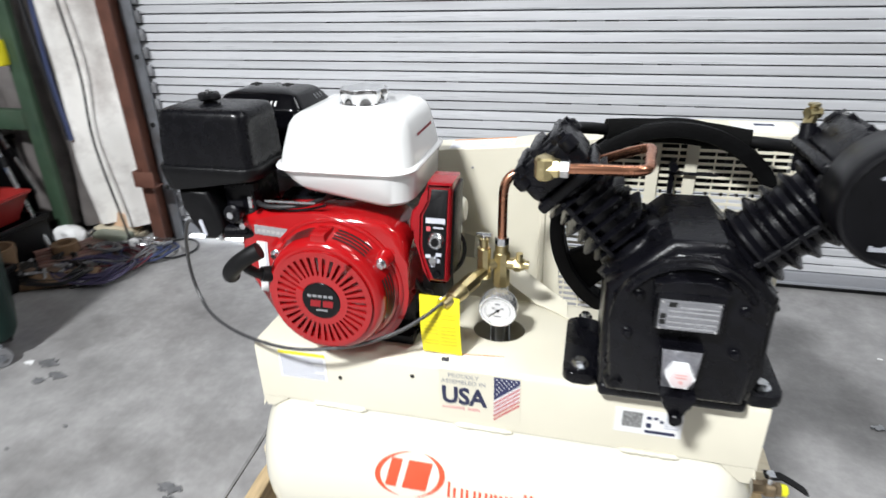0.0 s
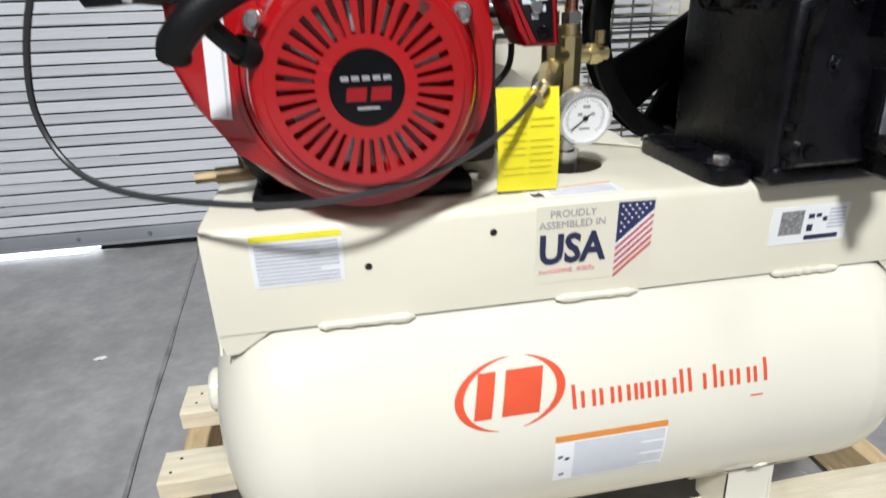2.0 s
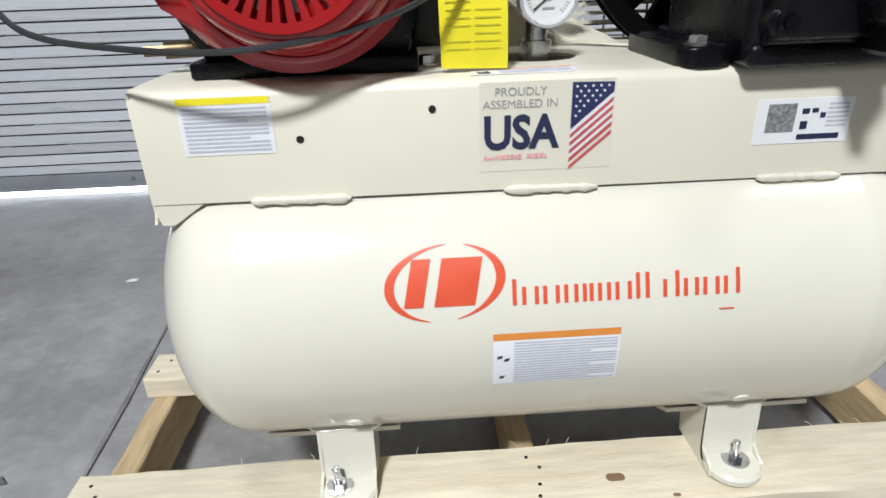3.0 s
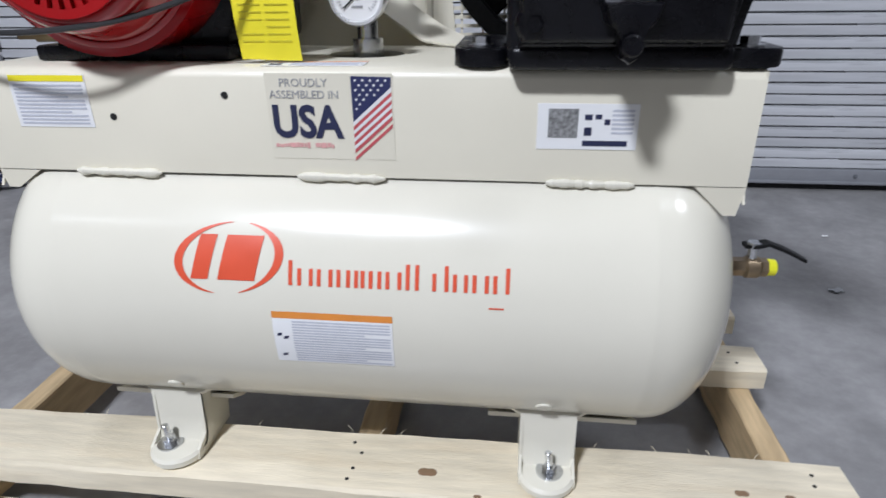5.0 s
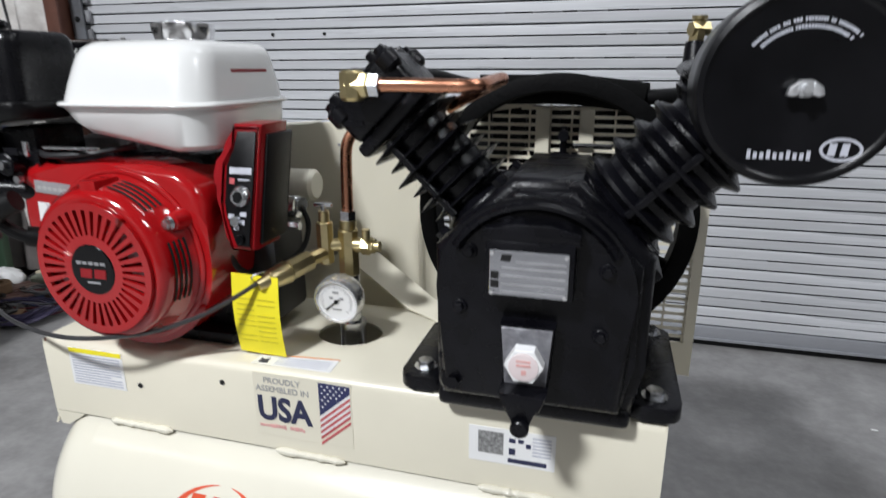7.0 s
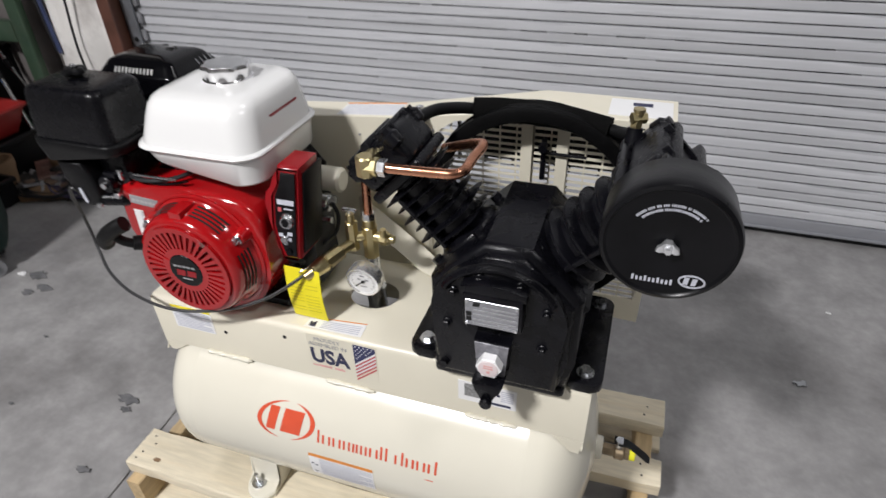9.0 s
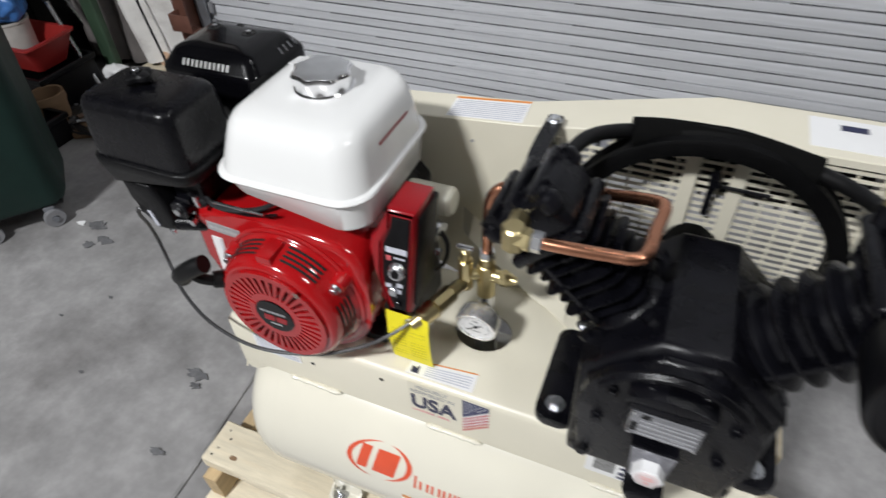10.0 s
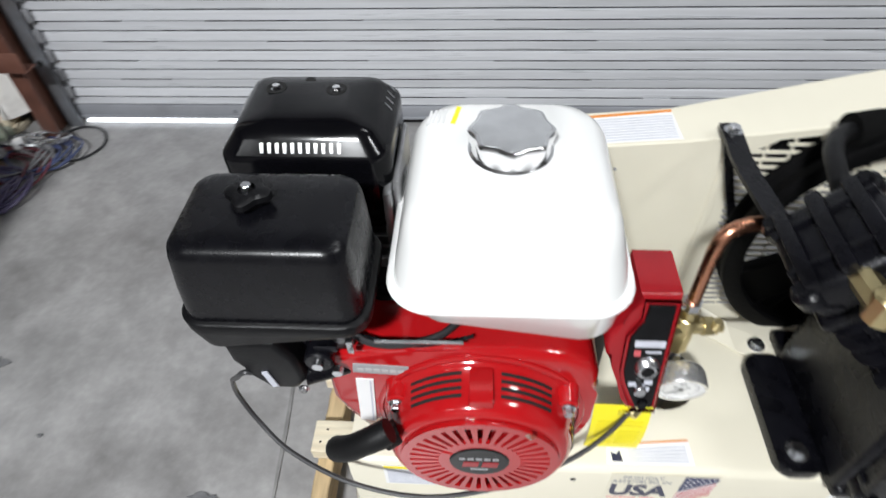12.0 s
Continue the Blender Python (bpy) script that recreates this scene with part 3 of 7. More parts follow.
    # weld beads between flange and shell
    for a, b in ((-0.353, -0.243), (-0.072, 0.034), (0.219, 0.317)):
        bm = B()
        n = 48
        tube(bm, [(a + (b - a) * i / n, -0.003, 0.5580 - 0.0012 * i / n - (a + 0.35) * 0.003) for i in range(n + 1)], 0.0048, seg=10, raw=True)
        rng = random.Random(int(1000 * (a + 1)))
        swell = [rng.uniform(0.75, 1.3) for i in range(16)]
        for v in bm.verts:  # ripples and drips along the bead, tapering at its ends
            u = (v.co.x - a) / (b - a)
            k = min(14.999, max(0.0, u * 15))
            f = swell[int(k)] * (1 - k % 1) + swell[int(k) + 1] * (k % 1)
            f *= 0.94 + 0.06 * math.sin(u * 110)
            f *= min(1.0, 0.35 + 9 * min(u, 1 - u))
            zc = 0.5580 - 0.0012 * u - (a + 0.35) * 0.003
            v.co.y = -0.003 + (v.co.y + 0.003) * f
            v.co.z = zc + (v.co.z - zc) * f * (1.15 if v.co.z < zc else 0.9)
        part("weld_bead", bm, CREAM, t, "painted weld bead")
    # bolt holes of the flange
    each("bolt_hole", DARK, t, [lambda bm, x=x, z=z: rod(bm, (x, 0.002, z), (x, -0.0006, z), 0.0042, seg=14) for x, z in ((-0.291, 0.624), (-0.149, 0.65))], "small dark bolt hole")
    # legs: a saddle strap under the shell and a bent foot
    for x, front in ((-0.281, 1), (0.241, 1), (-0.281, -1), (0.241, -1)):
        bm = B()
        def yy(v):
            return TANK_Y - front * (TANK_Y - v)
        w = 0.037
        path = [(0.045, 0.212), (0.002, 0.243), (-0.012, 0.249), (-0.02, 0.242), (-0.022, 0.20), (-0.024, 0.178), (-0.03, 0.165), (-0.045, 0.158), (-0.06, 0.156)]
        th = 0.006
        loops = []
        for i, (y, z) in enumerate(path):
            ww = w * 1.0 if i >= 3 else w + 0.02
            if i == 8:
                ww = w * 0.55
            loops.append([(x - ww, yy(y), z), (x + ww, yy(y), z), (x + ww, yy(y + th * 0.5), z - th), (x - ww, yy(y + th * 0.5), z - th)])
        loft(bm, loops)
        leg = part("leg", bm, CREAM, t, "cream bent steel leg")
        # side gussets
        bm = B()
        for sx in (x - w, x + w - 0.004):
            prism(bm, [(yy(-0.02), 0.243), (yy(0.055), 0.214), (yy(0.042), 0.1485), (yy(-0.045), 0.1485), (yy(-0.055), 0.152), (yy(-0.050), 0.164), (yy(-0.026), 0.176)], sx, sx + 0.004, axis="x")
        rod(bm, (x, yy(-0.040), 0.1485), (x, yy(-0.040), 0.164), w + 0.001, seg=36, cham=0.004)
        part("gusset", bm, CREAM, leg)
        bm = B()
        bx = x - 0.012 if x < 0 else x + 0.004
        rod(bm, (bx, yy(-0.040), 0.164), (bx, yy(-0.040), 0.1662), 0.018, seg=24)
        rod(bm, (bx, yy(-0.040), 0.1662), (bx, yy(-0.040), 0.174), 0.0095, seg=6, cham=0.001)
        rod(bm, (bx, yy(-0.040), 0.174), (bx - 0.003, yy(-0.040), 0.197), 0.0048, seg=12, cham=0.001)
        part("lag_bolt", bm, ZINC, leg, "zinc plated bolt with washer")
    # saddle strips along the underside
    for a, b in ((-0.39, -0.21), (0.16, 0.36)):
        bm = B()
        loops = []
        for i in range(7):
            ang = radians(-56 - 9 * i)
            y, z = TANK_Y + (TANK_R + 0.005) * -math.cos(ang), TANK_Z + (TANK_R + 0.005) * math.sin(ang)
            loops.append([(a, y, z), (b, y, z), (b, y, z - 0.007), (a, y, z - 0.007)])
        loft(bm, loops)
        part("saddle", bm, CREAM, t)
    # drain bosses
    each("boss", CREAM, t, [lambda bm, x=x: rod(bm, on_tank(x, arc_of(0.272), -0.002), on_tank(x, arc_of(0.272), 0.0025), 0.011, seg=18, cham=0.001) for x in (-0.262, 0.232)])
    # right end: bung, ball valve with black lever, yellow cap
    bm = B()
    rod(bm, (TX1 - 0.012, 0.117, 0.405), (TX1 + 0.012, 0.117, 0.405), 0.024, seg=24, cham=0.003)
    part("bung", bm, CREAM, t)
    VX = TX1 + 0.012
    vb = B()
    rod(vb, (VX - 0.001, 0.117, 0.405), (VX + 0.024, 0.117, 0.405), 0.013, seg=6)
    rod(vb, (VX + 0.022, 0.117, 0.405), (VX + 0.045, 0.117, 0.405), 0.0155, seg=20, cham=0.004)
    rod(vb, (VX + 0.043, 0.117, 0.405), (VX + 0.053, 0.117, 0.405), 0.013, seg=6)
    valve = part("ball_valve", vb, mat("weathered_brass", (0.30, 0.23, 0.15), 0.42, 0.85, var=0.25, scale=40), t, "dull brown brass ball valve")
    bm = B()
    rod(bm, (VX + 0.032, 0.117, 0.418), (VX + 0.032, 0.117, 0.436), 0.007, seg=8)
    rod(bm, (VX + 0.032, 0.117, 0.436), (VX + 0.032, 0.117, 0.442), 0.010, seg=6)
    part("stem_nut", bm, ZINC, valve)
    bm = B()
    loops = []
    for x, z, w in ((0.020, 0.4335, 0.008), (0.034, 0.436, 0.010), (0.046, 0.441, 0.008), (0.064, 0.436, 0.0085), (0.083, 0.428, 0.009), (0.090, 0.425, 0.006)):
        y = 0.117 - (x - 0.03) * 0.35
        loops.append([(VX + x, y - w, z), (VX + x, y + w, z), (VX + x, y + w, z + 0.0045), (VX + x, y - w, z + 0.0045)])
    loft(bm, loops)
    part("lever", bm, RUBBER, valve, "black dipped lever")
    bm = B()
    rod(bm, (VX + 0.052, 0.117, 0.405), (VX + 0.065, 0.117, 0.405), 0.0115, seg=20, cham=0.002)
    part("thread_cap", bm, mat("yellow_plastic", (0.80, 0.78, 0.02), 0.4, var=0.03), valve, "bright yellow plastic thread cap")
    # left end bung
    bm = B()
    rod(bm, (TX0 + 0.012, 0.117, 0.41), (TX0 - 0.014, 0.117, 0.41), 0.03, seg=24, cham=0.004)
    part("bung", bm, CREAM, t)
    return t


def receiver_labels(t):
    # oval brand mark and block bars, bent on to the shell
    bm = B()
    cx, cs, rx, rz = -0.1445, arc_of(0.4745), 0.066, 0.043

    def oval(k, a, dx=0.0):
        c, s = math.cos(radians(a)), math.sin(radians(a))
        sl = 0.20 * rz * k * s
        return (cx + dx + rx * k * c + sl, cs + rz * k * s)
    for a0, a1, wd in ((95, 262, 0.16), (-72, 78, 0.16)):
        n = 26
        for i in range(n):
            t0, t1 = i / n, (i + 1) / n
            def wid(t):
                return wd * math.sin(math.pi * min(1, max(0, t * 0.94 + 0.03)))
            p = [oval(1, a0 + (a1 - a0) * t0), oval(1, a0 + (a1 - a0) * t1), oval(1 - wid(t1), a0 + (a1 - a0) * t1), oval(1 - wid(t0), a0 + (a1 - a0) * t0)]
            tank_patch(bm, p)
    def slab(x0, x1, s0, s1, sl=0.20):
        tank_patch(bm, [(x0 + sl * s0, cs + s0), (x1 + sl * s0, cs + s0), (x1 + sl * s1, cs + s1), (x0 + sl * s1, cs + s1)])
    slab(cx - 0.041, cx - 0.020, -0.026, 0.027)
    slab(cx - 0.008, cx + 0.037, -0.026, 0.027)
    part("brand_mark", bm, ORANGE_RED, t, "orange-red oval brand mark of plain blocks")
    # name beside it as plain upright bars
    bm = B()
    x = -0.0715
    s0 = arc_of(0.4475)
    widths = (4.6, 14.5, 14.5, 12.5, 9.5, 11.5, 14.5, 4.6, 4.6, -9, 14.5, 13.5, 14.5, 14.5)
    heights = (29, 20, 20, 20, 20, 20, 20, 29, 29, 0, 29, 20, 20, 29)
    for w, hgt in zip(widths, heights):
        w, hgt = w / 1000, hgt / 1000
        if w < 0:
            x -= w
            continue
        w *= 1.27
        e = 0.0046
        if w < 0.008:
            tank_patch(bm, [(x, s0), (x + e, s0), (x + e, s0 + hgt), (x, s0 + hgt)])
        else:
            tank_patch(bm, [(x, s0), (x + e, s0), (x + e, s0 + 0.02), (x, s0 + 0.02)])
            tank_patch(bm, [(x + w - e, s0), (x + w, s0), (x + w, s0 + hgt), (x + w - e, s0 + hgt)])
        x += w + 0.0048
    tank_patch(bm, [(0.160, arc_of(0.4300)), (0.177, arc_of(0.4300)), (0.177, arc_of(0.4318)), (0.160, arc_of(0.4318))])
    pieces("brand_bar", bm, ORANGE_RED, t, "orange-red plain bars beside the mark")
    # warning label with an orange head
    x0, x1, s0, s1 = -0.094, 0.05, arc_of(0.345), arc_of(0.416)
    bm = B()
    tank_patch(bm, [(x0, s0), (x1, s0), (x1, s1), (x0, s1)], 0.0005)
    lab = part("warning_label", bm, PAPER, t, "white warning label with orange heading on the tank")
    bm = B()
    tank_patch(bm, [(x0, s1 - 0.0085), (x1, s1 - 0.0085), (x1, s1), (x0, s1)], 0.0008)
    part("heading", bm, ORANGE, lab)
    bm = B()
    for i in range(16):
        s = s1 - 0.0115 - i * 0.0037
        e = x1 - 0.003 - (0.03 if i % 5 == 4 else 0)
        tank_patch(bm, [(x0 + 0.024, s - 0.0021), (e, s - 0.0021), (e, s), (x0 + 0.024, s)], 0.0008)
    part("print", bm, PALE_INK, lab)
    for dx, s in ((0.004, 0.40), (0.012, 0.46), (0.007, 0.86)):
        bm = B()
        q = s0 + (s1 - s0) * (1 - s) * 0.9
        tank_patch(bm, [(x0 + dx, q), (x0 + dx + 0.006, q + 0.001), (x0 + dx + 0.007, q + 0.005), (x0 + dx + 0.001, q + 0.004)], 0.0008)
        part("pictogram", bm, INK, lab)

    def sheet(name, x0, x1, z0, z1, material, label, lift=0.0008):
        bm = B()
        box(bm, x0, x1, -lift, 0.0002, z0, z1)
        return part(name, bm, material, t, label)
    # capacity of the front flange: white label with yellow head
    lab = sheet("safety_label", -0.414, -0.317, 0.611, 0.672, PAPER, "white safety label with yellow heading on the flange")
    bm = B()
    box(bm, -0.413, -0.318, -0.0013, -0.0008, 0.6645, 0.6715)
    part("heading", bm, YELLOW, lab)
    bm = B()
    for i in range(11):
        z = 0.661 - i * 0.0044
        box(bm, -0.409, -0.322 - (0.02 if i % 4 == 3 else 0), -0.0013, -0.0008, z - 0.0024, z)
    part("print", bm, PALE_INK, lab)
    # clear film with the words and the flag
    lab = sheet("origin_label", -0.099, 0.047, 0.578, 0.675, mat("clear_film", (0.705, 0.666, 0.547), 0.32, var=0.02), "clear film label with flag and dark blue words", 0.0005)
    def put(x, z):
        return Matrix.Translation((x, -0.0009, z)) @ FRONT
    words("PROUDLY", 0.0125, put(-0.055, 0.6605), GREY_INK, "wording", lab)
    words("ASSEMBLED IN", 0.0125, put(-0.055, 0.6475), GREY_INK, "wording", lab)
    words("USA", 0.0505, put(-0.0545, 0.604) @ Matrix.Diagonal((0.88, 1, 1, 1)), INK, "wording", lab, thick=0.0004, bold=0.0016)
    bm = B()
    rnd = random.Random(3)
    x = -0.094
    for i in range(14):
        w = rnd.uniform(0.003, 0.008)
        if i != 9:
            box(bm, x, x + w - 0.0008, -0.0012, -0.0007, 0.5905 + rnd.uniform(0, 0.0015), 0.5945 + rnd.uniform(0, 0.003))
        x += w
        if x > -0.014:
            break
    pieces("place_bar", bm, PINK_INK, lab)
    fl = B()
    prism(fl, [(0.0, 0.672), (0.045, 0.671), (0.045, 0.6605), (0.0, 0.6215)], -0.0011, -0.0006)
    part("flag_canton", fl, NAVY, lab)
    fl = B()
    for i in range(5):
        d = 0.0055 + i * 0.0088
        prism(fl, [(0.0, 0.6215 - d), (0.045, 0.6605 - d), (0.045, 0.6605 - d - 0.0042), (0.0, 0.6215 - d - 0.0042)], -0.0011, -0.0006)
    part("flag_stripes", fl, FLAG_RED, lab)
    fl = B()
    for i in range(4):
        d = 0.0002 + i * 0.0088
        prism(fl, [(0.0, 0.6215 - d), (0.045, 0.6605 - d), (0.045, 0.6605 - d - 0.0048), (0.0, 0.6215 - d - 0.0048)], -0.001, -0.0006)
    part("flag_white", fl, WHITE_INK, lab)
    fl = B()
    for r in range(8):
        for c in range(5):
            x, z = 0.005 + c * 0.0085 + (0.004 if r % 2 else 0), 0.6675 - r * 0.0052
            if z - 0.004 > 0.6215 + (x + 0.003) * 0.867 and x < 0.042:
                rod(fl, (x, -0.0011, z), (x, -0.0014, z), 0.0015, seg=5)
    part("flag_stars", fl, WHITE_INK, lab)
    # part-number label: white, with plain blocks
    lab = sheet("stock_label", 0.206, 0.314, 0.5945, 0.6445, PAPER, "white stock label with plain dark blocks on the flange")
    bm = B()
    box(bm, 0.218, 0.250, -0.0012, -0.0007, 0.6075, 0.639)
    part("grey_block", bm, mat("mid_grey_ink", (0.22, 0.22, 0.22), 0.5, var=0.5, scale=260), lab)
    bm = B()
    box(bm, 0.256, 0.304, -0.0012, -0.0007, 0.5985, 0.6045)
    for x, z, w, h in ((0.257, 0.627, 0.008, 0.006), (0.268, 0.628, 0.007, 0.005), (0.278, 0.622, 0.006, 0.006), (0.257, 0.610, 0.008, 0.009)):
        box(bm, x, x + w, -0.0012, -0.0007, z, z + h)
    pieces("dark_bar", bm, INK, lab)
    bm = B()
    for i in range(6):
        box(bm, 0.286, 0.309, -0.0012, -0.0007, 0.612 + i * 0.0048, 0.6145 + i * 0.0048)
    part("print", bm, PALE_INK, lab)
    # label lying on the platform
    bm = B()
    prism(bm, [(-0.107, 0.010), (0.012, 0.012), (0.010, 0.049), (-0.104, 0.038)], 0.6812, 0.6818, axis="z")
    lab = part("platform_label", bm, PAPER, t, "white label with orange edge on the platform")
    bm = B()
    prism(bm, [(-0.104, 0.0355), (0.010, 0.0465), (0.010, 0.049), (-0.104, 0.038)], 0.6818, 0.6822, axis="z")
    part("heading", bm, ORANGE, lab)
    bm = B()
    for i in range(5):
        prism(bm, [(-0.075, 0.014 + i * 0.004), (0.004, 0.0165 + i * 0.0052), (0.004, 0.0185 + i * 0.0052), (-0.075, 0.016 + i * 0.004)], 0.6818, 0.6822, axis="z")
    part("print", bm, PALE_INK, lab)
    bm = B()
    prism(bm, [(-0.098, 0.014), (-0.084, 0.014), (-0.087, 0.030), (-0.092, 0.024), (-0.099, 0.027)], 0.6818, 0.6822, axis="z")
    part("pictogram", bm, INK, lab)

# ---- petrol engine ----
HX, HZ = -0.281, 0.823


def engine():
    e = thing("gasoline_engine", (-0.28, 0.12, 0.681), "red and black petrol engine with white fuel tank on the platform", "engine")
    # crankcase and cylinder block
    bm = B()
    prism(bm, [(-0.40, 0.695), (-0.17, 0.695), (-0.155, 0.75), (-0.155, 0.90), (-0.20, 0.955), (-0.40, 0.955), (-0.455, 0.90), (-0.455, 0.80)], 0.075, 0.27, 0.012)
    box(bm, -0.41, -0.16, 0.05, 0.27, 0.6815, 0.70, 0.004)
    block = part("engine_block", bm, BLACK_IRON, e, "black cast engine block")
    # cooling fins of the tilted cylinder
    each("fin", ALU, block, [lambda bm, k=k: box(bm, -0.47, -0.36, 0.12 + 0.018 * k, 0.126 + 0.018 * k, 0.80, 0.97, 0.001, 1) for k in range(7)])
    # brass oil drain and bolts on the foot
    bm = B()
    rod(bm, (-0.40, 0.125, 0.708), (-0.455, 0.115, 0.708), 0.010, seg=12)
    rod(bm, (-0.455, 0.115, 0.708), (-0.478, 0.111, 0.708), 0.007, seg=6)
    rod(bm, (-0.415, 0.125, 0.708), (-0.415, 0.125, 0.738), 0.014, seg=6)
    part("oil_drain", bm, DULL_BRASS, e, "dull brass oil drain")
    each("foot_bolt", ZINC, e, [lambda bm, x=x, y=y: hexbolt(bm, (x, y, 0.6815), (0, 0, 1), 0.009, 0.009) for x, y in ((-0.15, 0.1),)])

    # red fan shroud
    out = []
    out += arc(HX, HZ, 0.132, -118, 5, 20)
    out += [(-0.149, 0.87), (-0.151, 0.902), (-0.165, 0.926), (-0.19, 0.942), (-0.24, 0.951), (-0.31, 0.951), (-0.36, 0.947), (-0.42, 0.946), (-0.445, 0.936), (-0.455, 0.915), (-0.457, 0.84), (-0.445, 0.806), (-0.41, 0.757), (-0.372, 0.718)]
    bm = B()
    prism(bm, out, 0.008, 0.115, 0.014, 4, front_only=True)
    shroud = part("fan_shroud", bm, RED, e, "glossy red painted fan shroud", angle=50)
    # recoil housing: stepped cone
    bm = B()
    prof = [(0.1175, 0.0), (0.1165, 0.006), (0.1125, 0.0105), (0.1095, 0.0125), (0.1055, 0.043), (0.102, 0.053), (0.0965, 0.0595), (0.090, 0.061), (0.087, 0.0595), (0.087, 0.050), (0.0, 0.048)]
    lathe(bm, (HX, 0.012, HZ), (HX, -1, HZ), prof, 64)
    housing = part("recoil_housing", bm, RED, e, "red recoil starter housing", angle=50)
    # grille with real slots between radial bars
    bm = B()
    N = 36
    y0, y1 = -0.0485, -0.054
    def P(r, a, y):
        return bm.verts.new((HX + r * math.cos(a), y, HZ + r * math.sin(a)))
    def sector(r0, r1, a0, a1, k=3):
        lo, hi = [], []
        for y, L in ((y1, lo), (y0, hi)):
            L += [P(r0, a0 + (a1 - a0) * i / k, y) for i in range(k + 1)] + [P(r1, a1 + (a0 - a1) * i / k, y) for i in range(k + 1)]
        bm.faces.new(lo)
        n = len(lo)
        for i in range(n):
            bm.faces.new((lo[i], lo[(i + 1) % n], hi[(i + 1) % n], hi[i]))
    for i in range(N):
        a0, a1 = 2 * math.pi * i / N, 2 * math.pi * (i + 1) / N
        sector(0.033, 0.046, a0, a1)
        sector(0.079, 0.0885, a0, a1)
        w = (a1 - a0)
        sector(0.046, 0.079, a0 + 0.25 * w, a1 - 0.21 * w, 1)
    bmesh.ops.remove_doubles(bm, verts=bm.verts, dist=1e-5)
    part("grille", bm, RED, housing, "red grille with radial slots", angle=30)
    bm = B()
    rod(bm, (HX, -0.034, HZ), (HX, -0.0365, HZ), 0.083, seg=40)
    part("grille_backing", bm, DARK, housing)
    each("fan_blade", ALU, housing, [lambda bm, m=Matrix.Translation((HX, -0.0385, HZ)) @ Matrix.Rotation(2 * math.pi * i / 14 + 0.1, 4, "Y") @ Matrix.Translation((0.06, 0, 0)): box(bm, -0.012, 0.012, -0.002, 0.002, -0.003, 0.003, m=m) for i in range(14)])
    bm = B()
    rod(bm, (HX, -0.048, HZ), (HX, -0.0555, HZ), 0.0345, seg=40, cham=0.002)
    badge = part("hub_badge", bm, BLACK_GLOSS, housing, "black hub badge with plain bars")
    bm = B()
    for i in range(5):
        box(bm, HX - 0.023 + i * 0.0094, HX - 0.023 + i * 0.0094 + 0.0070, -0.0562, -0.0555, HZ + 0.007, HZ + 0.0110)
    pieces("badge_bar", bm, GREY_INK, badge)
    bm = B()
    for x0, x1 in ((-0.020, -0.002), (0.002, 0.020)):
        prism(bm, [(HX + x0, HZ - 0.011), (HX + x1, HZ - 0.011), (HX + x1 + 0.002, HZ + 0.001), (HX + x0 + 0.002, HZ + 0.001)], -0.0562, -0.0555)
    pieces("badge_red_bar", bm, RED_DARK, badge)
    bm = B()
    box(bm, HX - 0.010, HX + 0.010, -0.0562, -0.0555, HZ - 0.0185, HZ - 0.0160)
    part("badge_small_bar", bm, GREY_INK, badge)
    # louvre slots on the cone: three arcs each side of the top lug and on the right
    bm = B()
    for a0, a1, rows in ((101, 134, 4), (46, 79, 4), (-24, 20, 4)):
        # each slot is a thin proud strip, near-black for the shade inside
        for k in range(rows):
            bm = B()
            h0 = 0.0145 + 0.0082 * k
            n = 12
            r = 0.1094 - 0.00105 * k
            lo, hi = [], []
            for i in range(n + 1):
                a = radians(a0 + (a1 - a0) * i / n)
                lo.append(bm.verts.new((HX + (r + 0.0012) * math.cos(a), 0.012 - h0 - 0.001, HZ + (r + 0.0012) * math.sin(a))))
                hi.append(bm.verts.new((HX + (r + 0.0006) * math.cos(a), 0.012 - h0 - 0.0048, HZ + (r + 0.0006) * math.sin(a))))
            for i in range(n):
                bm.faces.new((lo[i], lo[i + 1], hi[i + 1], hi[i]))
            part("louvre_slot", bm, DARK, housing, "dark cooling louvre", angle=60)
    # raised lug above the grille and bolts round the housing
    bm = B()
    prism(bm, [(HX - 0.015, HZ + 0.088), (HX + 0.015, HZ + 0.088), (HX + 0.012, HZ + 0.113), (HX - 0.012, HZ + 0.113)], -0.042, 0.0, 0.003)
    part("lug", bm, RED, housing)
    def flange_bolt(bm, x, z):
        rod(bm, (x, -0.0155, z), (x, -0.0185, z), 0.0092, seg=18, cham=0.001)
        rod(bm, (x, -0.0185, z), (x, -0.0255, z), 0.0062, seg=6, cham=0.001)
    each("housing_bolt", ZINC, housing, [lambda bm, x=x, z=z: flange_bolt(bm, x, z) for x, z in ((-0.374, 0.881), (-0.186, 0.882))], "bright flange bolt")
    each("bolt_boss", RED, housing, [lambda bm, x=x, z=z: rod(bm, (x, 0.010, z), (x, -0.0155, z), 0.0155, 0.012, seg=20, cham=0.002) for x, z in ((-0.374, 0.881), (-0.186, 0.882))])
    # stepped ridge round the cone
    bm = B()
    lathe(bm, (HX, 0.012, HZ), (HX, -1, HZ), [(0.1205, 0.0), (0.1225, 0.003), (0.1225, 0.006), (0.1195, 0.0085), (0.116, 0.008)], 72)
    part("rim_ridge", bm, RED, housing, angle=50)
    # grey plate and white label on the shroud
    bm = B()
    prism(bm, [(-0.423, 0.9065), (-0.361, 0.902), (-0.360, 0.919), (-0.421, 0.923)], 0.0062, 0.0078)
    plate = part("serial_plate", bm, GREY_INK, shroud, "dark grey warning plate")
    bm = B()
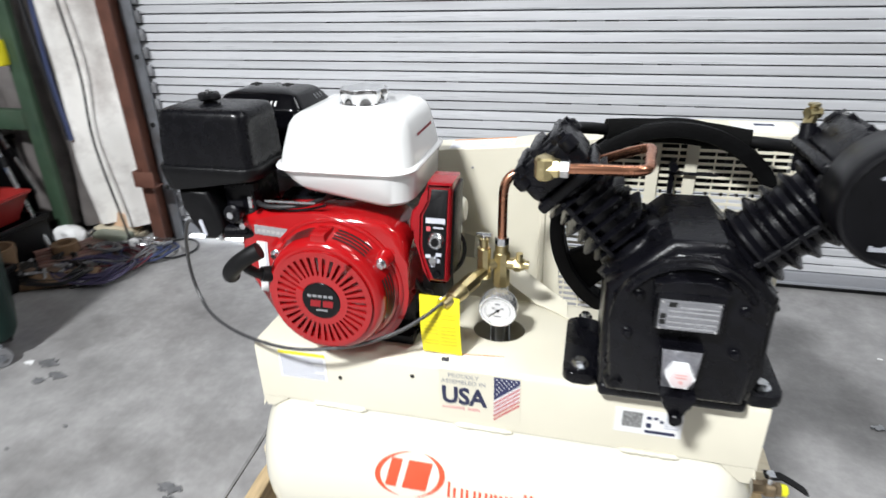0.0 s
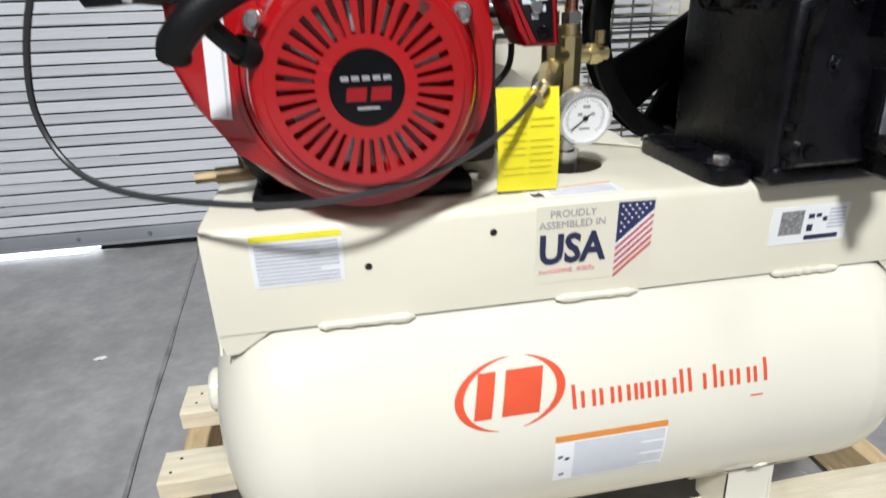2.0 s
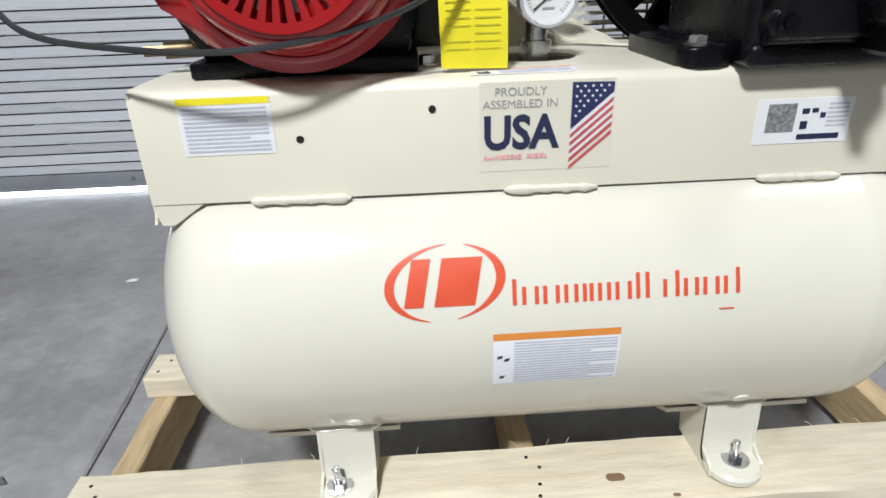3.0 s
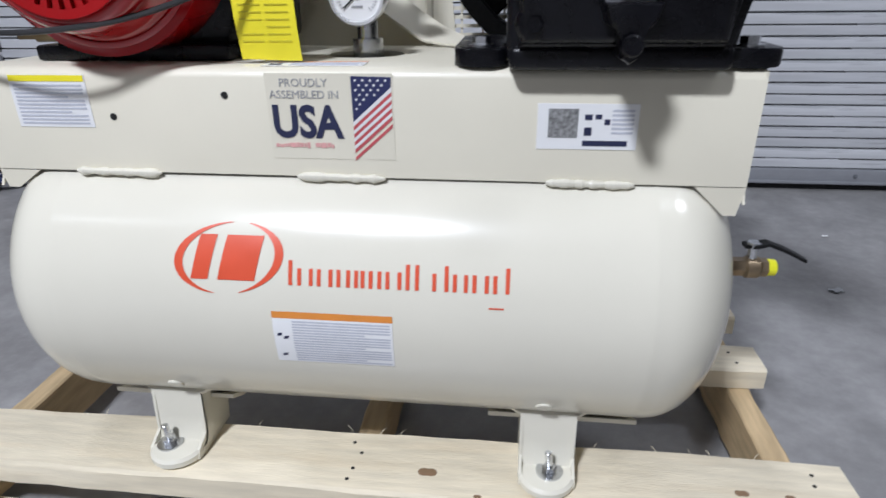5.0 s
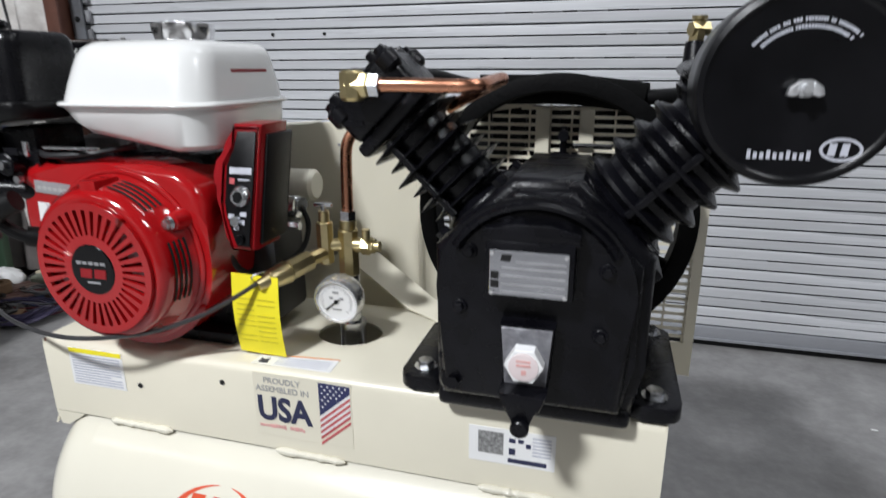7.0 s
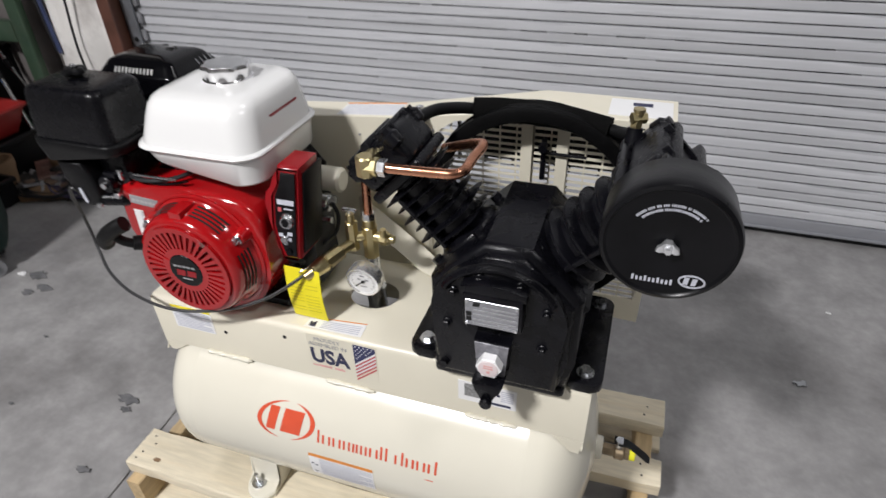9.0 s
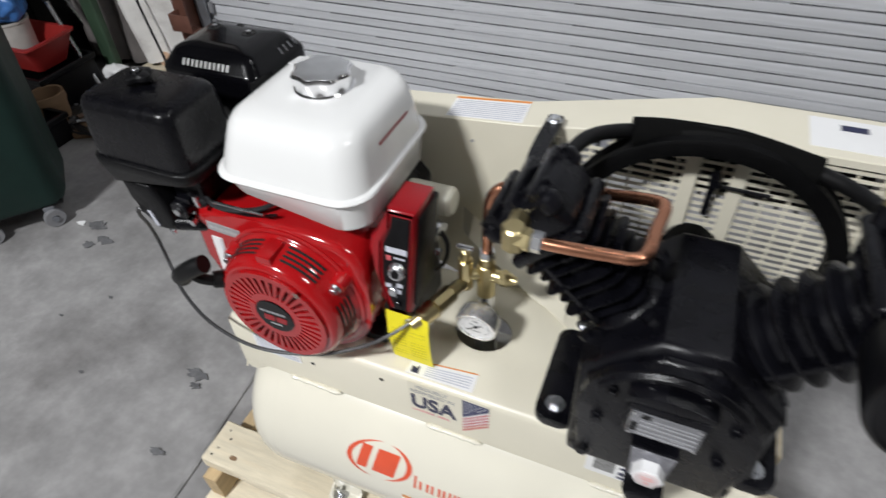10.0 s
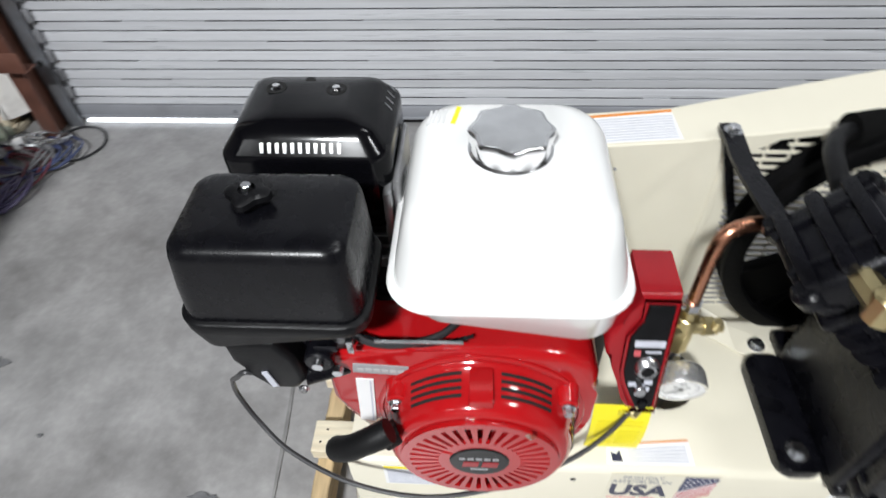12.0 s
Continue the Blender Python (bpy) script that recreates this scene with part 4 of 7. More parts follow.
    for i in range(6):
        box(bm, -0.417 + i * 0.009, -0.4105 + i * 0.009, 0.0057, 0.0062, 0.9105 - 0.0006 * i, 0.9155 - 0.0006 * i)
    pieces("bar", bm, mat("mid_grey_ink", (0.42, 0.42, 0.42), 0.5, var=0.1), plate)
    bm = B()
    prism(bm, [(-0.422, 0.892), (-0.402, 0.891), (-0.409, 0.792), (-0.4285, 0.794)], 0.0062, 0.0078)
    lab = part("shroud_label", bm, PAPER, shroud, "narrow white label")
    bm = B()
    prism(bm, [(-0.4065, 0.890), (-0.4045, 0.890), (-0.4115, 0.795), (-0.4135, 0.795)], 0.0057, 0.0062)
    part("bars", bm, PALE_INK, lab)
    # pull handle
    bm = B()
    tube(bm, [(-0.436, -0.060, 0.857), (-0.431, -0.066, 0.869), (-0.414, -0.071, 0.886), (-0.392, -0.069, 0.902), (-0.374, -0.063, 0.911)], 0.0140, seg=14)
    tube(bm, [(-0.408, -0.067, 0.886), (-0.397, -0.062, 0.872), (-0.387, -0.052, 0.861), (-0.376, -0.042, 0.856)], 0.0085, seg=10)
    rod(bm, (-0.386, -0.050, 0.860), (-0.370, -0.032, 0.853), 0.013, 0.015, seg=14)
    part("pull_handle", bm, RUBBER, e, "black rubber starter pull handle")

    # white fuel tank
    ft = B()
    fx0, fx1, fy0, fy1 = -0.377, -0.134, 0.0, 0.244
    rc = 0.045
    def ring(ix, iy, z, r, tip=0.0):
        pts = rounded(fx0 + ix, fx1 - ix, fy0 + iy, fy1 - (iy if iy < 0.01 else 0.006 + 0.2 * (iy - 0.006)), r, 8)
        return [(x, y, z + tip * (1 if x < -0.3 else 0)) for x, y in pts]
    low = []
    for x, y in rounded(fx0 + 0.02, fx1 - 0.014, fy0 + 0.018, fy1 - 0.02, 0.04, 8):
        t = min(1, max(0, (-0.27 - x) / 0.08))
        low.append((x, y, 0.969 + 0.036 * t))
    low2 = []
    for x, y in rounded(fx0 + 0.011, fx1 - 0.007, fy0 + 0.01, fy1 - 0.012, 0.043, 8):
        t = min(1, max(0, (-0.27 - x) / 0.08))
        low2.append((x, y, 0.976 + 0.036 * t))
    loops = [low, low2, ring(0.005, 0.005, 1.022, rc), ring(0.0, 0.0, 1.0235, rc + 0.003), ring(-0.0015, -0.0015, 1.026, rc + 0.003), ring(0.0, 0.0, 1.029, rc + 0.003), ring(0.006, 0.006, 1.0305, rc)]
    loops += [ring(0.009, 0.012, 1.050, rc), ring(0.015, 0.020, 1.075, rc), ring(0.019, 0.027, 1.090, rc - 0.002), ring(0.025, 0.035, 1.0995, rc - 0.004), ring(0.035, 0.047, 1.1055, rc - 0.01), ring(0.055, 0.07, 1.108, rc - 0.018)]
    loft(ft, loops)
    tank = part("fuel_tank", ft, WHITE_TANK, e, "white enamelled fuel tank", angle=45)
    cp = B()
    cxx, cyy = -0.256, 0.148
    lathe(cp, (cxx, cyy, 1.1065), (cxx, cyy, 2), [(0.045, -0.001), (0.0445, 0.0012), (0.038, 0.0014)], 32)
    part("filler_neck", cp, WHITE_TANK, tank)
    cp = B()
    lathe(cp, (cxx, cyy, 1.111), (cxx, cyy, 2), [(0.036, -0.0045), (0.0425, -0.0040), (0.0430, -0.0020), (0.0400, 0.0), (0.0396, 0.004), (0.0404, 0.010), (0.0414, 0.016), (0.0416, 0.0185), (0.0408, 0.0208), (0.0390, 0.0220), (0.0372, 0.0222)], 128, wob=lambda t, h: 1 + 0.055 * (1 - 2 * abs(math.sin(4 * t)) ** 1.6) * max(0.0, min(1, h / 0.008)))
    cap = part("fuel_cap", cp, CHROME, tank, "chrome scalloped fuel cap")
    cp = B()
    lathe(cp, (cxx, cyy, 1.111), (cxx, cyy, 2), [(0.0374, 0.0215), (0.0368, 0.0226), (0.030, 0.0236), (0.016, 0.0244), (0, 0.0247)], 128, wob=lambda t, h: 1 + 0.055 * (1 - 2 * abs(math.sin(4 * t)) ** 1.6) * (1 if h < 0.0238 else 0.4))
    part("cap_top", cp, CAP_SATIN, cap, "satin pale grey cap top")
    # small printed labels on the tank
    def on_side(y, z):  # right hand flank of the fuel tank
        return fx1 - 0.006 - 0.159 * (z - 1.0185) + 0.0012
    bm = B()
    a = [(on_side(0, z), y, z) for y, z in ((0.092, 1.0665), (0.180, 1.0665), (0.180, 1.0708), (0.092, 1.0708))]
    bm.faces.new([bm.verts.new(v) for v in a])
    r = bmesh.ops.solidify(bm, geom=bm.faces[:], thickness=0.0006)
    part("red_bar", bm, FLAG_RED, tank)
    bm = B()
    for i in range(6):
        z = 1.057 - i * 0.0052
        for y0, y1 in ((0.100, 0.137), (0.143, 0.178)):
            a = [(on_side(0, zz), y, zz) for y, zz in ((y0, z), (y1, z), (y1, z + 0.0022), (y0, z + 0.0022))]
            bm.faces.new([bm.verts.new(v) for v in a])
    bmesh.ops.solidify(bm, geom=bm.faces[:], thickness=0.0004)
    part("print", bm, FAINT_INK, tank)
    bm = B()
    prism(bm, [(-0.3185, 0.190), (-0.3135, 0.189), (-0.3075, 0.220), (-0.3125, 0.221)], 1.1070, 1.1086, axis="z")
    part("yellow_bar", bm, YELLOW, tank)
    bm = B()
    for i in range(4):
        prism(bm, [(-0.326 - 0.0052 * i, 0.190), (-0.3285 - 0.0052 * i, 0.190), (-0.3255 - 0.0052 * i, 0.216), (-0.3230 - 0.0052 * i, 0.216)], 1.104 - 0.0008 * i, 1.1084 - 0.0007 * i, axis="z")
    pieces("print_bar", bm, FAINT_INK, tank)

    # black air cleaner
    bm = B()
    ax0, ax1, ay0, ay1 = -0.570, -0.389, -0.022, 0.106
    def aring(ix, iy, z, r):
        return flat_z(rounded(ax0 + ix + max(0.0, z - 1.03) * 0.05, ax1 - ix, ay0 + iy, ay1 - iy, r, 7), z if z < 1.04 else 1.03 + (z - 1.03) * 0.965)
    loops = [aring(0.004, 0.004, 1.030, 0.021), aring(0.005, 0.005, 1.070, 0.021), aring(0.007, 0.008, 1.107, 0.021), aring(0.0085, 0.010, 1.1165, 0.021), aring(0.012, 0.0135, 1.1215, 0.020), aring(0.019, 0.0205, 1.1240, 0.017), aring(0.045, 0.040, 1.1250, 0.012)]
    loft(bm, loops)
    ac = part("air_cleaner_cover", bm, COVER_PLASTIC, e, "matt black plastic air cleaner cover", angle=50)
    bm = B()
    loops = []
    for ix, z in ((0.0, 1.0305), (-0.002, 1.028), (-0.0015, 1.016)):
        loops.append(aring(ix, ix, z, 0.028))
    lo = []
    for x, y in rounded(ax0 + 0.004, ax1 - 0.004, ay0 + 0.004, ay1, 0.026, 7):
        t = min(1, max(0, (x + 0.50) / 0.04))
        lo.append((x, y, 0.988 + 0.019 * t))
    loft(bm, loops + [lo])
    part("air_cleaner_base", bm, BLACK_PLASTIC, e, "black air cleaner base", angle=50)
    bm = B()
    lathe(bm, (-0.492, 0.050, 1.121), (-0.492, 0.050, 2), [(0.013, -0.002), (0.011, 0.003), (0.012, 0.004), (0.0175, 0.0055), (0.0195, 0.0085), (0.0185, 0.0135), (0.015, 0.016), (0.008, 0.0165), (0.007, 0.0135), (0.0, 0.0135)], 48, wob=lambda t, h: 1 + (0.17 * math.cos(4 * t + 0.5) if 0.005 < h < 0.0162 else 0))
    knob = part("wing_knob", bm, BLACK_PLASTIC, ac, "black knob on a steel stud")
    bm = B()
    rod(bm, (-0.492, 0.050, 1.131), (-0.492, 0.050, 1.1425), 0.0048, seg=12, cham=0.001)
    part("stud", bm, ZINC, knob)
    # intake elbow and carburettor under it
    bm = B()
    prism(bm, [(-0.545, 0.985), (-0.49, 0.985), (-0.475, 0.955), (-0.468, 0.915), (-0.482, 0.897), (-0.512, 0.895), (-0.527, 0.925), (-0.543, 0.95)], -0.012, 0.07, 0.008, 3)
    part("intake_duct", bm, BLACK_PLASTIC, e)
    bm = B()
    prism(bm, [(-0.515, 0.932), (-0.508, 0.934), (-0.502, 0.905), (-0.509, 0.903)], -0.0135, -0.0118)
    part("duct_label", bm, PALE_INK, e)
    bm = B()
    box(bm, -0.475, -0.415, 0.015, 0.10, 0.925, 0.995, 0.006)
    rod(bm, (-0.452, -0.008, 0.945), (-0.452, 0.03, 0.945), 0.016, seg=16, cham=0.002)
    rod(bm, (-0.475, 0.0, 0.91), (-0.43, 0.02, 0.905), 0.013, seg=14)
    part("carburettor", bm, BLACK_IRON, e, "dark carburettor with linkage")
    each("carburettor_screw", ZINC, e, [
        lambda bm: rod(bm, (-0.452, -0.008, 0.945), (-0.452, -0.013, 0.945), 0.006, seg=14),
        lambda bm: rod(bm, (-0.474, -0.012, 0.905), (-0.474, -0.019, 0.903), 0.006, seg=14, cham=0.002),
        lambda bm: rod(bm, (-0.435, 0.0, 0.925), (-0.435, -0.008, 0.925), 0.006, seg=6)])
    bm = B()
    box(bm, -0.420, -0.412, -0.003, 0.003, 0.957, 0.978, 0.002)
    part("choke_lever", bm, ZINC, e)
    bm = B()
    box(bm, -0.455, -0.43, -0.002, 0.0, 0.958, 0.968, 0.001)
    part("linkage_plate", bm, BLACK_IRON, e)
    # linkage rod and governor arm above the shroud
    bm = B()
    rod(bm, (-0.392, 0.006, 0.969), (-0.300, 0.006, 0.970), 0.0022, seg=8)
    part("governor_rod", bm, ZINC, e, "bright thin governor rod")
    bm = B()
    tube(bm, [(-0.41, 0.02, 0.958), (-0.36, 0.014, 0.951), (-0.32, 0.016, 0.955), (-0.29, 0.02, 0.962)], 0.0022, seg=8)
    part("governor_arm", bm, BLACK_IRON, e)
    bm = B()
    tube(bm, [(-0.43, 0.03, 0.962), (-0.40, 0.012, 0.958), (-0.36, 0.010, 0.959), (-0.32, 0.024, 0.962), (-0.29, 0.06, 0.968)], 0.0042, seg=8)
    part("fuel_hose", bm, BLACK_CABLE, e)

    # muffler: glossy black box with louvres
    mx0, mx1, my0, my1 = -0.567, -0.382, 0.150, 0.298
    bm = B()
    def mring(ix, iy, z, r):
        return flat_z(rounded(mx0 + ix, mx1 - ix, my0 + iy, my1 - iy, r, 7), z)
    loops = [mring(0.006, 0.006, 0.985, 0.02), mring(0.0, 0.0, 1.0, 0.022), mring(0.0, 0.0, 1.083, 0.022), mring(0.0012, 0.0012, 1.0875, 0.022), mring(0.004, 0.004, 1.091, 0.021), mring(0.014, 0.014, 1.1035, 0.018), mring(0.018, 0.018, 1.1085, 0.016), mring(0.026, 0.024, 1.1125, 0.014), mring(0.05, 0.045, 1.1175, 0.010)]
    loft(bm, loops)
    mf = part("muffler", bm, BLACK_GLOSS, e, "glossy black muffler with bright louvres", angle=50)
    def louvre(bm, x):
        loft(bm, [[(x, y, z), (x + 0.0034, y, z), (x + 0.0034, y + 0.004, z - 0.004), (x, y + 0.004, z - 0.004)] for y, z in ((my0 + 0.0050, 1.0936), (my0 + 0.0080, 1.0982), (my0 + 0.0115, 1.1022))])
    each("louvre", BARE, mf, [lambda bm, x=-0.519 + i * 0.0083: louvre(bm, x) for i in range(11)], "bare metal louvre")
    def side_louvre(bm, y):
        loft(bm, [[(x, y, z), (x, y + 0.0022, z), (x - 0.004, y + 0.0022, z - 0.004), (x - 0.004, y, z - 0.004)] for x, z in ((mx1 - 0.0052, 1.0936), (mx1 - 0.0085, 1.0980), (mx1 - 0.0122, 1.1024))])
    each("side_louvre", SATIN, mf, [lambda bm, y=0.235 + i * 0.0125: side_louvre(bm, y) for i in range(4)])
    each("cover_bolt", CHROME, mf, [lambda bm, x=x, y=y: hexbolt(bm, (x, y, 1.1145), (0, 0, 1), 0.0045, 0.0045) for x, y in ((-0.517, 0.243), (-0.448, 0.240))], "bright cover bolt")
    each("bolt_recess", DARK, mf, [lambda bm, x=x, y=y: lathe(bm, (x, y, 1.1150), (x, y, 2), [(0.0055, 0.0), (0.0115, 0.0), (0.0115, 0.003), (0.0085, 0.0034), (0.0065, 0.0022), (0.0055, 0.0)], 24) for x, y in ((-0.517, 0.243), (-0.448, 0.240))])
    bm = B()
    rod(bm, (-0.482, 0.262, 1.1105), (-0.482, 0.262, 1.1162), 0.006, seg=14)
    part("plug_hole", bm, DARK, mf)
    bm = B()
    box(bm, -0.392, -0.382, 0.14, 0.2, 0.97, 1.05, 0.003)
    box(bm, -0.381, -0.374, 0.15, 0.26, 1.0, 1.06, 0.002)
    part("heat_shield", bm, ALU, mf)
    bm = B()
    rod(bm, (-0.46, 0.2, 0.99), (-0.40, 0.2, 0.90), 0.022, seg=18)
    part("exhaust_pipe", bm, BLACK_IRON, mf)

    # red control box with black face and key switch; its face leans back and its edge bulges beside the switch
    def lean(bm):
        for v in bm.verts:
            v.co.y += -0.015 + (v.co.z - 0.855) * 0.26
        return bm
    bm = B()
    prism(bm, [(-0.121, 1.003), (-0.079, 1.003), (-0.080, 0.846), (-0.1145, 0.846), (-0.122, 0.862), (-0.130, 0.888), (-0.133, 0.912), (-0.146, 0.924), (-0.149, 0.938), (-0.146, 0.956), (-0.134, 0.967), (-0.124, 0.978)], 0.022, 0.090, 0.006, 3)
    cb = part("control_box", lean(bm), RED_DARK, e, "red moulded control box")
    bm = B()
    prism(bm, [(-0.1125, 0.994), (-0.0850, 0.994), (-0.0860, 0.852), (-0.1045, 0.852), (-0.1135, 0.872), (-0.1215, 0.890), (-0.1250, 0.905), (-0.1250, 0.952), (-0.1200, 0.962), (-0.1135, 0.972)], 0.0190, 0.0225, 0.0015)
    fp = part("face_panel", lean(bm), BLACK_PLASTIC, cb, "black switch panel")
    bm = B()
    loft(bm, [[(x, 0.0218 - d, z) for x, z in ((-0.1175, 1.000), (-0.0815, 1.000), (-0.0825, 0.8475), (-0.1095, 0.8475), (-0.118, 0.868), (-0.1262, 0.889), (-0.1295, 0.905), (-0.1295, 0.954), (-0.1235, 0.965), (-0.1175, 0.976))] for d in (0.0, 0.0045)], False, False)
    bmesh.ops.solidify(bm, geom=bm.faces[:], thickness=0.0022)
    part("face_lip", lean(bm), RED_DARK, cb, "raised red lip round the switch panel")
    bm = B()
    box(bm, -0.1195, -0.0875, 0.0180, 0.0191, 0.9415, 0.9495)
    part("panel_bar", lean(bm), PALE_INK, fp)
    bm = B()
    box(bm, -0.1185, -0.1115, 0.0180, 0.0191, 0.929, 0.936)
    part("panel_mark", lean(bm), FLAG_RED, fp, "small red mark")
    bm = B()
    box(bm, -0.1065, -0.0900, 0.0180, 0.0191, 0.9335, 0.9355)
    for x0, x1, z in ((-0.118, -0.110, 0.886), (-0.101, -0.092, 0.889), (-0.101, -0.094, 0.879), (-0.109, -0.102, 0.872)):
        box(bm, x0, x1, 0.0180, 0.0191, z, z + 0.0055)
    pieces("panel_bar", lean(bm), PALE_INK, fp)
    bm = B()
    lathe(bm, (-0.102, 0.0195, 0.914), (-0.102, -1, 0.914), [(0.0140, 0), (0.0140, 0.002), (0.0120, 0.0055), (0.0095, 0.008), (0.0070, 0.008), (0.0070, 0.007)], 28)
    ks = part("key_switch", lean(bm), ZINC, fp, "zinc key switch ring")
    bm = B()
    rod(bm, (-0.102, 0.018, 0.914), (-0.102, 0.0122, 0.914), 0.0071, seg=18)
    part("key_slot", lean(bm), BLACK_PLASTIC, ks, "black key barrel")
    bm = B()
    rod(bm, (-0.105, 0.0195, 0.884), (-0.105, 0.011, 0.884), 0.0065, seg=16, cham=0.001)
    part("breaker_button", lean(bm), ZINC, fp, "bright breaker button")
    bm = B()
    rod(bm, (-0.098, 0.0195, 0.861), (-0.098, 0.014, 0.861), 0.006, seg=16, cham=0.001)
    part("breaker_button", lean(bm), BLACK_GLOSS, fp)
    bm = B()
    box(bm, -0.118, -0.0755, 0.088, 0.100, 0.862, 0.990, 0.005)
    box(bm, -0.0820, -0.0755, 0.034, 0.098, 0.852, 0.990, 0.0025)
    part("box_back", lean(bm), BLACK_PLASTIC, cb)
    # starter motor behind the box
    bm = B()
    rod(bm, (-0.18, 0.21, 0.894), (-0.092, 0.21, 0.894), 0.0250, seg=32, cham=0.005)
    part("starter_motor", bm, mat("pale_putty", (0.62, 0.60, 0.50), 0.4, var=0.08), e, "pale putty coloured starter motor")
    bm = B()
    rod(bm, (-0.115, 0.17, 0.872), (-0.095, 0.165, 0.872), 0.012, seg=16)
    rod(bm, (-0.18, 0.16, 0.87), (-0.10, 0.16, 0.87), 0.017, seg=18)
    rod(bm, (-0.11, 0.14, 0.845), (-0.088, 0.14, 0.845), 0.007, seg=6)
    part("solenoid", bm, ZINC, e)
    bm = B()
    tube(bm, [(-0.10, 0.165, 0.872), (-0.085, 0.16, 0.845), (-0.09, 0.15, 0.81), (-0.12, 0.14, 0.78)], 0.004, seg=8)
    tube(bm, [(-0.16, 0.05, 0.84), (-0.145, 0.06, 0.80), (-0.13, 0.08, 0.78), (-0.15, 0.10, 0.76)], 0.0045, seg=8)
    box(bm, -0.17, -0.115, 0.11, 0.20, 0.70, 0.85, 0.01)
    part("wiring", bm, BLACK_CABLE, e)
    return e


# ---- two-cylinder pump ----
PX, PZ = 0.283, 0.83


def along(side, d, p, y):
    """A place on a cylinder of the V: d metres from the crank along its axis, p across it (up and inwards is plus)."""
    s = 0.70711
    return Vector((PX + side * s * d - side * s * p, y, PZ + s * d + s * p))


def cyl_matrix(side, y):
    """x across the axis in the V's plane, y along the crank, z along the cylinder."""
    s = 0.70711
    return Matrix(((-side * s, 0, side * s, PX), (0, 1, 0, y), (s, 0, s, PZ), (0, 0, 0, 1)))


def pump():
    p = thing("compressor_pump", (PX, 0.1, 0.681), "black cast iron two-cylinder compressor pump bolted to the platform", "compressor pump")
    # crankcase
    house = [(0.170, 0.69), (0.394, 0.69), (0.405, 0.760), (0.406, 0.880), (0.326, 0.961), (0.254, 0.961), (0.168, 0.880)]
    bm = B()
    prism(bm, house, -0.022, 0.19, 0.014, 4)
    case = part("crankcase", bm, BLACK_IRON, p, "black cast iron crankcase", angle=40)
    # raised rim of the front and the round cover
    bm = B()
    inner = [(0.182, 0.703), (0.382, 0.703), (0.393, 0.765), (0.394, 0.875), (0.321, 0.949), (0.259, 0.949), (0.180, 0.875)]
    prism(bm, inner, -0.034, -0.02, 0.010, 4, front_only=True)
    CZ = 0.84  # middle of the round cover
    arch = [(PX - 0.100, 0.708)] + arc(PX, CZ, 0.106, 180, 0, 30) + [(PX + 0.098, 0.708)]
    prism(bm, arch, -0.0435, -0.03, 0.0105, 4, front_only=True)
    loft(bm, [[(PX + r * math.cos(radians(a)), y, CZ + r * math.sin(radians(a))) for r, y in ((0.0900, -0.0430), (0.0915, -0.0470), (0.0950, -0.0500), (0.0985, -0.0490), (0.1025, -0.0430))] for a in range(30, 151, 4)])
    cover = part("front_cover", bm, BLACK_IRON, case, "round ribbed front cover", angle=40)
    def cover_bolt(bm, a):
        x, z = PX + 0.0815 * math.cos(radians(a)), CZ + 0.0815 * math.sin(radians(a))
        rod(bm, (x, -0.044, z), (x, -0.0525, z), 0.0060, seg=6, cham=0.0012)
        rod(bm, (x, -0.043, z), (x, -0.0462, z), 0.0085, seg=16, cham=0.001)
    each("cover_bolt", BLACK_IRON, cover, [lambda bm, a=a: cover_bolt(bm, a) for a in (66, 110, 24, 147, -28, 194)])
    # drain lugs and side ribs
    bm = B()
    lathe(bm, (0.196, -0.02, 0.727), (0.196, -1, 0.727), [(0.019, 0), (0.018, 0.018), (0.014, 0.022), (0, 0.022)], 20)
    rod(bm, (0.196, -0.041, 0.727), (0.196, -0.049, 0.727), 0.008, seg=6)
    box(bm, 0.176, 0.206, -0.034, -0.02, 0.748, 0.757, 0.002)
    part("side_plug", bm, BLACK_IRON, case)
    # base with four feet
    bm = B()
    box(bm, 0.172, 0.394, -0.026, 0.225, 0.6815, 0.706, 0.008, 3)
    for x0, x1, y1 in ((0.114, 0.175, 0.180), (0.39, 0.452, 0.235)):
        pts = rounded(x0, x1, 0.0, y1, 0.018, 5)
        prism(bm, pts, 0.6815, 0.701, 0.003, axis="z")
    part("base", bm, BLACK_IRON, p, "black base with bolt feet")
    each("foot_bolt", ZINC, p, [lambda bm, x=x, y=y: hexbolt(bm, (x, y, 0.701), (0, 0, 1), 0.0105, 0.008) for x, y in ((0.142, 0.028), (0.422, 0.026), (0.426, 0.209))], "zinc plated hex bolt")
    # nameplate on a raised tilted pad
    bm = B()
    box(bm, 0.236, 0.326, -0.068, -0.040, 0.845, 0.905, 0.003)
    prism(bm, [(0.232, 0.902), (0.330, 0.902), (0.330, 0.914), (0.3, 0.922), (0.266, 0.922), (0.232, 0.914)], -0.066, -0.035, 0.002)
    pad = part("name_pad", bm, BLACK_IRON, cover)
    bm = B()
    box(bm, 0.2405, 0.3205, -0.0695, -0.0678, 0.8475, 0.8955, 0.0006, 1)
    npl = part("nameplate", bm, mat("brushed_nameplate", (0.46, 0.47, 0.50), 0.24, 0.95, var=0.15, scale=30, stretch=(1, 8, 8)), pad, "brushed metal nameplate with dark print bars")
    bm = B()
    prism(bm, [(0.252, 0.8845), (0.262, 0.8845), (0.2635, 0.8915), (0.2535, 0.8915)], -0.0702, -0.0694)
    box(bm, 0.2425, 0.2505, -0.0702, -0.0694, 0.8655, 0.873)
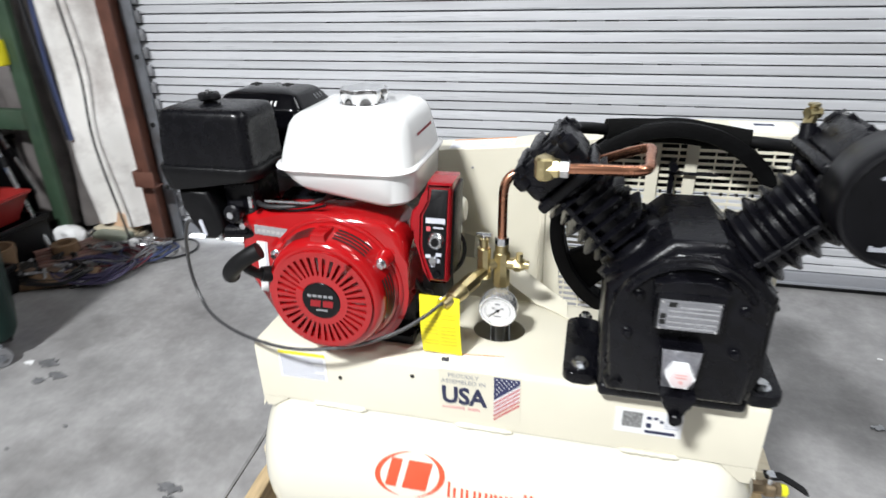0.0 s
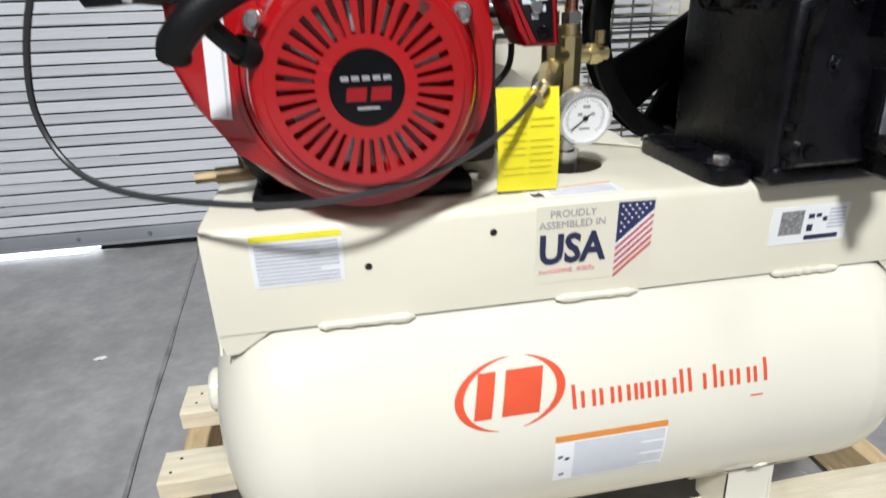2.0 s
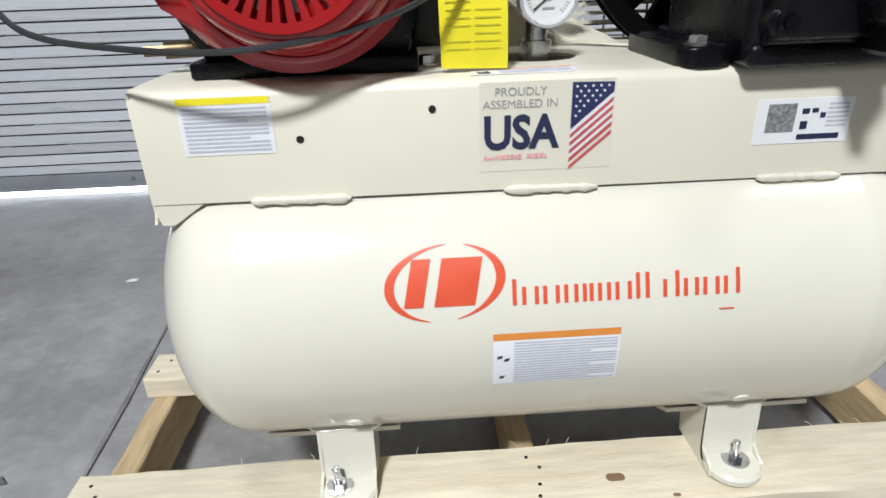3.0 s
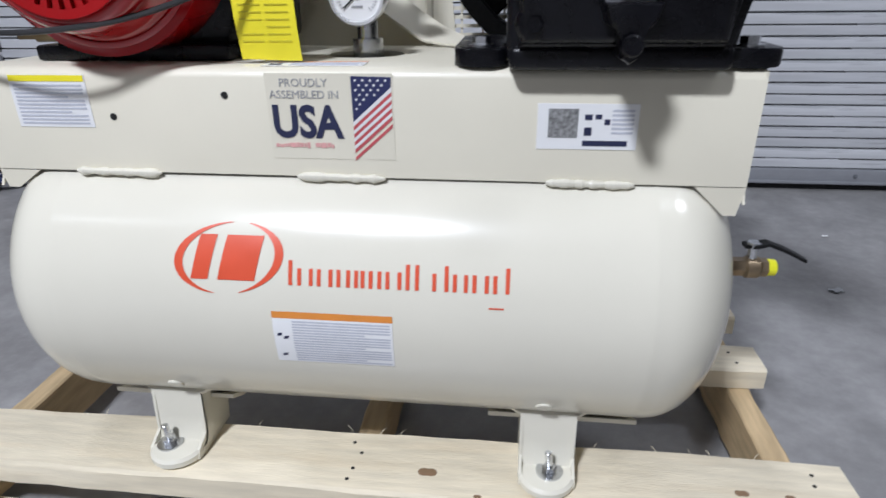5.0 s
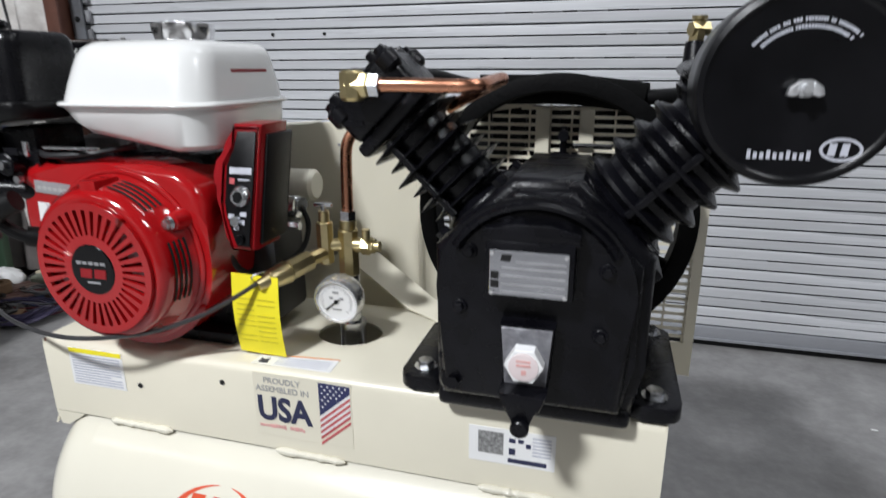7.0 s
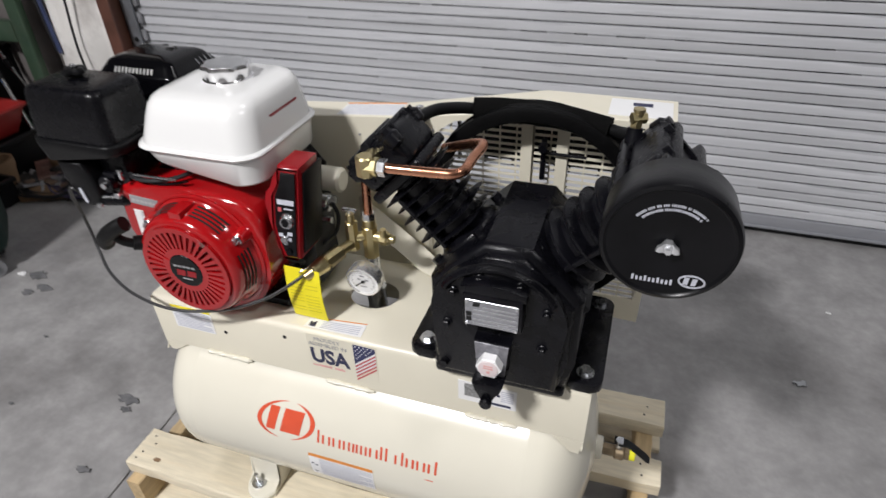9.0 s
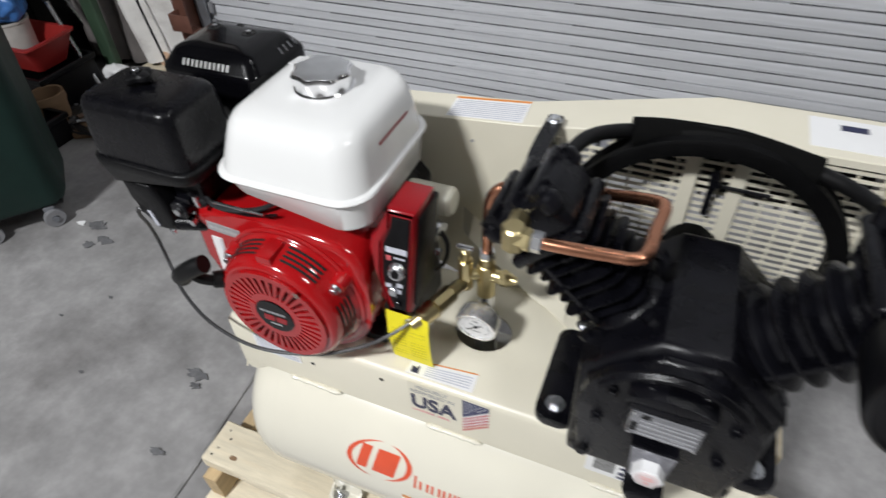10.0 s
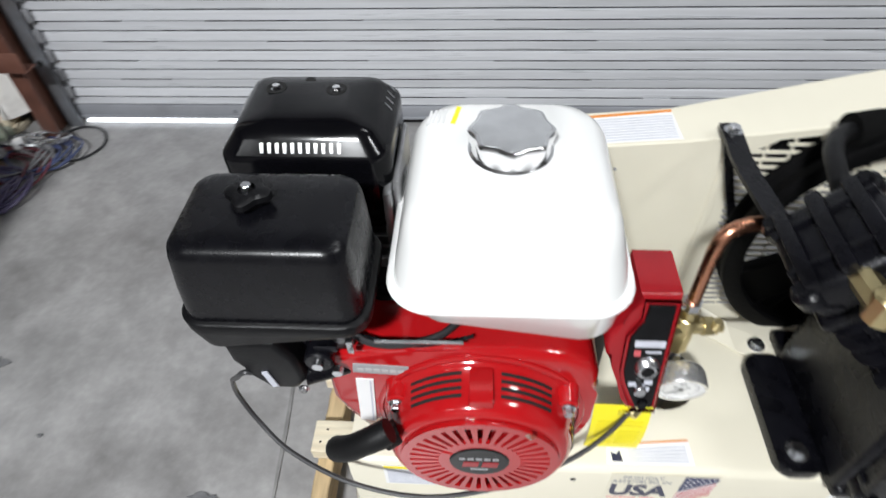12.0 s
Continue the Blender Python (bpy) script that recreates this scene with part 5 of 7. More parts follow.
    box(bm, 0.2425, 0.2505, -0.0702, -0.0694, 0.856, 0.8635)
    pieces("dark_mark", bm, DARK, npl)
    bm = B()
    for z in (0.883, 0.8765, 0.868, 0.859, 0.851):
        box(bm, 0.253 if z < 0.88 else 0.268, 0.3175, -0.0701, -0.0694, z, z + 0.0022)
    pieces("print_bar", bm, GREY_INK, npl)
    each("rivet", CHROME, npl, [lambda bm, x=x, z=z: rod(bm, (x, -0.0694, z), (x, -0.0712, z), 0.0022, seg=10) for x in (0.2435, 0.3175) for z in (0.8505, 0.8925)])
    # oil sight glass on a grey pad, with the drain spout below
    bm = B()
    prism(bm, [(0.252, 0.813), (0.310, 0.813), (0.305, 0.742), (0.257, 0.742)], -0.064, -0.035, 0.003)
    part("sight_boss", bm, BLACK_IRON, cover)
    bm = B()
    prism(bm, [(0.254, 0.811), (0.308, 0.811), (0.303, 0.744), (0.259, 0.744)], -0.0662, -0.0636, 0.0008)
    sp = part("sight_pad", bm, mat("mottled_galvanised", (0.34, 0.34, 0.37), 0.38, 0.7, var=0.35, scale=60, stain=(0.14, 0.14, 0.16), stain_scale=40, stain_amount=0.7), cover, "mottled galvanised pad")
    bm = B()
    rod(bm, (0.281, -0.066, 0.776), (0.281, -0.083, 0.776), 0.0205, seg=6, cham=0.001)
    sg = part("sight_glass", bm, mat("white_plastic", (0.80, 0.80, 0.80), 0.3, var=0.02), sp, "white hexagonal oil sight glass")
    bm = B()
    lathe(bm, (0.281, -0.0825, 0.776), (0.281, -1, 0.776), [(0.0155, 0), (0.0155, 0.0018), (0.0135, 0.0022), (0, 0.0022)], 24)
    part("lens", bm, mat("pink_lens", (0.72, 0.62, 0.62), 0.15, var=0.05), sg)
    bm = B()
    box(bm, 0.2735, 0.2885, -0.0852, -0.0845, 0.777, 0.7795)
    box(bm, 0.2735, 0.2885, -0.0852, -0.0845, 0.782, 0.784)
    box(bm, 0.279, 0.284, -0.0852, -0.0845, 0.768, 0.773)
    pieces("red_bar", bm, PINK_INK, sg)
    bm = B()
    prism(bm, [(0.256, 0.747), (0.306, 0.747), (0.300, 0.729), (0.288, 0.722), (0.288, 0.700), (0.281, 0.695), (0.274, 0.700), (0.274, 0.722), (0.262, 0.729)], -0.092, -0.03, 0.004)
    rod(bm, (0.281, -0.092, 0.712), (0.281, -0.101, 0.712), 0.010, seg=16, cham=0.002)
    part("drain_spout", bm, BLACK_IRON, cover)

    # cylinders with fins, heads
    specs = ((-1, 0.085, 0.040, 0.052, 0.247, 0.335, 0.056), (1, 0.070, 0.052, 0.066, 0.262, 0.350, 0.075))
    for side, cy, rb, rf, d1, d2, hw in specs:
        m = cyl_matrix(side, cy)
        bm = B()
        box(bm, -hw * 0.98, hw * 0.98, -hw * 0.98, hw * 0.98, 0.098, 0.114, 0.004, m=m)
        a, b = along(side, 0.10, 0, cy), along(side, d1 + 0.01, 0, cy)
        prof = [(0, 0), (rb + 0.017, 0), (rb + 0.017, 0.016), (rb + 0.014, 0.020), (rb + 0.007, 0.023), (rb, 0.030), (rb, d1 - 0.09), (0, d1 - 0.09)]
        lathe(bm, a, b, prof, 36)
        cylinder = part("cylinder", bm, BLACK_IRON, p, "finned black cylinder", angle=40)
        nf = 6 if side < 0 else 5
        for k in range(nf):
            d = 0.132 + (d1 - 0.147) * k / (nf - 1)
            fb = B()
            if side < 0:
                q = rf + (0.005 if k % 2 else 0)
                loops = []
                for e0, zz in ((-0.012, 0.0), (0.0, 0.0035), (0.0, 0.0045), (-0.012, 0.008)):
                    loops.append([m @ Vector((x, y, d + zz)) for x, y in rounded(-q - e0, q + e0, -q - e0, q + e0, q * 0.4 + e0 * 0.3, 6)])
                loft(fb, loops)
            else:
                lathe(fb, along(side, d, 0, cy), along(side, d + 1, 0, cy), [(rb - 0.002, -0.006), (rb + 0.003, -0.003), (rf - 0.003, 0.0015), (rf, 0.0035), (rf, 0.0075), (rf - 0.003, 0.0095), (rb + 0.003, 0.014), (rb - 0.002, 0.017)], 44)
            part("fin", fb, BLACK_IRON, cylinder, angle=50)
        each("web", BLACK_IRON, cylinder, [lambda wb, x=x, rf=rf, d1=d1, m=m: box(wb, x - 0.004, x + 0.004, -rf + 0.001, -rf * 0.6, 0.125, d1 - 0.004, 0.0015, 1, m=m) for x in ((-rf * 0.45,) if side < 0 else (0.0,))])
        hd = B()
        box(hd, -hw, hw, -hw, hw, d1, d1 + 0.018, 0.006, 3, m=m)
        box(hd, -hw * 0.94, hw * 0.94, -hw * 0.95, hw * 0.95, d1 + 0.016, d2 - 0.012, 0.013, 3, m=m)
        head = part("cylinder_head", hd, BLACK_IRON, p, "black cylinder head with ribs")
        each("rib", BLACK_IRON, head, [lambda hd, x=x, hw=hw, d2=d2, m=m: box(hd, hw * x - 0.008, hw * x + 0.008, -hw * 0.9, hw * 0.9, d2 - 0.03, d2 - (0.004 if x else 0.0), 0.004, 2, m=m) for x in (-0.62, 0.0, 0.62)])
        each("cross_rib", BLACK_IRON, head, [lambda hd, y=y, hw=hw, d2=d2, m=m: box(hd, -hw * 0.9, hw * 0.9, hw * y - 0.003, hw * y + 0.003, d2 - 0.03, d2 - 0.007, 0.0015, 2, m=m) for y in (-0.45, 0.45)])
        def head_bolt(hd, x, y, hw, d2, m):
            rod(hd, m @ Vector((hw * x, hw * y, d2 - 0.04)), m @ Vector((hw * x, hw * y, d2 - 0.016)), 0.014, seg=14, cham=0.004)
            rod(hd, m @ Vector((hw * x, hw * y, d2 - 0.016)), m @ Vector((hw * x, hw * y, d2 - 0.009)), 0.0085, seg=6)
        each("head_bolt", BLACK_IRON, head, [lambda hd, x=x, y=y, hw=hw, d2=d2, m=m: head_bolt(hd, x, y, hw, d2, m) for x in (-0.8, 0.8) for y in (-0.8, 0.8)])
    # studs round the cylinder feet
    each("cylinder_nut", BLACK_IRON, p, [lambda bm, s=s, q=q, y=y: rod(bm, along(s, 0.112, q, y), along(s, 0.124, q, y), 0.009, seg=6) for s, cy in ((-1, 0.085), (1, 0.070)) for q in (-0.047, 0.047) for y in (cy - 0.055, cy + 0.055)])

    # intake filter canister in front of the larger head
    FXc, FZc = 0.4925, 1.0545
    bm = B()
    lathe(bm, (FXc, -0.012, FZc), (FXc, -1, FZc), [(0.0, 0.0), (0.068, 0.0), (0.073, 0.004), (0.0765, 0.012), (0.078, 0.014), (0.0795, 0.066), (0.0795, 0.076), (0.0775, 0.0815), (0.073, 0.0835), (0.0705, 0.0805), (0.069, 0.080), (0.0, 0.080)], 72)
    can = part("intake_filter", bm, mat("satin_black_enamel", (0.004, 0.004, 0.005), 0.3, spec=0.22, var=0.3, scale=20, bump=0.1, bscale=150), p, "round satin black intake filter", angle=40)
    bm = B()
    rod(bm, (0.455, 0.03, 1.035), (0.475, -0.02, 1.05), 0.034, seg=24)
    part("intake_neck", bm, BLACK_IRON, can)
    bm = B()
    yq = -0.0922
    rod(bm, (FXc, yq, FZc), (FXc, yq - 0.010, FZc), 0.0075, seg=6)
    rod(bm, (FXc, yq - 0.008, FZc), (FXc, yq - 0.018, FZc), 0.0035, seg=10)
    for s in (-1, 1):
        prism(bm, [(FXc + s * 0.004, FZc - 0.005), (FXc + s * 0.0095, FZc - 0.0065), (FXc + s * 0.0135, FZc - 0.005), (FXc + s * 0.012, FZc + 0.001), (FXc + s * 0.005, FZc + 0.006)], yq - 0.012, yq - 0.005, 0.0016)
    part("wing_nut", bm, mat("bright_zinc", (0.85, 0.86, 0.88), 0.3, 0.85, var=0.05, scale=60), can, "bright zinc wing nut")
    # printed bars: two arcs above and a mark below
    bm = B()
    rnd = random.Random(8)
    for rr, a0, a1 in ((0.050, 48, 142), (0.0445, 52, 138)):
        a = a0
        while a < a1:
            w = rnd.uniform(1.7, 2.9)
            q = [(FXc + r2 * math.cos(radians(x)), FZc + r2 * math.sin(radians(x))) for r2, x in ((rr, a), (rr, a + w * 0.72), (rr + 0.0028, a + w * 0.72), (rr + 0.0028, a))]
            prism(bm, q, yq - 0.0004, yq + 0.0006)
            a += w if rnd.random() < 0.85 else w + 2.0
    pieces("print_bar", bm, PALE_INK, can)
    bm = B()
    n = 20
    for i in range(n):
        a0, a1 = 2 * math.pi * i / n, 2 * math.pi * (i + 1) / n
        q = [(0.527 + (0.0155 - k) * math.cos(a), FZc - 0.0475 + (0.0095 - k) * math.sin(a)) for k, a in ((0, a0), (0, a1), (0.0022, a1), (0.0022, a0))]
        prism(bm, q, yq - 0.0004, yq + 0.0006)
    for x in (0.520, 0.529):
        prism(bm, [(x - 0.0025, FZc - 0.0525), (x + 0.0030, FZc - 0.0525), (x + 0.0040, FZc - 0.0425), (x - 0.0012, FZc - 0.0425)], yq - 0.0004, yq + 0.0006)
    for i in range(10):
        x = 0.459 + i * 0.0049
        box(bm, x, x + 0.0028, yq - 0.0004, yq + 0.0006, FZc - 0.0565, FZc - 0.051 + 0.002 * (i % 3 == 0))
    pieces("brand_bar", bm, PALE_INK, can)

    # flywheel behind
    bm = B()
    fx, fy, fz = 0.273, 0.266, 0.856
    lathe(bm, (fx, fy - 0.016, fz), (fx, 1, fz), [(0.181, 0.002), (0.184, -0.003), (0.203, -0.003), (0.208, 0.000), (0.208, 0.013), (0.201, 0.016), (0.201, 0.019), (0.208, 0.024), (0.201, 0.029), (0.201, 0.032), (0.208, 0.037), (0.208, 0.041), (0.203, 0.045), (0.186, 0.045), (0.181, 0.040), (0.181, 0.002)], 72)
    wheel = part("flywheel", bm, WHEEL_BLACK, p, "black spoked flywheel", angle=40)
    each("spoke", WHEEL_BLACK, wheel, [lambda bm, m=Matrix.Translation((fx, fy, fz)) @ Matrix.Rotation(-radians(a), 4, "Y"): prism(bm, [(0.02, -0.030), (0.10, -0.032), (0.186, -0.046), (0.186, 0.046), (0.10, 0.032), (0.02, 0.030)], -0.004, 0.016, 0.004) or bmesh.ops.transform(bm, matrix=m, verts=bm.verts) for a in (214, 250, 290, 326)])
    bm = B()
    rod(bm, (fx, fy - 0.10, fz), (fx, fy + 0.024, fz), 0.036, seg=24)
    part("hub", bm, WHEEL_BLACK, wheel)
    # bracket arm along the small head, with a strap down to the wheel's bearing
    bm = B()
    loops = []
    for x, y, z, w in ((0.036, 0.329, 1.010, 0.011), (0.036, 0.324, 1.010, 0.0125), (0.036, 0.300, 1.010, 0.0125), (0.034, 0.262, 1.009, 0.0125), (0.035, 0.225, 1.010, 0.0125), (0.041, 0.165, 1.011, 0.0125), (0.050, 0.10, 1.012, 0.0125), (0.054, 0.03, 1.008, 0.0125)):
        loops.append([(x - w, y, z - 0.003), (x + w, y, z - 0.003), (x + w, y, z + 0.003), (x - w, y, z + 0.003)])
    loft(bm, loops)
    part("bracket_arm", bm, BLACK_IRON, p, "flat black bracket arm")
    bm = B()
    loft(bm, [[(x - 0.006, 0.298, z), (x + 0.006, 0.298, z), (x + 0.006, 0.301, z), (x - 0.006, 0.301, z)] for x, z in ((0.030, 1.006), (0.052, 0.94), (0.082, 0.855))])
    part("bracket_strap", bm, BLACK_IRON, p, "thin black strap")
    bm = B()
    hexbolt(bm, (0.037, 0.311, 1.013), (0, 0, 1), 0.008, 0.006)
    part("arm_bolt", bm, ZINC, p)
    # brass breather fitting on the large head
    bm = B()
    rod(bm, (0.435, 0.132, 1.096), (0.436, 0.132, 1.112), 0.009, seg=6)
    rod(bm, (0.428, 0.128, 1.112), (0.447, 0.137, 1.112), 0.0085, seg=6)
    rod(bm, (0.437, 0.132, 1.112), (0.437, 0.132, 1.122), 0.007, seg=12, cham=0.002)
    rod(bm, (0.437, 0.132, 1.122), (0.437, 0.132, 1.126), 0.0085, seg=12)
    part("breather", bm, BRASS, p, "brass breather elbow")
    bm = B()
    rod(bm, (0.434, 0.115, 1.03), (0.435, 0.132, 1.097), 0.0145, 0.011, seg=14)
    part("breather_boss", bm, BLACK_IRON, p)
    return p


def pipework():
    w = thing("pipework", (0.0, 0.14, 0.682), "copper pipes with brass valve body and pressure gauge", "pipework")
    # copper loop from the elbow on the small head, round and back under the hose
    bm = B()
    tube(bm, [(0.098, -0.001, 1.053), (0.135, 0.001, 1.053), (0.180, 0.006, 1.052), (0.203, 0.010, 1.052), (0.213, 0.024, 1.053), (0.216, 0.06, 1.056), (0.220, 0.095, 1.058), (0.214, 0.110, 1.056), (0.19, 0.125, 1.045), (0.16, 0.14, 1.03), (0.14, 0.15, 1.02)], 0.0078, seg=14)
    part("copper_loop", bm, COPPER, w, "bright bent copper pipe")
    bm = B()
    tube(bm, [(-0.012, 0.145, 0.86), (-0.012, 0.147, 0.92), (-0.011, 0.150, 0.962), (-0.003, 0.155, 0.982), (0.012, 0.16, 0.990), (0.035, 0.165, 0.992), (0.07, 0.168, 0.99)], 0.0085, seg=14)
    part("copper_riser", bm, COPPER, w, "copper riser pipe")
    bm = B()
    rod(bm, (0.069, -0.001, 1.036), (0.069, -0.001, 1.069), 0.0150, seg=8, cham=0.003)
    rod(bm, (0.063, -0.001, 1.053), (0.090, -0.001, 1.053), 0.0140, seg=6, cham=0.002)
    rod(bm, (0.068, 0.002, 1.053), (0.066, 0.045, 1.05), 0.0135, seg=8)
    part("elbow", bm, BRASS, w, "brass elbow")
    bm = B()
    rod(bm, (0.090, -0.001, 1.053), (0.103, -0.001, 1.053), 0.0135, seg=6, cham=0.001)
    part("pipe_nut", bm, ZINC, w, "bright flare nut")
    # pilot valve body
    bm = B()
    rod(bm, (-0.012, 0.145, 0.70), (-0.012, 0.145, 0.80), 0.0135, seg=16)
    part("nipple", bm, ZINC, w)
    bm = B()
    rod(bm, (-0.012, 0.142, 0.775), (-0.012, 0.143, 0.845), 0.0155, seg=8, cham=0.002)
    rod(bm, (-0.012, 0.143, 0.845), (-0.012, 0.144, 0.858), 0.0125, seg=12)
    rod(bm, (-0.012, 0.142, 0.822), (0.030, 0.142, 0.822), 0.011, seg=12)
    rod(bm, (0.012, 0.142, 0.822), (0.024, 0.142, 0.822), 0.014, seg=6)
    rod(bm, (0.030, 0.142, 0.822), (0.038, 0.142, 0.822), 0.008, seg=12)
    rod(bm, (-0.012, 0.142, 0.822), (-0.040, 0.130, 0.822), 0.010, seg=12)
    rod(bm, (-0.042, 0.128, 0.795), (-0.042, 0.128, 0.858), 0.0125, seg=8, cham=0.002)
    rod(bm, (-0.042, 0.128, 0.858), (-0.042, 0.128, 0.874), 0.008, seg=12)
    rod(bm, (0.022, 0.13, 0.835), (0.022, 0.13, 0.85), 0.006, seg=10)
    body = part("valve_body", bm, BRASS, w, "brass pilot valve body")
    bm = B()
    rod(bm, (-0.042, 0.128, 0.874), (-0.042, 0.128, 0.882), 0.004, seg=10)
    box(bm, -0.056, -0.028, 0.124, 0.132, 0.880, 0.886, 0.002)
    part("wing_handle", bm, ZINC, body)
    bm = B()
    rod(bm, (-0.012, 0.144, 0.858), (-0.012, 0.145, 0.872), 0.0125, seg=6)
    part("flare_nut", bm, ZINC, body)
    bm = B()
    rod(bm, (-0.042, 0.122, 0.812), (-0.054, 0.098, 0.808), 0.0105, seg=10)
    rod(bm, (-0.053, 0.100, 0.808), (-0.070, 0.066, 0.800), 0.0150, seg=8, cham=0.002)
    rod(bm, (-0.070, 0.066, 0.800), (-0.084, 0.040, 0.794), 0.0165, 0.0135, seg=20, cham=0.002)
    rod(bm, (-0.084, 0.040, 0.794), (-0.094, 0.026, 0.790), 0.0115, 0.0075, seg=12)
    part("actuator", bm, BRASS, w, "brass throttle actuator")
    # pressure gauge
    g0 = Vector((-0.009, 0.118, 0.756))
    d = Vector((-0.02, -1, -0.12)).normalized()
    bm = B()
    lathe(bm, g0, g0 + d, [(0.0, 0.0), (0.026, 0.0), (0.0335, 0.006), (0.0352, 0.012), (0.0352, 0.030), (0.0335, 0.034), (0.0302, 0.034), (0.0296, 0.030), (0, 0.030)], 48)
    gauge = part("pressure_gauge", bm, GAUGE_STEEL, w, "round chrome pressure gauge", angle=40)
    bm = B()
    lathe(bm, g0 + d * 0.0302, g0 + d, [(0.0296, 0), (0.0296, 0.0006), (0, 0.0006)], 48)
    dial = part("dial", bm, PAPER, gauge, "white dial face")
    up = Matrix.Translation(g0 + d * 0.0312) @ d.to_track_quat("Z", "Y").to_matrix().to_4x4() @ Matrix.Diagonal((1.16, 1.16, 1, 1))
    bm = B()
    for i in range(31):
        a = radians(225 - 9 * i)
        r0 = 0.0185 if i % 5 else 0.0165
        c, s = math.cos(a), math.sin(a)
        rr = Matrix(((c, -s, 0, 0), (s, c, 0, 0), (0, 0, 1, 0), (0, 0, 0, 1)))
        box(bm, r0, 0.0215, -0.0003, 0.0003, 0, 0.0003, m=up @ rr)
    for x, y, ww, hh in ((-0.009, 0.003, 0.005, 0.003), (0.005, 0.003, 0.005, 0.003), (-0.004, 0.011, 0.008, 0.003), (-0.006, -0.012, 0.012, 0.002)):
        box(bm, x, x + ww, y, y + hh, 0, 0.0003, m=up)
    part("ticks", bm, GREY_INK, dial)
    bm = B()
    a = radians(220)
    rr = Matrix.Rotation(a, 4, "Z")
    box(bm, -0.006, 0.019, -0.0007, 0.0007, 0.0006, 0.0011, m=up @ rr)
    lathe(bm, up @ Vector((0, 0, 0.0003)), up @ Vector((0, 0, 1)), [(0.0032, 0), (0.0032, 0.0012), (0, 0.0012)], 14)
    part("needle", bm, DARK, dial)
    bm = B()
    rod(bm, g0 - d * 0.012, g0 + d * 0.002, 0.012, seg=12)
    part("gauge_stem", bm, ZINC, gauge)
    # dark well seen through the opening in the platform
    bm = B()
    rod(bm, (-0.012, 0.145, 0.585), (-0.012, 0.145, 0.70), 0.02, seg=20)
    part("tank_riser", bm, ZINC, w)
    return w


def throttle_cable():
    bm = B()
    pts = [(-0.520, -0.004, 0.915), (-0.534, -0.012, 0.93), (-0.552, -0.004, 0.905), (-0.577, 0.018, 0.858), (-0.588, 0.028, 0.805), (-0.568, 0.014, 0.760), (-0.522, -0.016, 0.738), (-0.44, -0.048, 0.728), (-0.342, -0.059, 0.722), (-0.242, -0.043, 0.731), (-0.17, -0.018, 0.751), (-0.125, 0.005, 0.774), (-0.09, 0.033, 0.797)]
    tube(bm, pts, 0.0032, seg=8, steps=6)
    solid("throttle_cable", bm, THROTTLE_BLACK, "thin black throttle cable looping in front of the engine", "cable")


def hang_tag():
    t = thing("hang_tag", (-0.10, 0.033, 0.69), "bright yellow card tag wired to the brass valve", "tag")
    bm = B()
    n = 10
    rows = []
    for i in range(n + 1):
        k = i / n
        z = 0.803 - 0.117 * k
        y = 0.033 - 0.006 * math.sin(math.pi * k)
        x = -0.139 + 0.003 * k
        rows.append((x, x + 0.072, y, z))
    loft(bm, [[(a, y, z), (b, y, z - 0.002), (b, y + 0.0008, z - 0.002), (a, y + 0.0008, z)] for a, b, y, z in rows])
    part("card", bm, YELLOW, t, angle=60)
    bm = B()
    box(bm, -0.108, -0.099, 0.0295, 0.0308, 0.782, 0.794)
    for i in range(9):
        for k in range(2):
            if (i * 2 + k) % 7 != 5:
                z = 0.768 - i * 0.0078
                y = 0.0325 - 0.006 * math.sin(math.pi * (0.803 - z) / 0.117)
                box(bm, -0.131 + k * 0.031, -0.105 + k * 0.032, y - 0.0006, y + 0.0002, z, z + 0.0014)
    pieces("print_bar", bm, YELLOW_DARK, t)
    bm = B()
    tube(bm, [(-0.104, 0.03, 0.796), (-0.100, 0.022, 0.803), (-0.090, 0.03, 0.808), (-0.088, 0.045, 0.803)], 0.0012, seg=6)
    part("wire", bm, ZINC, t)


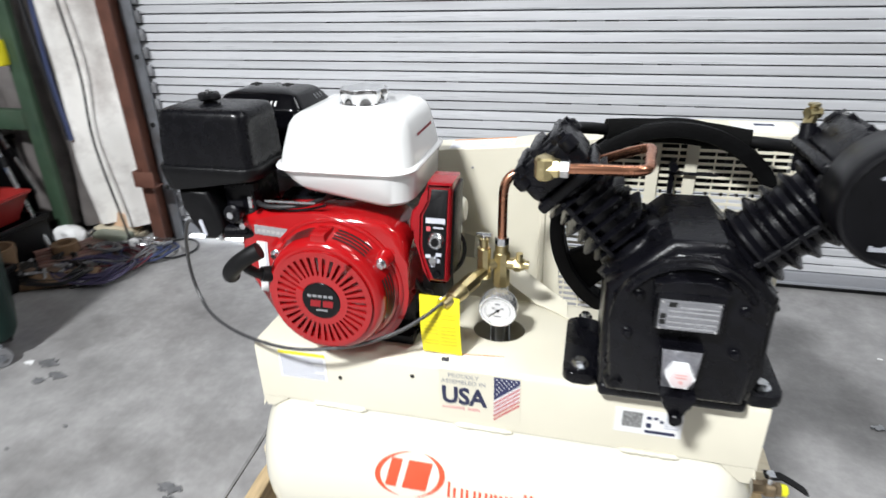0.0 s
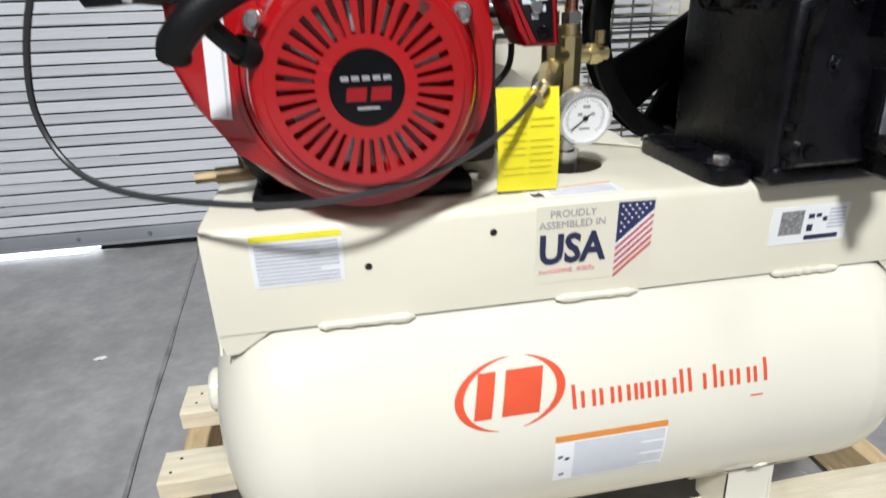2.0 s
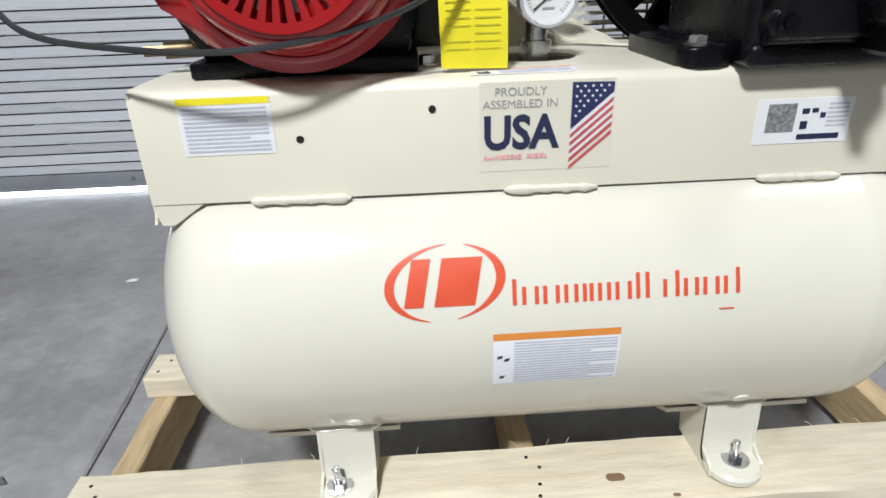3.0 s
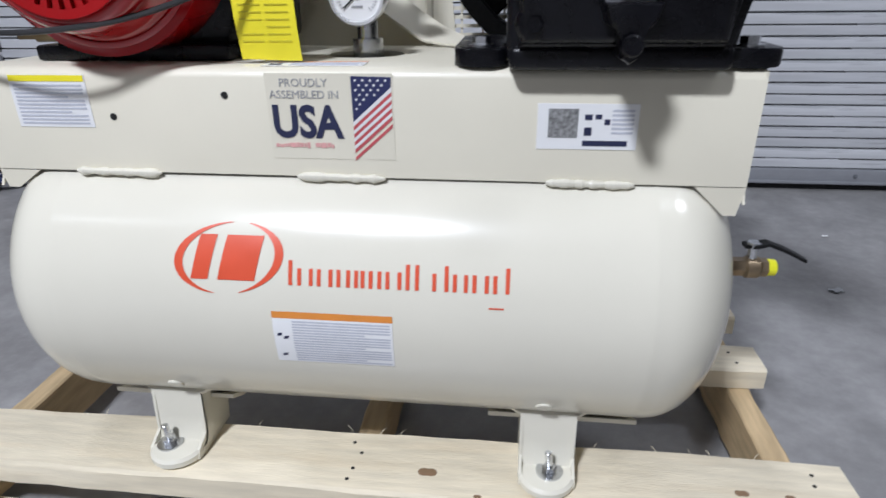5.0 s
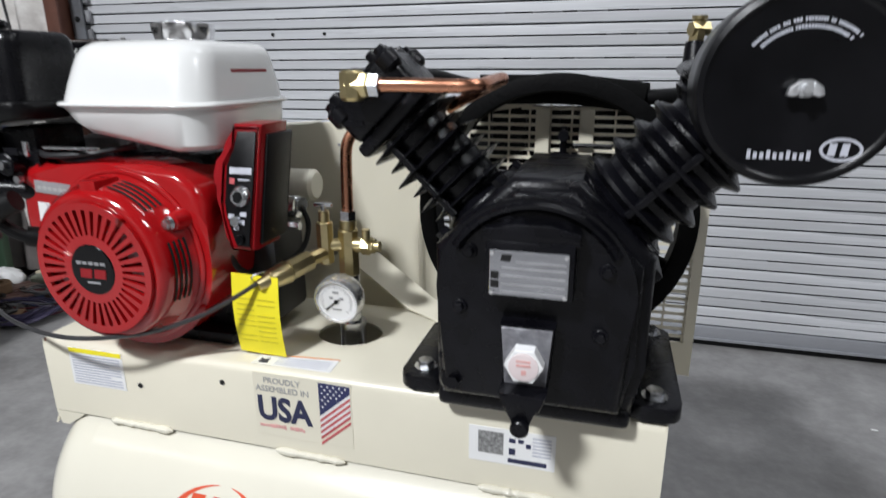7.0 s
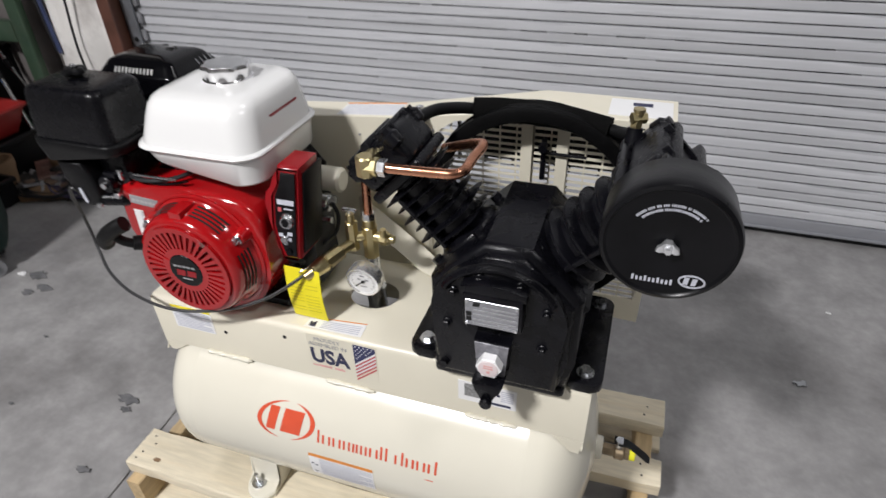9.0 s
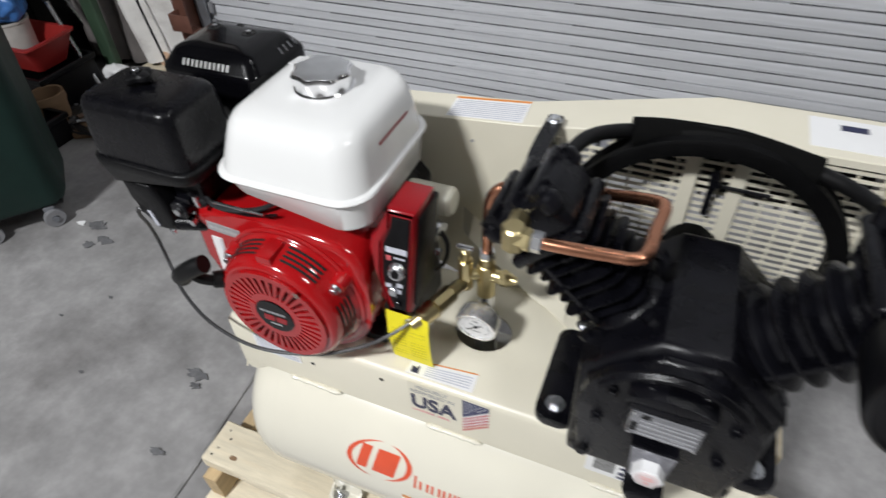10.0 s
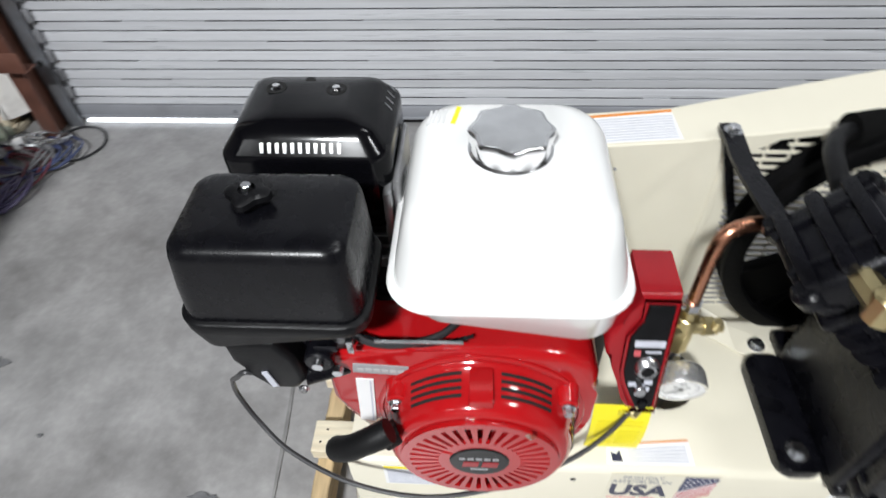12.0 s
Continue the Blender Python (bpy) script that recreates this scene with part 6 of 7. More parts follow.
# ---- belt guard ----
def belt_guard():
    g = thing("belt_guard", (0.1, 0.35, 0.6), "cream sheet steel belt guard with mesh window", "belt guard")
    Y = 0.316
    top = [(-0.36, 0.962), (-0.02, 0.990), (0.262, 1.030), (0.503, 1.030)]

    def ztop(x):
        for (xa, za), (xb, zb) in zip(top, top[1:]):
            if x <= xb:
                return za + (zb - za) * (x - xa) / (xb - xa)
        return top[-1][1]
    wx0, wx1, wz0, wz1 = 0.062, 0.488, 0.643, 1.019
    # front sheet with the window cut out
    bm = B()
    outer = [(-0.36, 0.72), (-0.10, 0.60), (0.503, 0.585), (0.503, 1.030), (0.262, 1.030), (-0.02, 0.990), (-0.36, 0.962)]
    win = [(wx0 + 0.03, wz0), (wx1, wz0), (wx1, 1.019), (0.262, 1.019), (0.105, 0.996), (0.075, 0.975), (wx0, 0.94)]
    rings = []
    for y in (Y, Y + 0.002):
        o = [bm.verts.new((x, y, z)) for x, z in outer]
        i = [bm.verts.new((x, y, z)) for x, z in win]
        es = [bm.edges.new((L[k], L[(k + 1) % len(L)])) for L in (o, i) for k in range(len(L))]
        bmesh.ops.triangle_fill(bm, use_beauty=True, edges=es)
        rings.append((o, i))
    for a, b in zip(rings[0], rings[1]):
        for k in range(len(a)):
            bm.faces.new((a[k], a[(k + 1) % len(a)], b[(k + 1) % len(b)], b[k]))
    part("front_sheet", bm, CREAM_MATT, g, "flat cream sheet", angle=30)
    # top flange folded back
    bm = B()
    loops = []
    for x, z in top:
        dy = 0.078 + 0.035 * max(0, min(1, (x + 0.02) / 0.28))
        loops.append([(x, Y + 0.0, z - 0.002), (x, Y + 0.002, z + 0.001), (x, Y + dy, z + 0.001), (x, Y + dy, z - 0.014), (x, Y + dy - 0.002, z - 0.014), (x, Y + dy - 0.002, z - 0.001)])
    loft(bm, loops)
    part("top_flange", bm, CREAM_MATT, g, angle=30)
    # folded stiffener beside the window
    bm = B()
    prism(bm, [(0.040, Y - 0.0005), (0.043, Y - 0.004), (0.050, Y - 0.004), (0.053, Y - 0.0005)], 0.61, 0.985, axis="z")
    part("stiffener", bm, CREAM_MATT, g)
    bm = B()
    box(bm, 0.501, 0.503, Y + 0.002, Y + 0.113, 0.585, 1.028)
    part("side_flange", bm, CREAM_MATT, g)
    # wire mesh: flat bars
    bm = B()
    yb = Y + 0.004
    z = wz0 - 0.006
    while z < wz1 + 0.001:
        box(bm, (wx0 - 0.006) if z < 0.97 else (0.075 + (z - 0.97) * 3.6), wx1 + 0.006, yb, yb + 0.002, z, z + 0.0052)
        z += 0.0128
    x = wx0
    while x < wx1 + 0.004:
        box(bm, x, x + 0.003, yb + 0.002, yb + 0.0035, wz0 - 0.006, min(wz1 + 0.004, ztop(x) - 0.004))
        x += 0.0325
    part("wire_mesh", bm, CREAM_MATT, g, "cream wire mesh")
    # two uprights and a clamp behind the mesh
    each("upright", CREAM_MATT, g, [lambda bm, x=x: box(bm, x, x + 0.022, Y - 0.003, Y + 0.0015, wz0 + 0.001, 1.010, 0.001, 1) for x in (0.236, 0.303)])
    bm = B()
    rod(bm, (0.281, Y - 0.01, 0.972), (0.281, Y - 0.03, 0.972), 0.008, seg=10)
    box(bm, 0.276, 0.286, Y - 0.012, Y - 0.006, 0.90, 0.985, 0.002)
    rod(bm, (0.286, Y - 0.01, 0.957), (0.36, Y - 0.012, 0.957), 0.003, seg=8)
    part("clamp", bm, BLACK_IRON, g, "black clamp with thin rod")
    # added black finned box that keeps the space behind the mesh dark
    bm = B()
    box(bm, 0.12, 0.49, Y + 0.045, Y + 0.095, 0.905, 1.010, 0.004)
    cooler = part("cooler", bm, DARK, g, "black finned box added behind the mesh")
    each("fin", BLACK_IRON, cooler, [lambda bm, k=k: box(bm, 0.10 + k * 0.028, 0.104 + k * 0.028, Y + 0.035, Y + 0.05, 0.90, 1.005) for k in range(14)])
    # labels on the flange
    bm = B()
    prism(bm, [(-0.150, Y + 0.006), (-0.017, Y + 0.006), (-0.020, Y + 0.074), (-0.153, Y + 0.070)], 0.0, 0.0006, axis="z")
    for v in bm.verts:
        v.co.z += ztop(v.co.x) + 0.0014
    lab = part("flange_label", bm, PAPER, g, "white label with orange edge")
    bm = B()
    prism(bm, [(-0.152, Y + 0.064), (-0.020, Y + 0.068), (-0.020, Y + 0.074), (-0.153, Y + 0.070)], 0.0, 0.0006, axis="z")
    for v in bm.verts:
        v.co.z += ztop(v.co.x) + 0.0018
    part("heading", bm, ORANGE, lab)
    bm = B()
    for i in range(9):
        prism(bm, [(-0.147, Y + 0.009 + i * 0.006), (-0.022, Y + 0.010 + i * 0.006), (-0.022, Y + 0.0128 + i * 0.006), (-0.147, Y + 0.0118 + i * 0.006)], 0.0, 0.0004, axis="z")
    for v in bm.verts:
        v.co.z += ztop(v.co.x) + 0.0018
    part("print", bm, PALE_INK, lab)
    bm = B()
    box(bm, 0.385, 0.495, Y + 0.02, Y + 0.10, 1.0312, 1.0318)
    lab = part("flange_label", bm, PAPER, g, "white label with dark block")
    bm = B()
    box(bm, 0.425, 0.46, Y + 0.07, Y + 0.085, 1.0318, 1.0322)
    part("dark_bar", bm, INK, lab)
    # strut from the sheet down to the platform
    bm = B()
    edges = (((-0.118, 0.313, 0.797), (-0.118, 0.308, 0.745)), ((-0.09, 0.290, 0.802), (-0.09, 0.268, 0.765)), ((-0.055, 0.276, 0.793), (-0.06, 0.250, 0.757)), ((0.0, 0.273, 0.753), (0.0, 0.242, 0.717)), ((0.045, 0.269, 0.722), (0.045, 0.234, 0.688)), ((0.075, 0.261, 0.704), (0.080, 0.220, 0.6835)), ((0.108, 0.247, 0.690), (0.112, 0.200, 0.6835)))
    loft(bm, [[Vector(u), Vector(v), Vector(v) + Vector((0.001, -0.001, 0.003)), Vector(u) + Vector((0.001, -0.001, 0.003))] for u, v in edges])
    tab = [(0.098, 0.208), (0.120, 0.191), (0.138, 0.183), (0.158, 0.186), (0.166, 0.200), (0.163, 0.212), (0.140, 0.230), (0.100, 0.249)]
    prism(bm, tab, 0.6828, 0.6862, axis="z")
    strut = part("strut", bm, CREAM_MATT, g, "cream flat strut bolted to the platform")
    bm = B()
    hexbolt(bm, (0.147, 0.206, 0.6862), (0, 0, 1), 0.009, 0.007)
    part("strut_bolt", bm, ZINC, strut)
    each("rivet", GREY_INK, g, [lambda bm, x=x, z=z: rod(bm, (x, Y, z), (x, Y - 0.0015, z), 0.0025, seg=10) for x, z in ((-0.10, 0.945), (0.06, 0.972))])
    return g


def air_hose():
    h = thing("air_hose", (0.28, 0.27, 1.0), "black hose with foam sleeve across the pump heads", "hose")
    bm = B()
    tube(bm, [(0.088, 0.13, 1.05), (0.092, 0.17, 1.060), (0.105, 0.215, 1.058), (0.135, 0.258, 1.048), (0.18, 0.284, 1.039), (0.28, 0.287, 1.039), (0.37, 0.280, 1.031), (0.42, 0.252, 1.033), (0.45, 0.21, 1.040), (0.46, 0.16, 1.05)], 0.0105, seg=12)
    part("tube", bm, RUBBER, h)
    bm = B()
    q = smooth_path([(0.155, 0.276, 1.040), (0.21, 0.287, 1.040), (0.30, 0.287, 1.039), (0.395, 0.272, 1.029)], 8)
    tube(bm, q, 0.0215, seg=18, raw=True)
    part("foam_sleeve", bm, FOAM, h, "black foam sleeve")


# ---- clutter beside the shutter ----
def clutter():
    # green steel rack: upright and beam
    r = thing("storage_rack", (-2.66, 1.5, 0), "green painted steel storage rack beside the shutter", "rack")
    bm = B()
    loft(bm, [flat_z(rounded(-2.668 + k, -2.585 + k, 1.56, 1.60, 0.006, 3), z) for k, z in ((0, 0.008), (0.045, 1.4), (0.09, 3.0))])
    part("upright", bm, GREEN_STEEL, r)
    bm = B()
    box(bm, -4.4, -2.645, 1.555, 1.605, 0.62, 0.72, 0.003)
    part("beam", bm, GREEN_STEEL, r)
    bm = B()
    box(bm, -4.4, -2.61, 1.555, 1.605, 1.75, 1.85, 0.003)
    part("beam", bm, GREEN_STEEL, r)
    bm = B()
    box(bm, -2.70, -2.55, 1.52, 1.64, 0, 0.008)
    part("foot_plate", bm, GREEN_STEEL, r)
    # wheeled dark green bin
    b = thing("wheeled_bin", (-2.35, 0.45, 0), "dark green plastic wheeled bin", "bin")
    turn = Matrix.Translation((-2.195, 0.493, 0)) @ Matrix.Rotation(radians(50), 4, "Z")
    def bin_ring(k, d, z, r):
        return [turn @ Vector((x, y, z)) for x, y in rounded(-k, k, -d, d, r, 6)]
    bm = B()
    loft(bm, [bin_ring(*a) for a in ((0.27, 0.16, 0.10, 0.06), (0.285, 0.17, 0.13, 0.07), (0.325, 0.20, 0.70, 0.07), (0.33, 0.205, 0.74, 0.07), (0.35, 0.225, 0.745, 0.08), (0.35, 0.225, 0.79, 0.08), (0.325, 0.20, 0.79, 0.07), (0.31, 0.185, 0.70, 0.07), (0.265, 0.16, 0.15, 0.06))])
    part("body", bm, BIN_GREEN, b, angle=50)
    bm = B()
    box(bm, -0.26, 0.26, -0.15, 0.15, 0.085, 0.105, 0.008, m=turn)
    part("dolly", bm, BLACK_PLASTIC, b)
    bm = B()
    box(bm, 0.05, 0.16, -0.210, -0.190, 0.64, 0.67, m=turn)
    part("sticker", bm, PAPER, b, "small white sticker")
    for dx, dy in ((0.20, -0.14), (-0.02, -0.14), (0.20, 0.12), (-0.20, 0.12)):
        bm = B()
        c = turn @ Vector((dx, dy, 0.038))
        e = turn @ Vector((dx + 0.3, dy - 1.0, 0.038))
        lathe(bm, c, e, [(0.014, 0), (0.036, 0.0), (0.038, 0.006), (0.038, 0.022), (0.036, 0.028), (0.014, 0.028)], 24)
        wh = part("caster", bm, WHITE_CABLE, b, "pale caster wheel")
        bm = B()
        box(bm, dx - 0.02, dx + 0.02, dy - 0.014, dy + 0.014, 0.065, 0.09, 0.004, m=turn)
        rod(bm, c, c + (e - c).normalized() * 0.034, 0.012, seg=10)
        part("fork", bm, STEEL_GREY, wh)
    # stacked black crates with a red tray, a pale bucket and a blue bag
    def crate(x0, x1, y0, y1, z0, z1, lab):
        c = thing("storage_crate", ((x0 + x1) / 2, (y0 + y1) / 2, z0), lab, "crate", "stacked crates")
        bm = B()
        w = 0.008
        for b_ in ((x0, x1, y0, y0 + w), (x0, x1, y1 - w, y1), (x0, x0 + w, y0, y1), (x1 - w, x1, y0, y1)):
            box(bm, *b_, z0, z1, 0.002, 1)
        box(bm, x0, x1, y0, y1, z0, z0 + w)
        part("body", bm, BLACK_PLASTIC, c)
        bm = B()
        for b_ in ((x0 - 0.012, x1 + 0.012, y0 - 0.012, y0 + w), (x0 - 0.012, x1 + 0.012, y1 - w, y1 + 0.012), (x0 - 0.012, x0 + w, y0, y1), (x1 - w, x1 + 0.012, y0, y1)):
            box(bm, *b_, z1 - 0.025, z1 + 0.002, 0.004, 1)
        part("rim", bm, BLACK_PLASTIC, c)
        return c
    crate(-3.06, -2.62, 1.16, 1.48, 0.0, 0.2, "scuffed black plastic crate on the floor")
    crate(-3.6, -3.12, 0.9, 1.35, 0.0, 0.42, "large black plastic crate on the floor")
    crate(-3.4, -2.95, 1.50, 1.74, 0.0, 0.55, "tall black plastic crate by the wall")
    bm = B()
    loops = [flat_z(rounded(-2.98 + k, -2.62 - k, 1.17 + k, 1.44 - k, 0.03, 4), z) for k, z in ((0.05, 0.204), (0.0, 0.33), (-0.012, 0.335), (-0.012, 0.345), (0.008, 0.345), (0.055, 0.215))]
    loft(bm, loops)
    solid("red_tray", bm, RED_PLASTIC, "red plastic tray on a black crate", "tray")
    bm = B()
    lathe(bm, (-2.86, 1.31, 0.216), (-2.86, 1.31, 2), [(0, 0), (0.07, 0), (0.085, 0.18), (0.09, 0.185), (0.09, 0.195), (0.082, 0.195), (0.068, 0.01), (0, 0.01)], 28)
    # white greyed down to carry the shade the bucket stands in
    solid("white_bucket", bm, mat("dirty_white_plastic", (0.48, 0.46, 0.43), 0.5, var=0.15, scale=12), "small white plastic bucket in the red tray", "bucket")
    bm = B()
    lathe(bm, (-2.56, 1.12, 0.0), (-2.56, 1.12, 2), [(0, 0), (0.06, 0), (0.075, 0.13), (0.08, 0.132), (0.08, 0.17), (0.068, 0.17), (0.055, 0.012), (0, 0.012)], 28)
    solid("brown_pot", bm, CARD, "round brown tub on the floor beside the bin", "tub")
    bm = B()
    bmesh.ops.create_icosphere(bm, subdivisions=4, radius=1.0, matrix=Matrix.Translation((-2.86, 1.31, 0.50)) @ Matrix.Diagonal((0.13, 0.11, 0.10, 1)))
    for v in bm.verts:
        v.co += v.normal * (0.045 * noise.noise(v.co * 9) + 0.02 * noise.noise(v.co * 26))
    solid("plastic_bag", bm, mat("blue_bag", (0.05, 0.16, 0.42), 0.35, var=0.2, scale=10), "crumpled blue plastic bag on the white bucket", "bag", angle=60)
    # tripod with pale legs
    t = thing("tripod", (-2.72, 1.45, 0), "old metal tripod with pale legs", "tripod")
    apex = Vector((-2.92, 1.50, 1.0))
    for ex, ey in ((-2.60, 1.43), (-3.16, 1.46), (-2.86, 1.745)):
        bm = B()
        c = Vector((ex, ey, 0.0))
        tube(bm, [apex, c], 0.012, seg=8, raw=True)
        leg = part("leg", bm, ZINC, t)
        bm = B()
        rod(bm, apex.lerp(c, 0.5), apex.lerp(c, 0.55), 0.018, seg=10)
        part("collar", bm, BLACK_PLASTIC, leg)
    bm = B()
    rod(bm, apex - Vector((0, 0, 0.03)), apex + Vector((0, 0, 0.1)), 0.035, seg=16, cham=0.004)
    part("head", bm, BLACK_PLASTIC, t)
    # yellow lamp, hanging hoses at the wall
    bm = B()
    box(bm, -2.68, -2.61, 1.50, 1.559, 0.939, 1.057, 0.01)
    solid("yellow_lockbox", bm, YELLOW, "small yellow box fixed to the rack upright", "box")
    rnd = random.Random(21)
    for k, (x, m_, lab, cat) in enumerate(((-2.46, BLUE, "blue hose hanging on the wall", "hose"), (-2.50, BLACK_CABLE, "black cable hanging on the wall", "cable"), (-2.66, WHITE_CABLE, "grey cable hanging on the wall", "cable"), (-2.27, BLACK_CABLE, "thin dark cable hanging over white insulation", "cable"))):
        bm = B()
        pts = [(x + rnd.uniform(-0.02, 0.02) + 0.06 * (i == 0), DOOR_Y - (0.13 if k < 3 else 0.185) + rnd.uniform(-0.02, 0.0), 2.6 - i * 0.34) for i in range(7)] + ([(x + 0.05, DOOR_Y - 0.2, 0.10), (x + 0.12, DOOR_Y - 0.27, 0.02)] if k == 3 else [])
        tube(bm, pts, 0.011 if k < 3 else 0.006, seg=8, steps=5)
        solid("hanging_hose" if cat == "hose" else "hanging_cable", bm, m_, lab, cat)
    # scrap boards and heap of cables on the floor
    bm = B()
    box(bm, -2.54, -2.24, 1.64, 1.74, 0.0, 0.03, 0.003)
    box(bm, -2.52, -2.27, 1.655, 1.735, 0.031, 0.055, 0.003)
    solid("scrap_board", bm, PINE, "pale scrap boards stacked on the floor", "board")
    bm = B()
    box(bm, -0.16, 0.16, -0.06, 0.06, 0.0, 0.03, 0.006, m=pose(-2.27, 1.16, 0.002, 0, 0, 28))
    solid("scrap_board", bm, CARD, "rusty brown plank on the floor", "board")
    bm = B()
    box(bm, -2.17, -2.13, 1.50, 1.545, 0.0, 0.075, 0.014)
    solid("white_cup", bm, PAPER, "small white plastic cup by the column", "cup")
    for k, (m_, lab, n, rr, cx, cy) in enumerate(((PURPLE, "heap of purple extension cable on the floor", 12, 0.006, -2.18, 1.26), (BLUE, "loops of blue cable on the floor", 6, 0.005, -2.10, 1.46), (RED_CABLE, "loops of red cable on the floor", 4, 0.005, -2.20, 1.40), (WHITE_CABLE, "loops of pale grey cable on the floor", 5, 0.005, -2.16, 1.44), (BLACK_CABLE, "tangle of black cable on the floor", 8, 0.006, -2.33, 1.20))):
        bm = B()
        pts = []
        for i in range(n * 9):
            a = i / 9 * 2 * math.pi
            w = 0.13 + 0.07 * noise.noise((k * 7.1, i * 0.09, 0))
            pts.append((cx + 1.25 * w * math.cos(a) + 0.10 * noise.noise((i * 0.05, k * 3.3, 1)), cy + 0.85 * w * math.sin(a) + 0.08 * noise.noise((i * 0.06, k * 5.3, 2)), rr + 0.045 * (0.5 + 0.5 * noise.noise((i * 0.21, k, 5))) + 0.02 * (i % 9 == 0)))
        tube(bm, pts, rr, seg=6, steps=3)
        solid("extension_cable", bm, m_, lab, "cable")
    bm = B()
    tube(bm, [(-2.08, 1.62, 0.008), (-1.99, 1.70, 0.007), (-1.89, 1.68, 0.007), (-1.84, 1.58, 0.007), (-1.90, 1.48, 0.007), (-2.02, 1.46, 0.02)], 0.005, seg=6)
    solid("floor_cable", bm, BLACK_CABLE, "dark cable loop lying on the concrete", "cable")
    crate(-2.58, -2.40, 0.93, 1.06, 0.0, 0.13, "small black plastic crate beside the bin")
    # slatted red-brown panel, tape roll, bag, box and strip of card round the heap
    sp = thing("slatted_panel", (-2.43, 1.40, 0.0), "red-brown slatted wooden panel lying on the floor", "panel")
    m = pose(-2.43, 1.40, 0.03, 0, 0, 52)
    each("slat", mat("red_brown_wood", (0.16, 0.075, 0.06), 0.6, var=0.3, scale=12, stain=(0.3, 0.26, 0.23), stain_scale=9, stain_amount=0.6), sp, [lambda bm, k=k: box(bm, -0.16, 0.16, -0.125 + 0.042 * k, -0.09 + 0.042 * k, 0.0, 0.012, 0.002, 1, m=m) for k in range(6)])
    each("batten", CARD, sp, [lambda bm, x=x: box(bm, x, x + 0.03, -0.125, 0.125, -0.03, -0.001, 0.002, 1, m=m) for x in (-0.14, 0.11)])
    bm = B()
    lathe(bm, (-2.44, 1.38, 0.043), (-2.44, 1.38, 1), [(0.035, 0.0), (0.06, 0.0), (0.063, 0.004), (0.063, 0.046), (0.06, 0.05), (0.035, 0.05), (0.035, 0.0)], 32)
    solid("tape_roll", bm, CARD, "brown tape roll on the slatted panel", "tape")
    bm = B()
    bmesh.ops.create_icosphere(bm, subdivisions=4, radius=1.0, matrix=Matrix.Translation((-2.56, 1.54, 0.05)) @ Matrix.Diagonal((0.10, 0.05, 0.05, 1)))
    for v in bm.verts:
        v.co += v.normal * (0.035 * noise.noise(v.co * 14) + 0.015 * noise.noise(v.co * 40))
    solid("white_bag", bm, PAPER, "crumpled white plastic bag on the floor", "bag", angle=60)
    bm = B()
    loft(bm, [flat_z(rounded(-2.44 + k, -2.22 - k, 1.545 + k, 1.625 - k, 0.02, 4), z) for k, z in ((0.004, 0.0), (0.0, 0.004), (0.0, 0.06), (0.006, 0.068), (0.02, 0.07))])
    solid("storage_box", bm, mat("pale_green_plastic", (0.34, 0.38, 0.30), 0.35, var=0.1, scale=10), "pale green plastic box on the floor", "box")
    bm = B()
    loft(bm, [[(x, 1.70 + 0.02 * math.sin(9 * x), 0.058), (x, 1.72 + 0.02 * math.sin(9 * x), 0.056), (x, 1.735 + 0.02 * math.sin(9 * x), 0.11 + 0.02 * math.sin(23 * x)), (x, 1.715 + 0.02 * math.sin(9 * x), 0.115 + 0.02 * math.sin(23 * x))] for x in (-2.56 + 0.02 * i for i in range(17))])
    solid("card_strip", bm, mat("peach_card", (0.62, 0.42, 0.28), 0.7, var=0.15, scale=12), "curled peach coloured card strip on the boards", "card")
    for k, (cx, cy) in enumerate(((-2.14, 1.55), (-2.26, 1.46), (-2.06, 1.58))):
        bm = B()
        pts = []
        for i in range(70):
            a = i / 8 * 2 * math.pi
            w = 0.055 + 0.04 * noise.noise((k * 3.1, i * 0.13, 7))
            pts.append((cx + 1.3 * w * math.cos(a) + 0.04 * noise.noise((i * 0.1, k, 3)), cy + 0.7 * w * math.sin(a), 0.008 + 0.07 * (0.5 + 0.5 * noise.noise((i * 0.3, k * 2.0, 9)))))
        tube(bm, pts, 0.0045, seg=6, steps=2)
        solid("steel_cable", bm, ZINC if k != 1 else WHITE_CABLE, "tangled bright steel cable on the floor", "cable")
    rn = random.Random(77)
    scrap = []
    for mt in (mat("dark_scrap", (0.03, 0.028, 0.027), 0.6, var=0.4, scale=20), mat("brown_scrap", (0.13, 0.085, 0.06), 0.7, var=0.4, scale=20), mat("grey_scrap", (0.25, 0.25, 0.26), 0.5, 0.4, var=0.4, scale=20)):
        bm = B()
        for _ in range(26 if mt.name != "dark_scrap" else 60):
            x, y = rn.uniform(-2.66, -2.12), rn.uniform(1.12, 1.62)
            w, d, h = rn.uniform(0.01, 0.06), rn.uniform(0.005, 0.02), rn.uniform(0.004, 0.02)
            box(bm, -w, w, -d, d, 0.0, h, m=pose(x, y, 0.004 + rn.uniform(0, 0.05) * max(0, 1 - abs(x + 2.4) * 4), rn.uniform(-25, 25), rn.uniform(-25, 25), rn.uniform(0, 180)))
        scrap.append(solid("scrap_heap", bm, mt, "jumble of small " + mt.name.split("_")[0] + " scrap pieces under the cables", "scrap", "stuff"))
    # dark tarpaulin behind the rack
    bm = B()
    bmesh.ops.create_grid(bm, x_segments=50, y_segments=40, size=1.0, matrix=Matrix.Translation((-2.97, DOOR_Y - 0.07, 1.75)) @ pose(0, 0, 0, 90, 0, 0) @ Matrix.Diagonal((0.55, 1.70, 1, 1)))
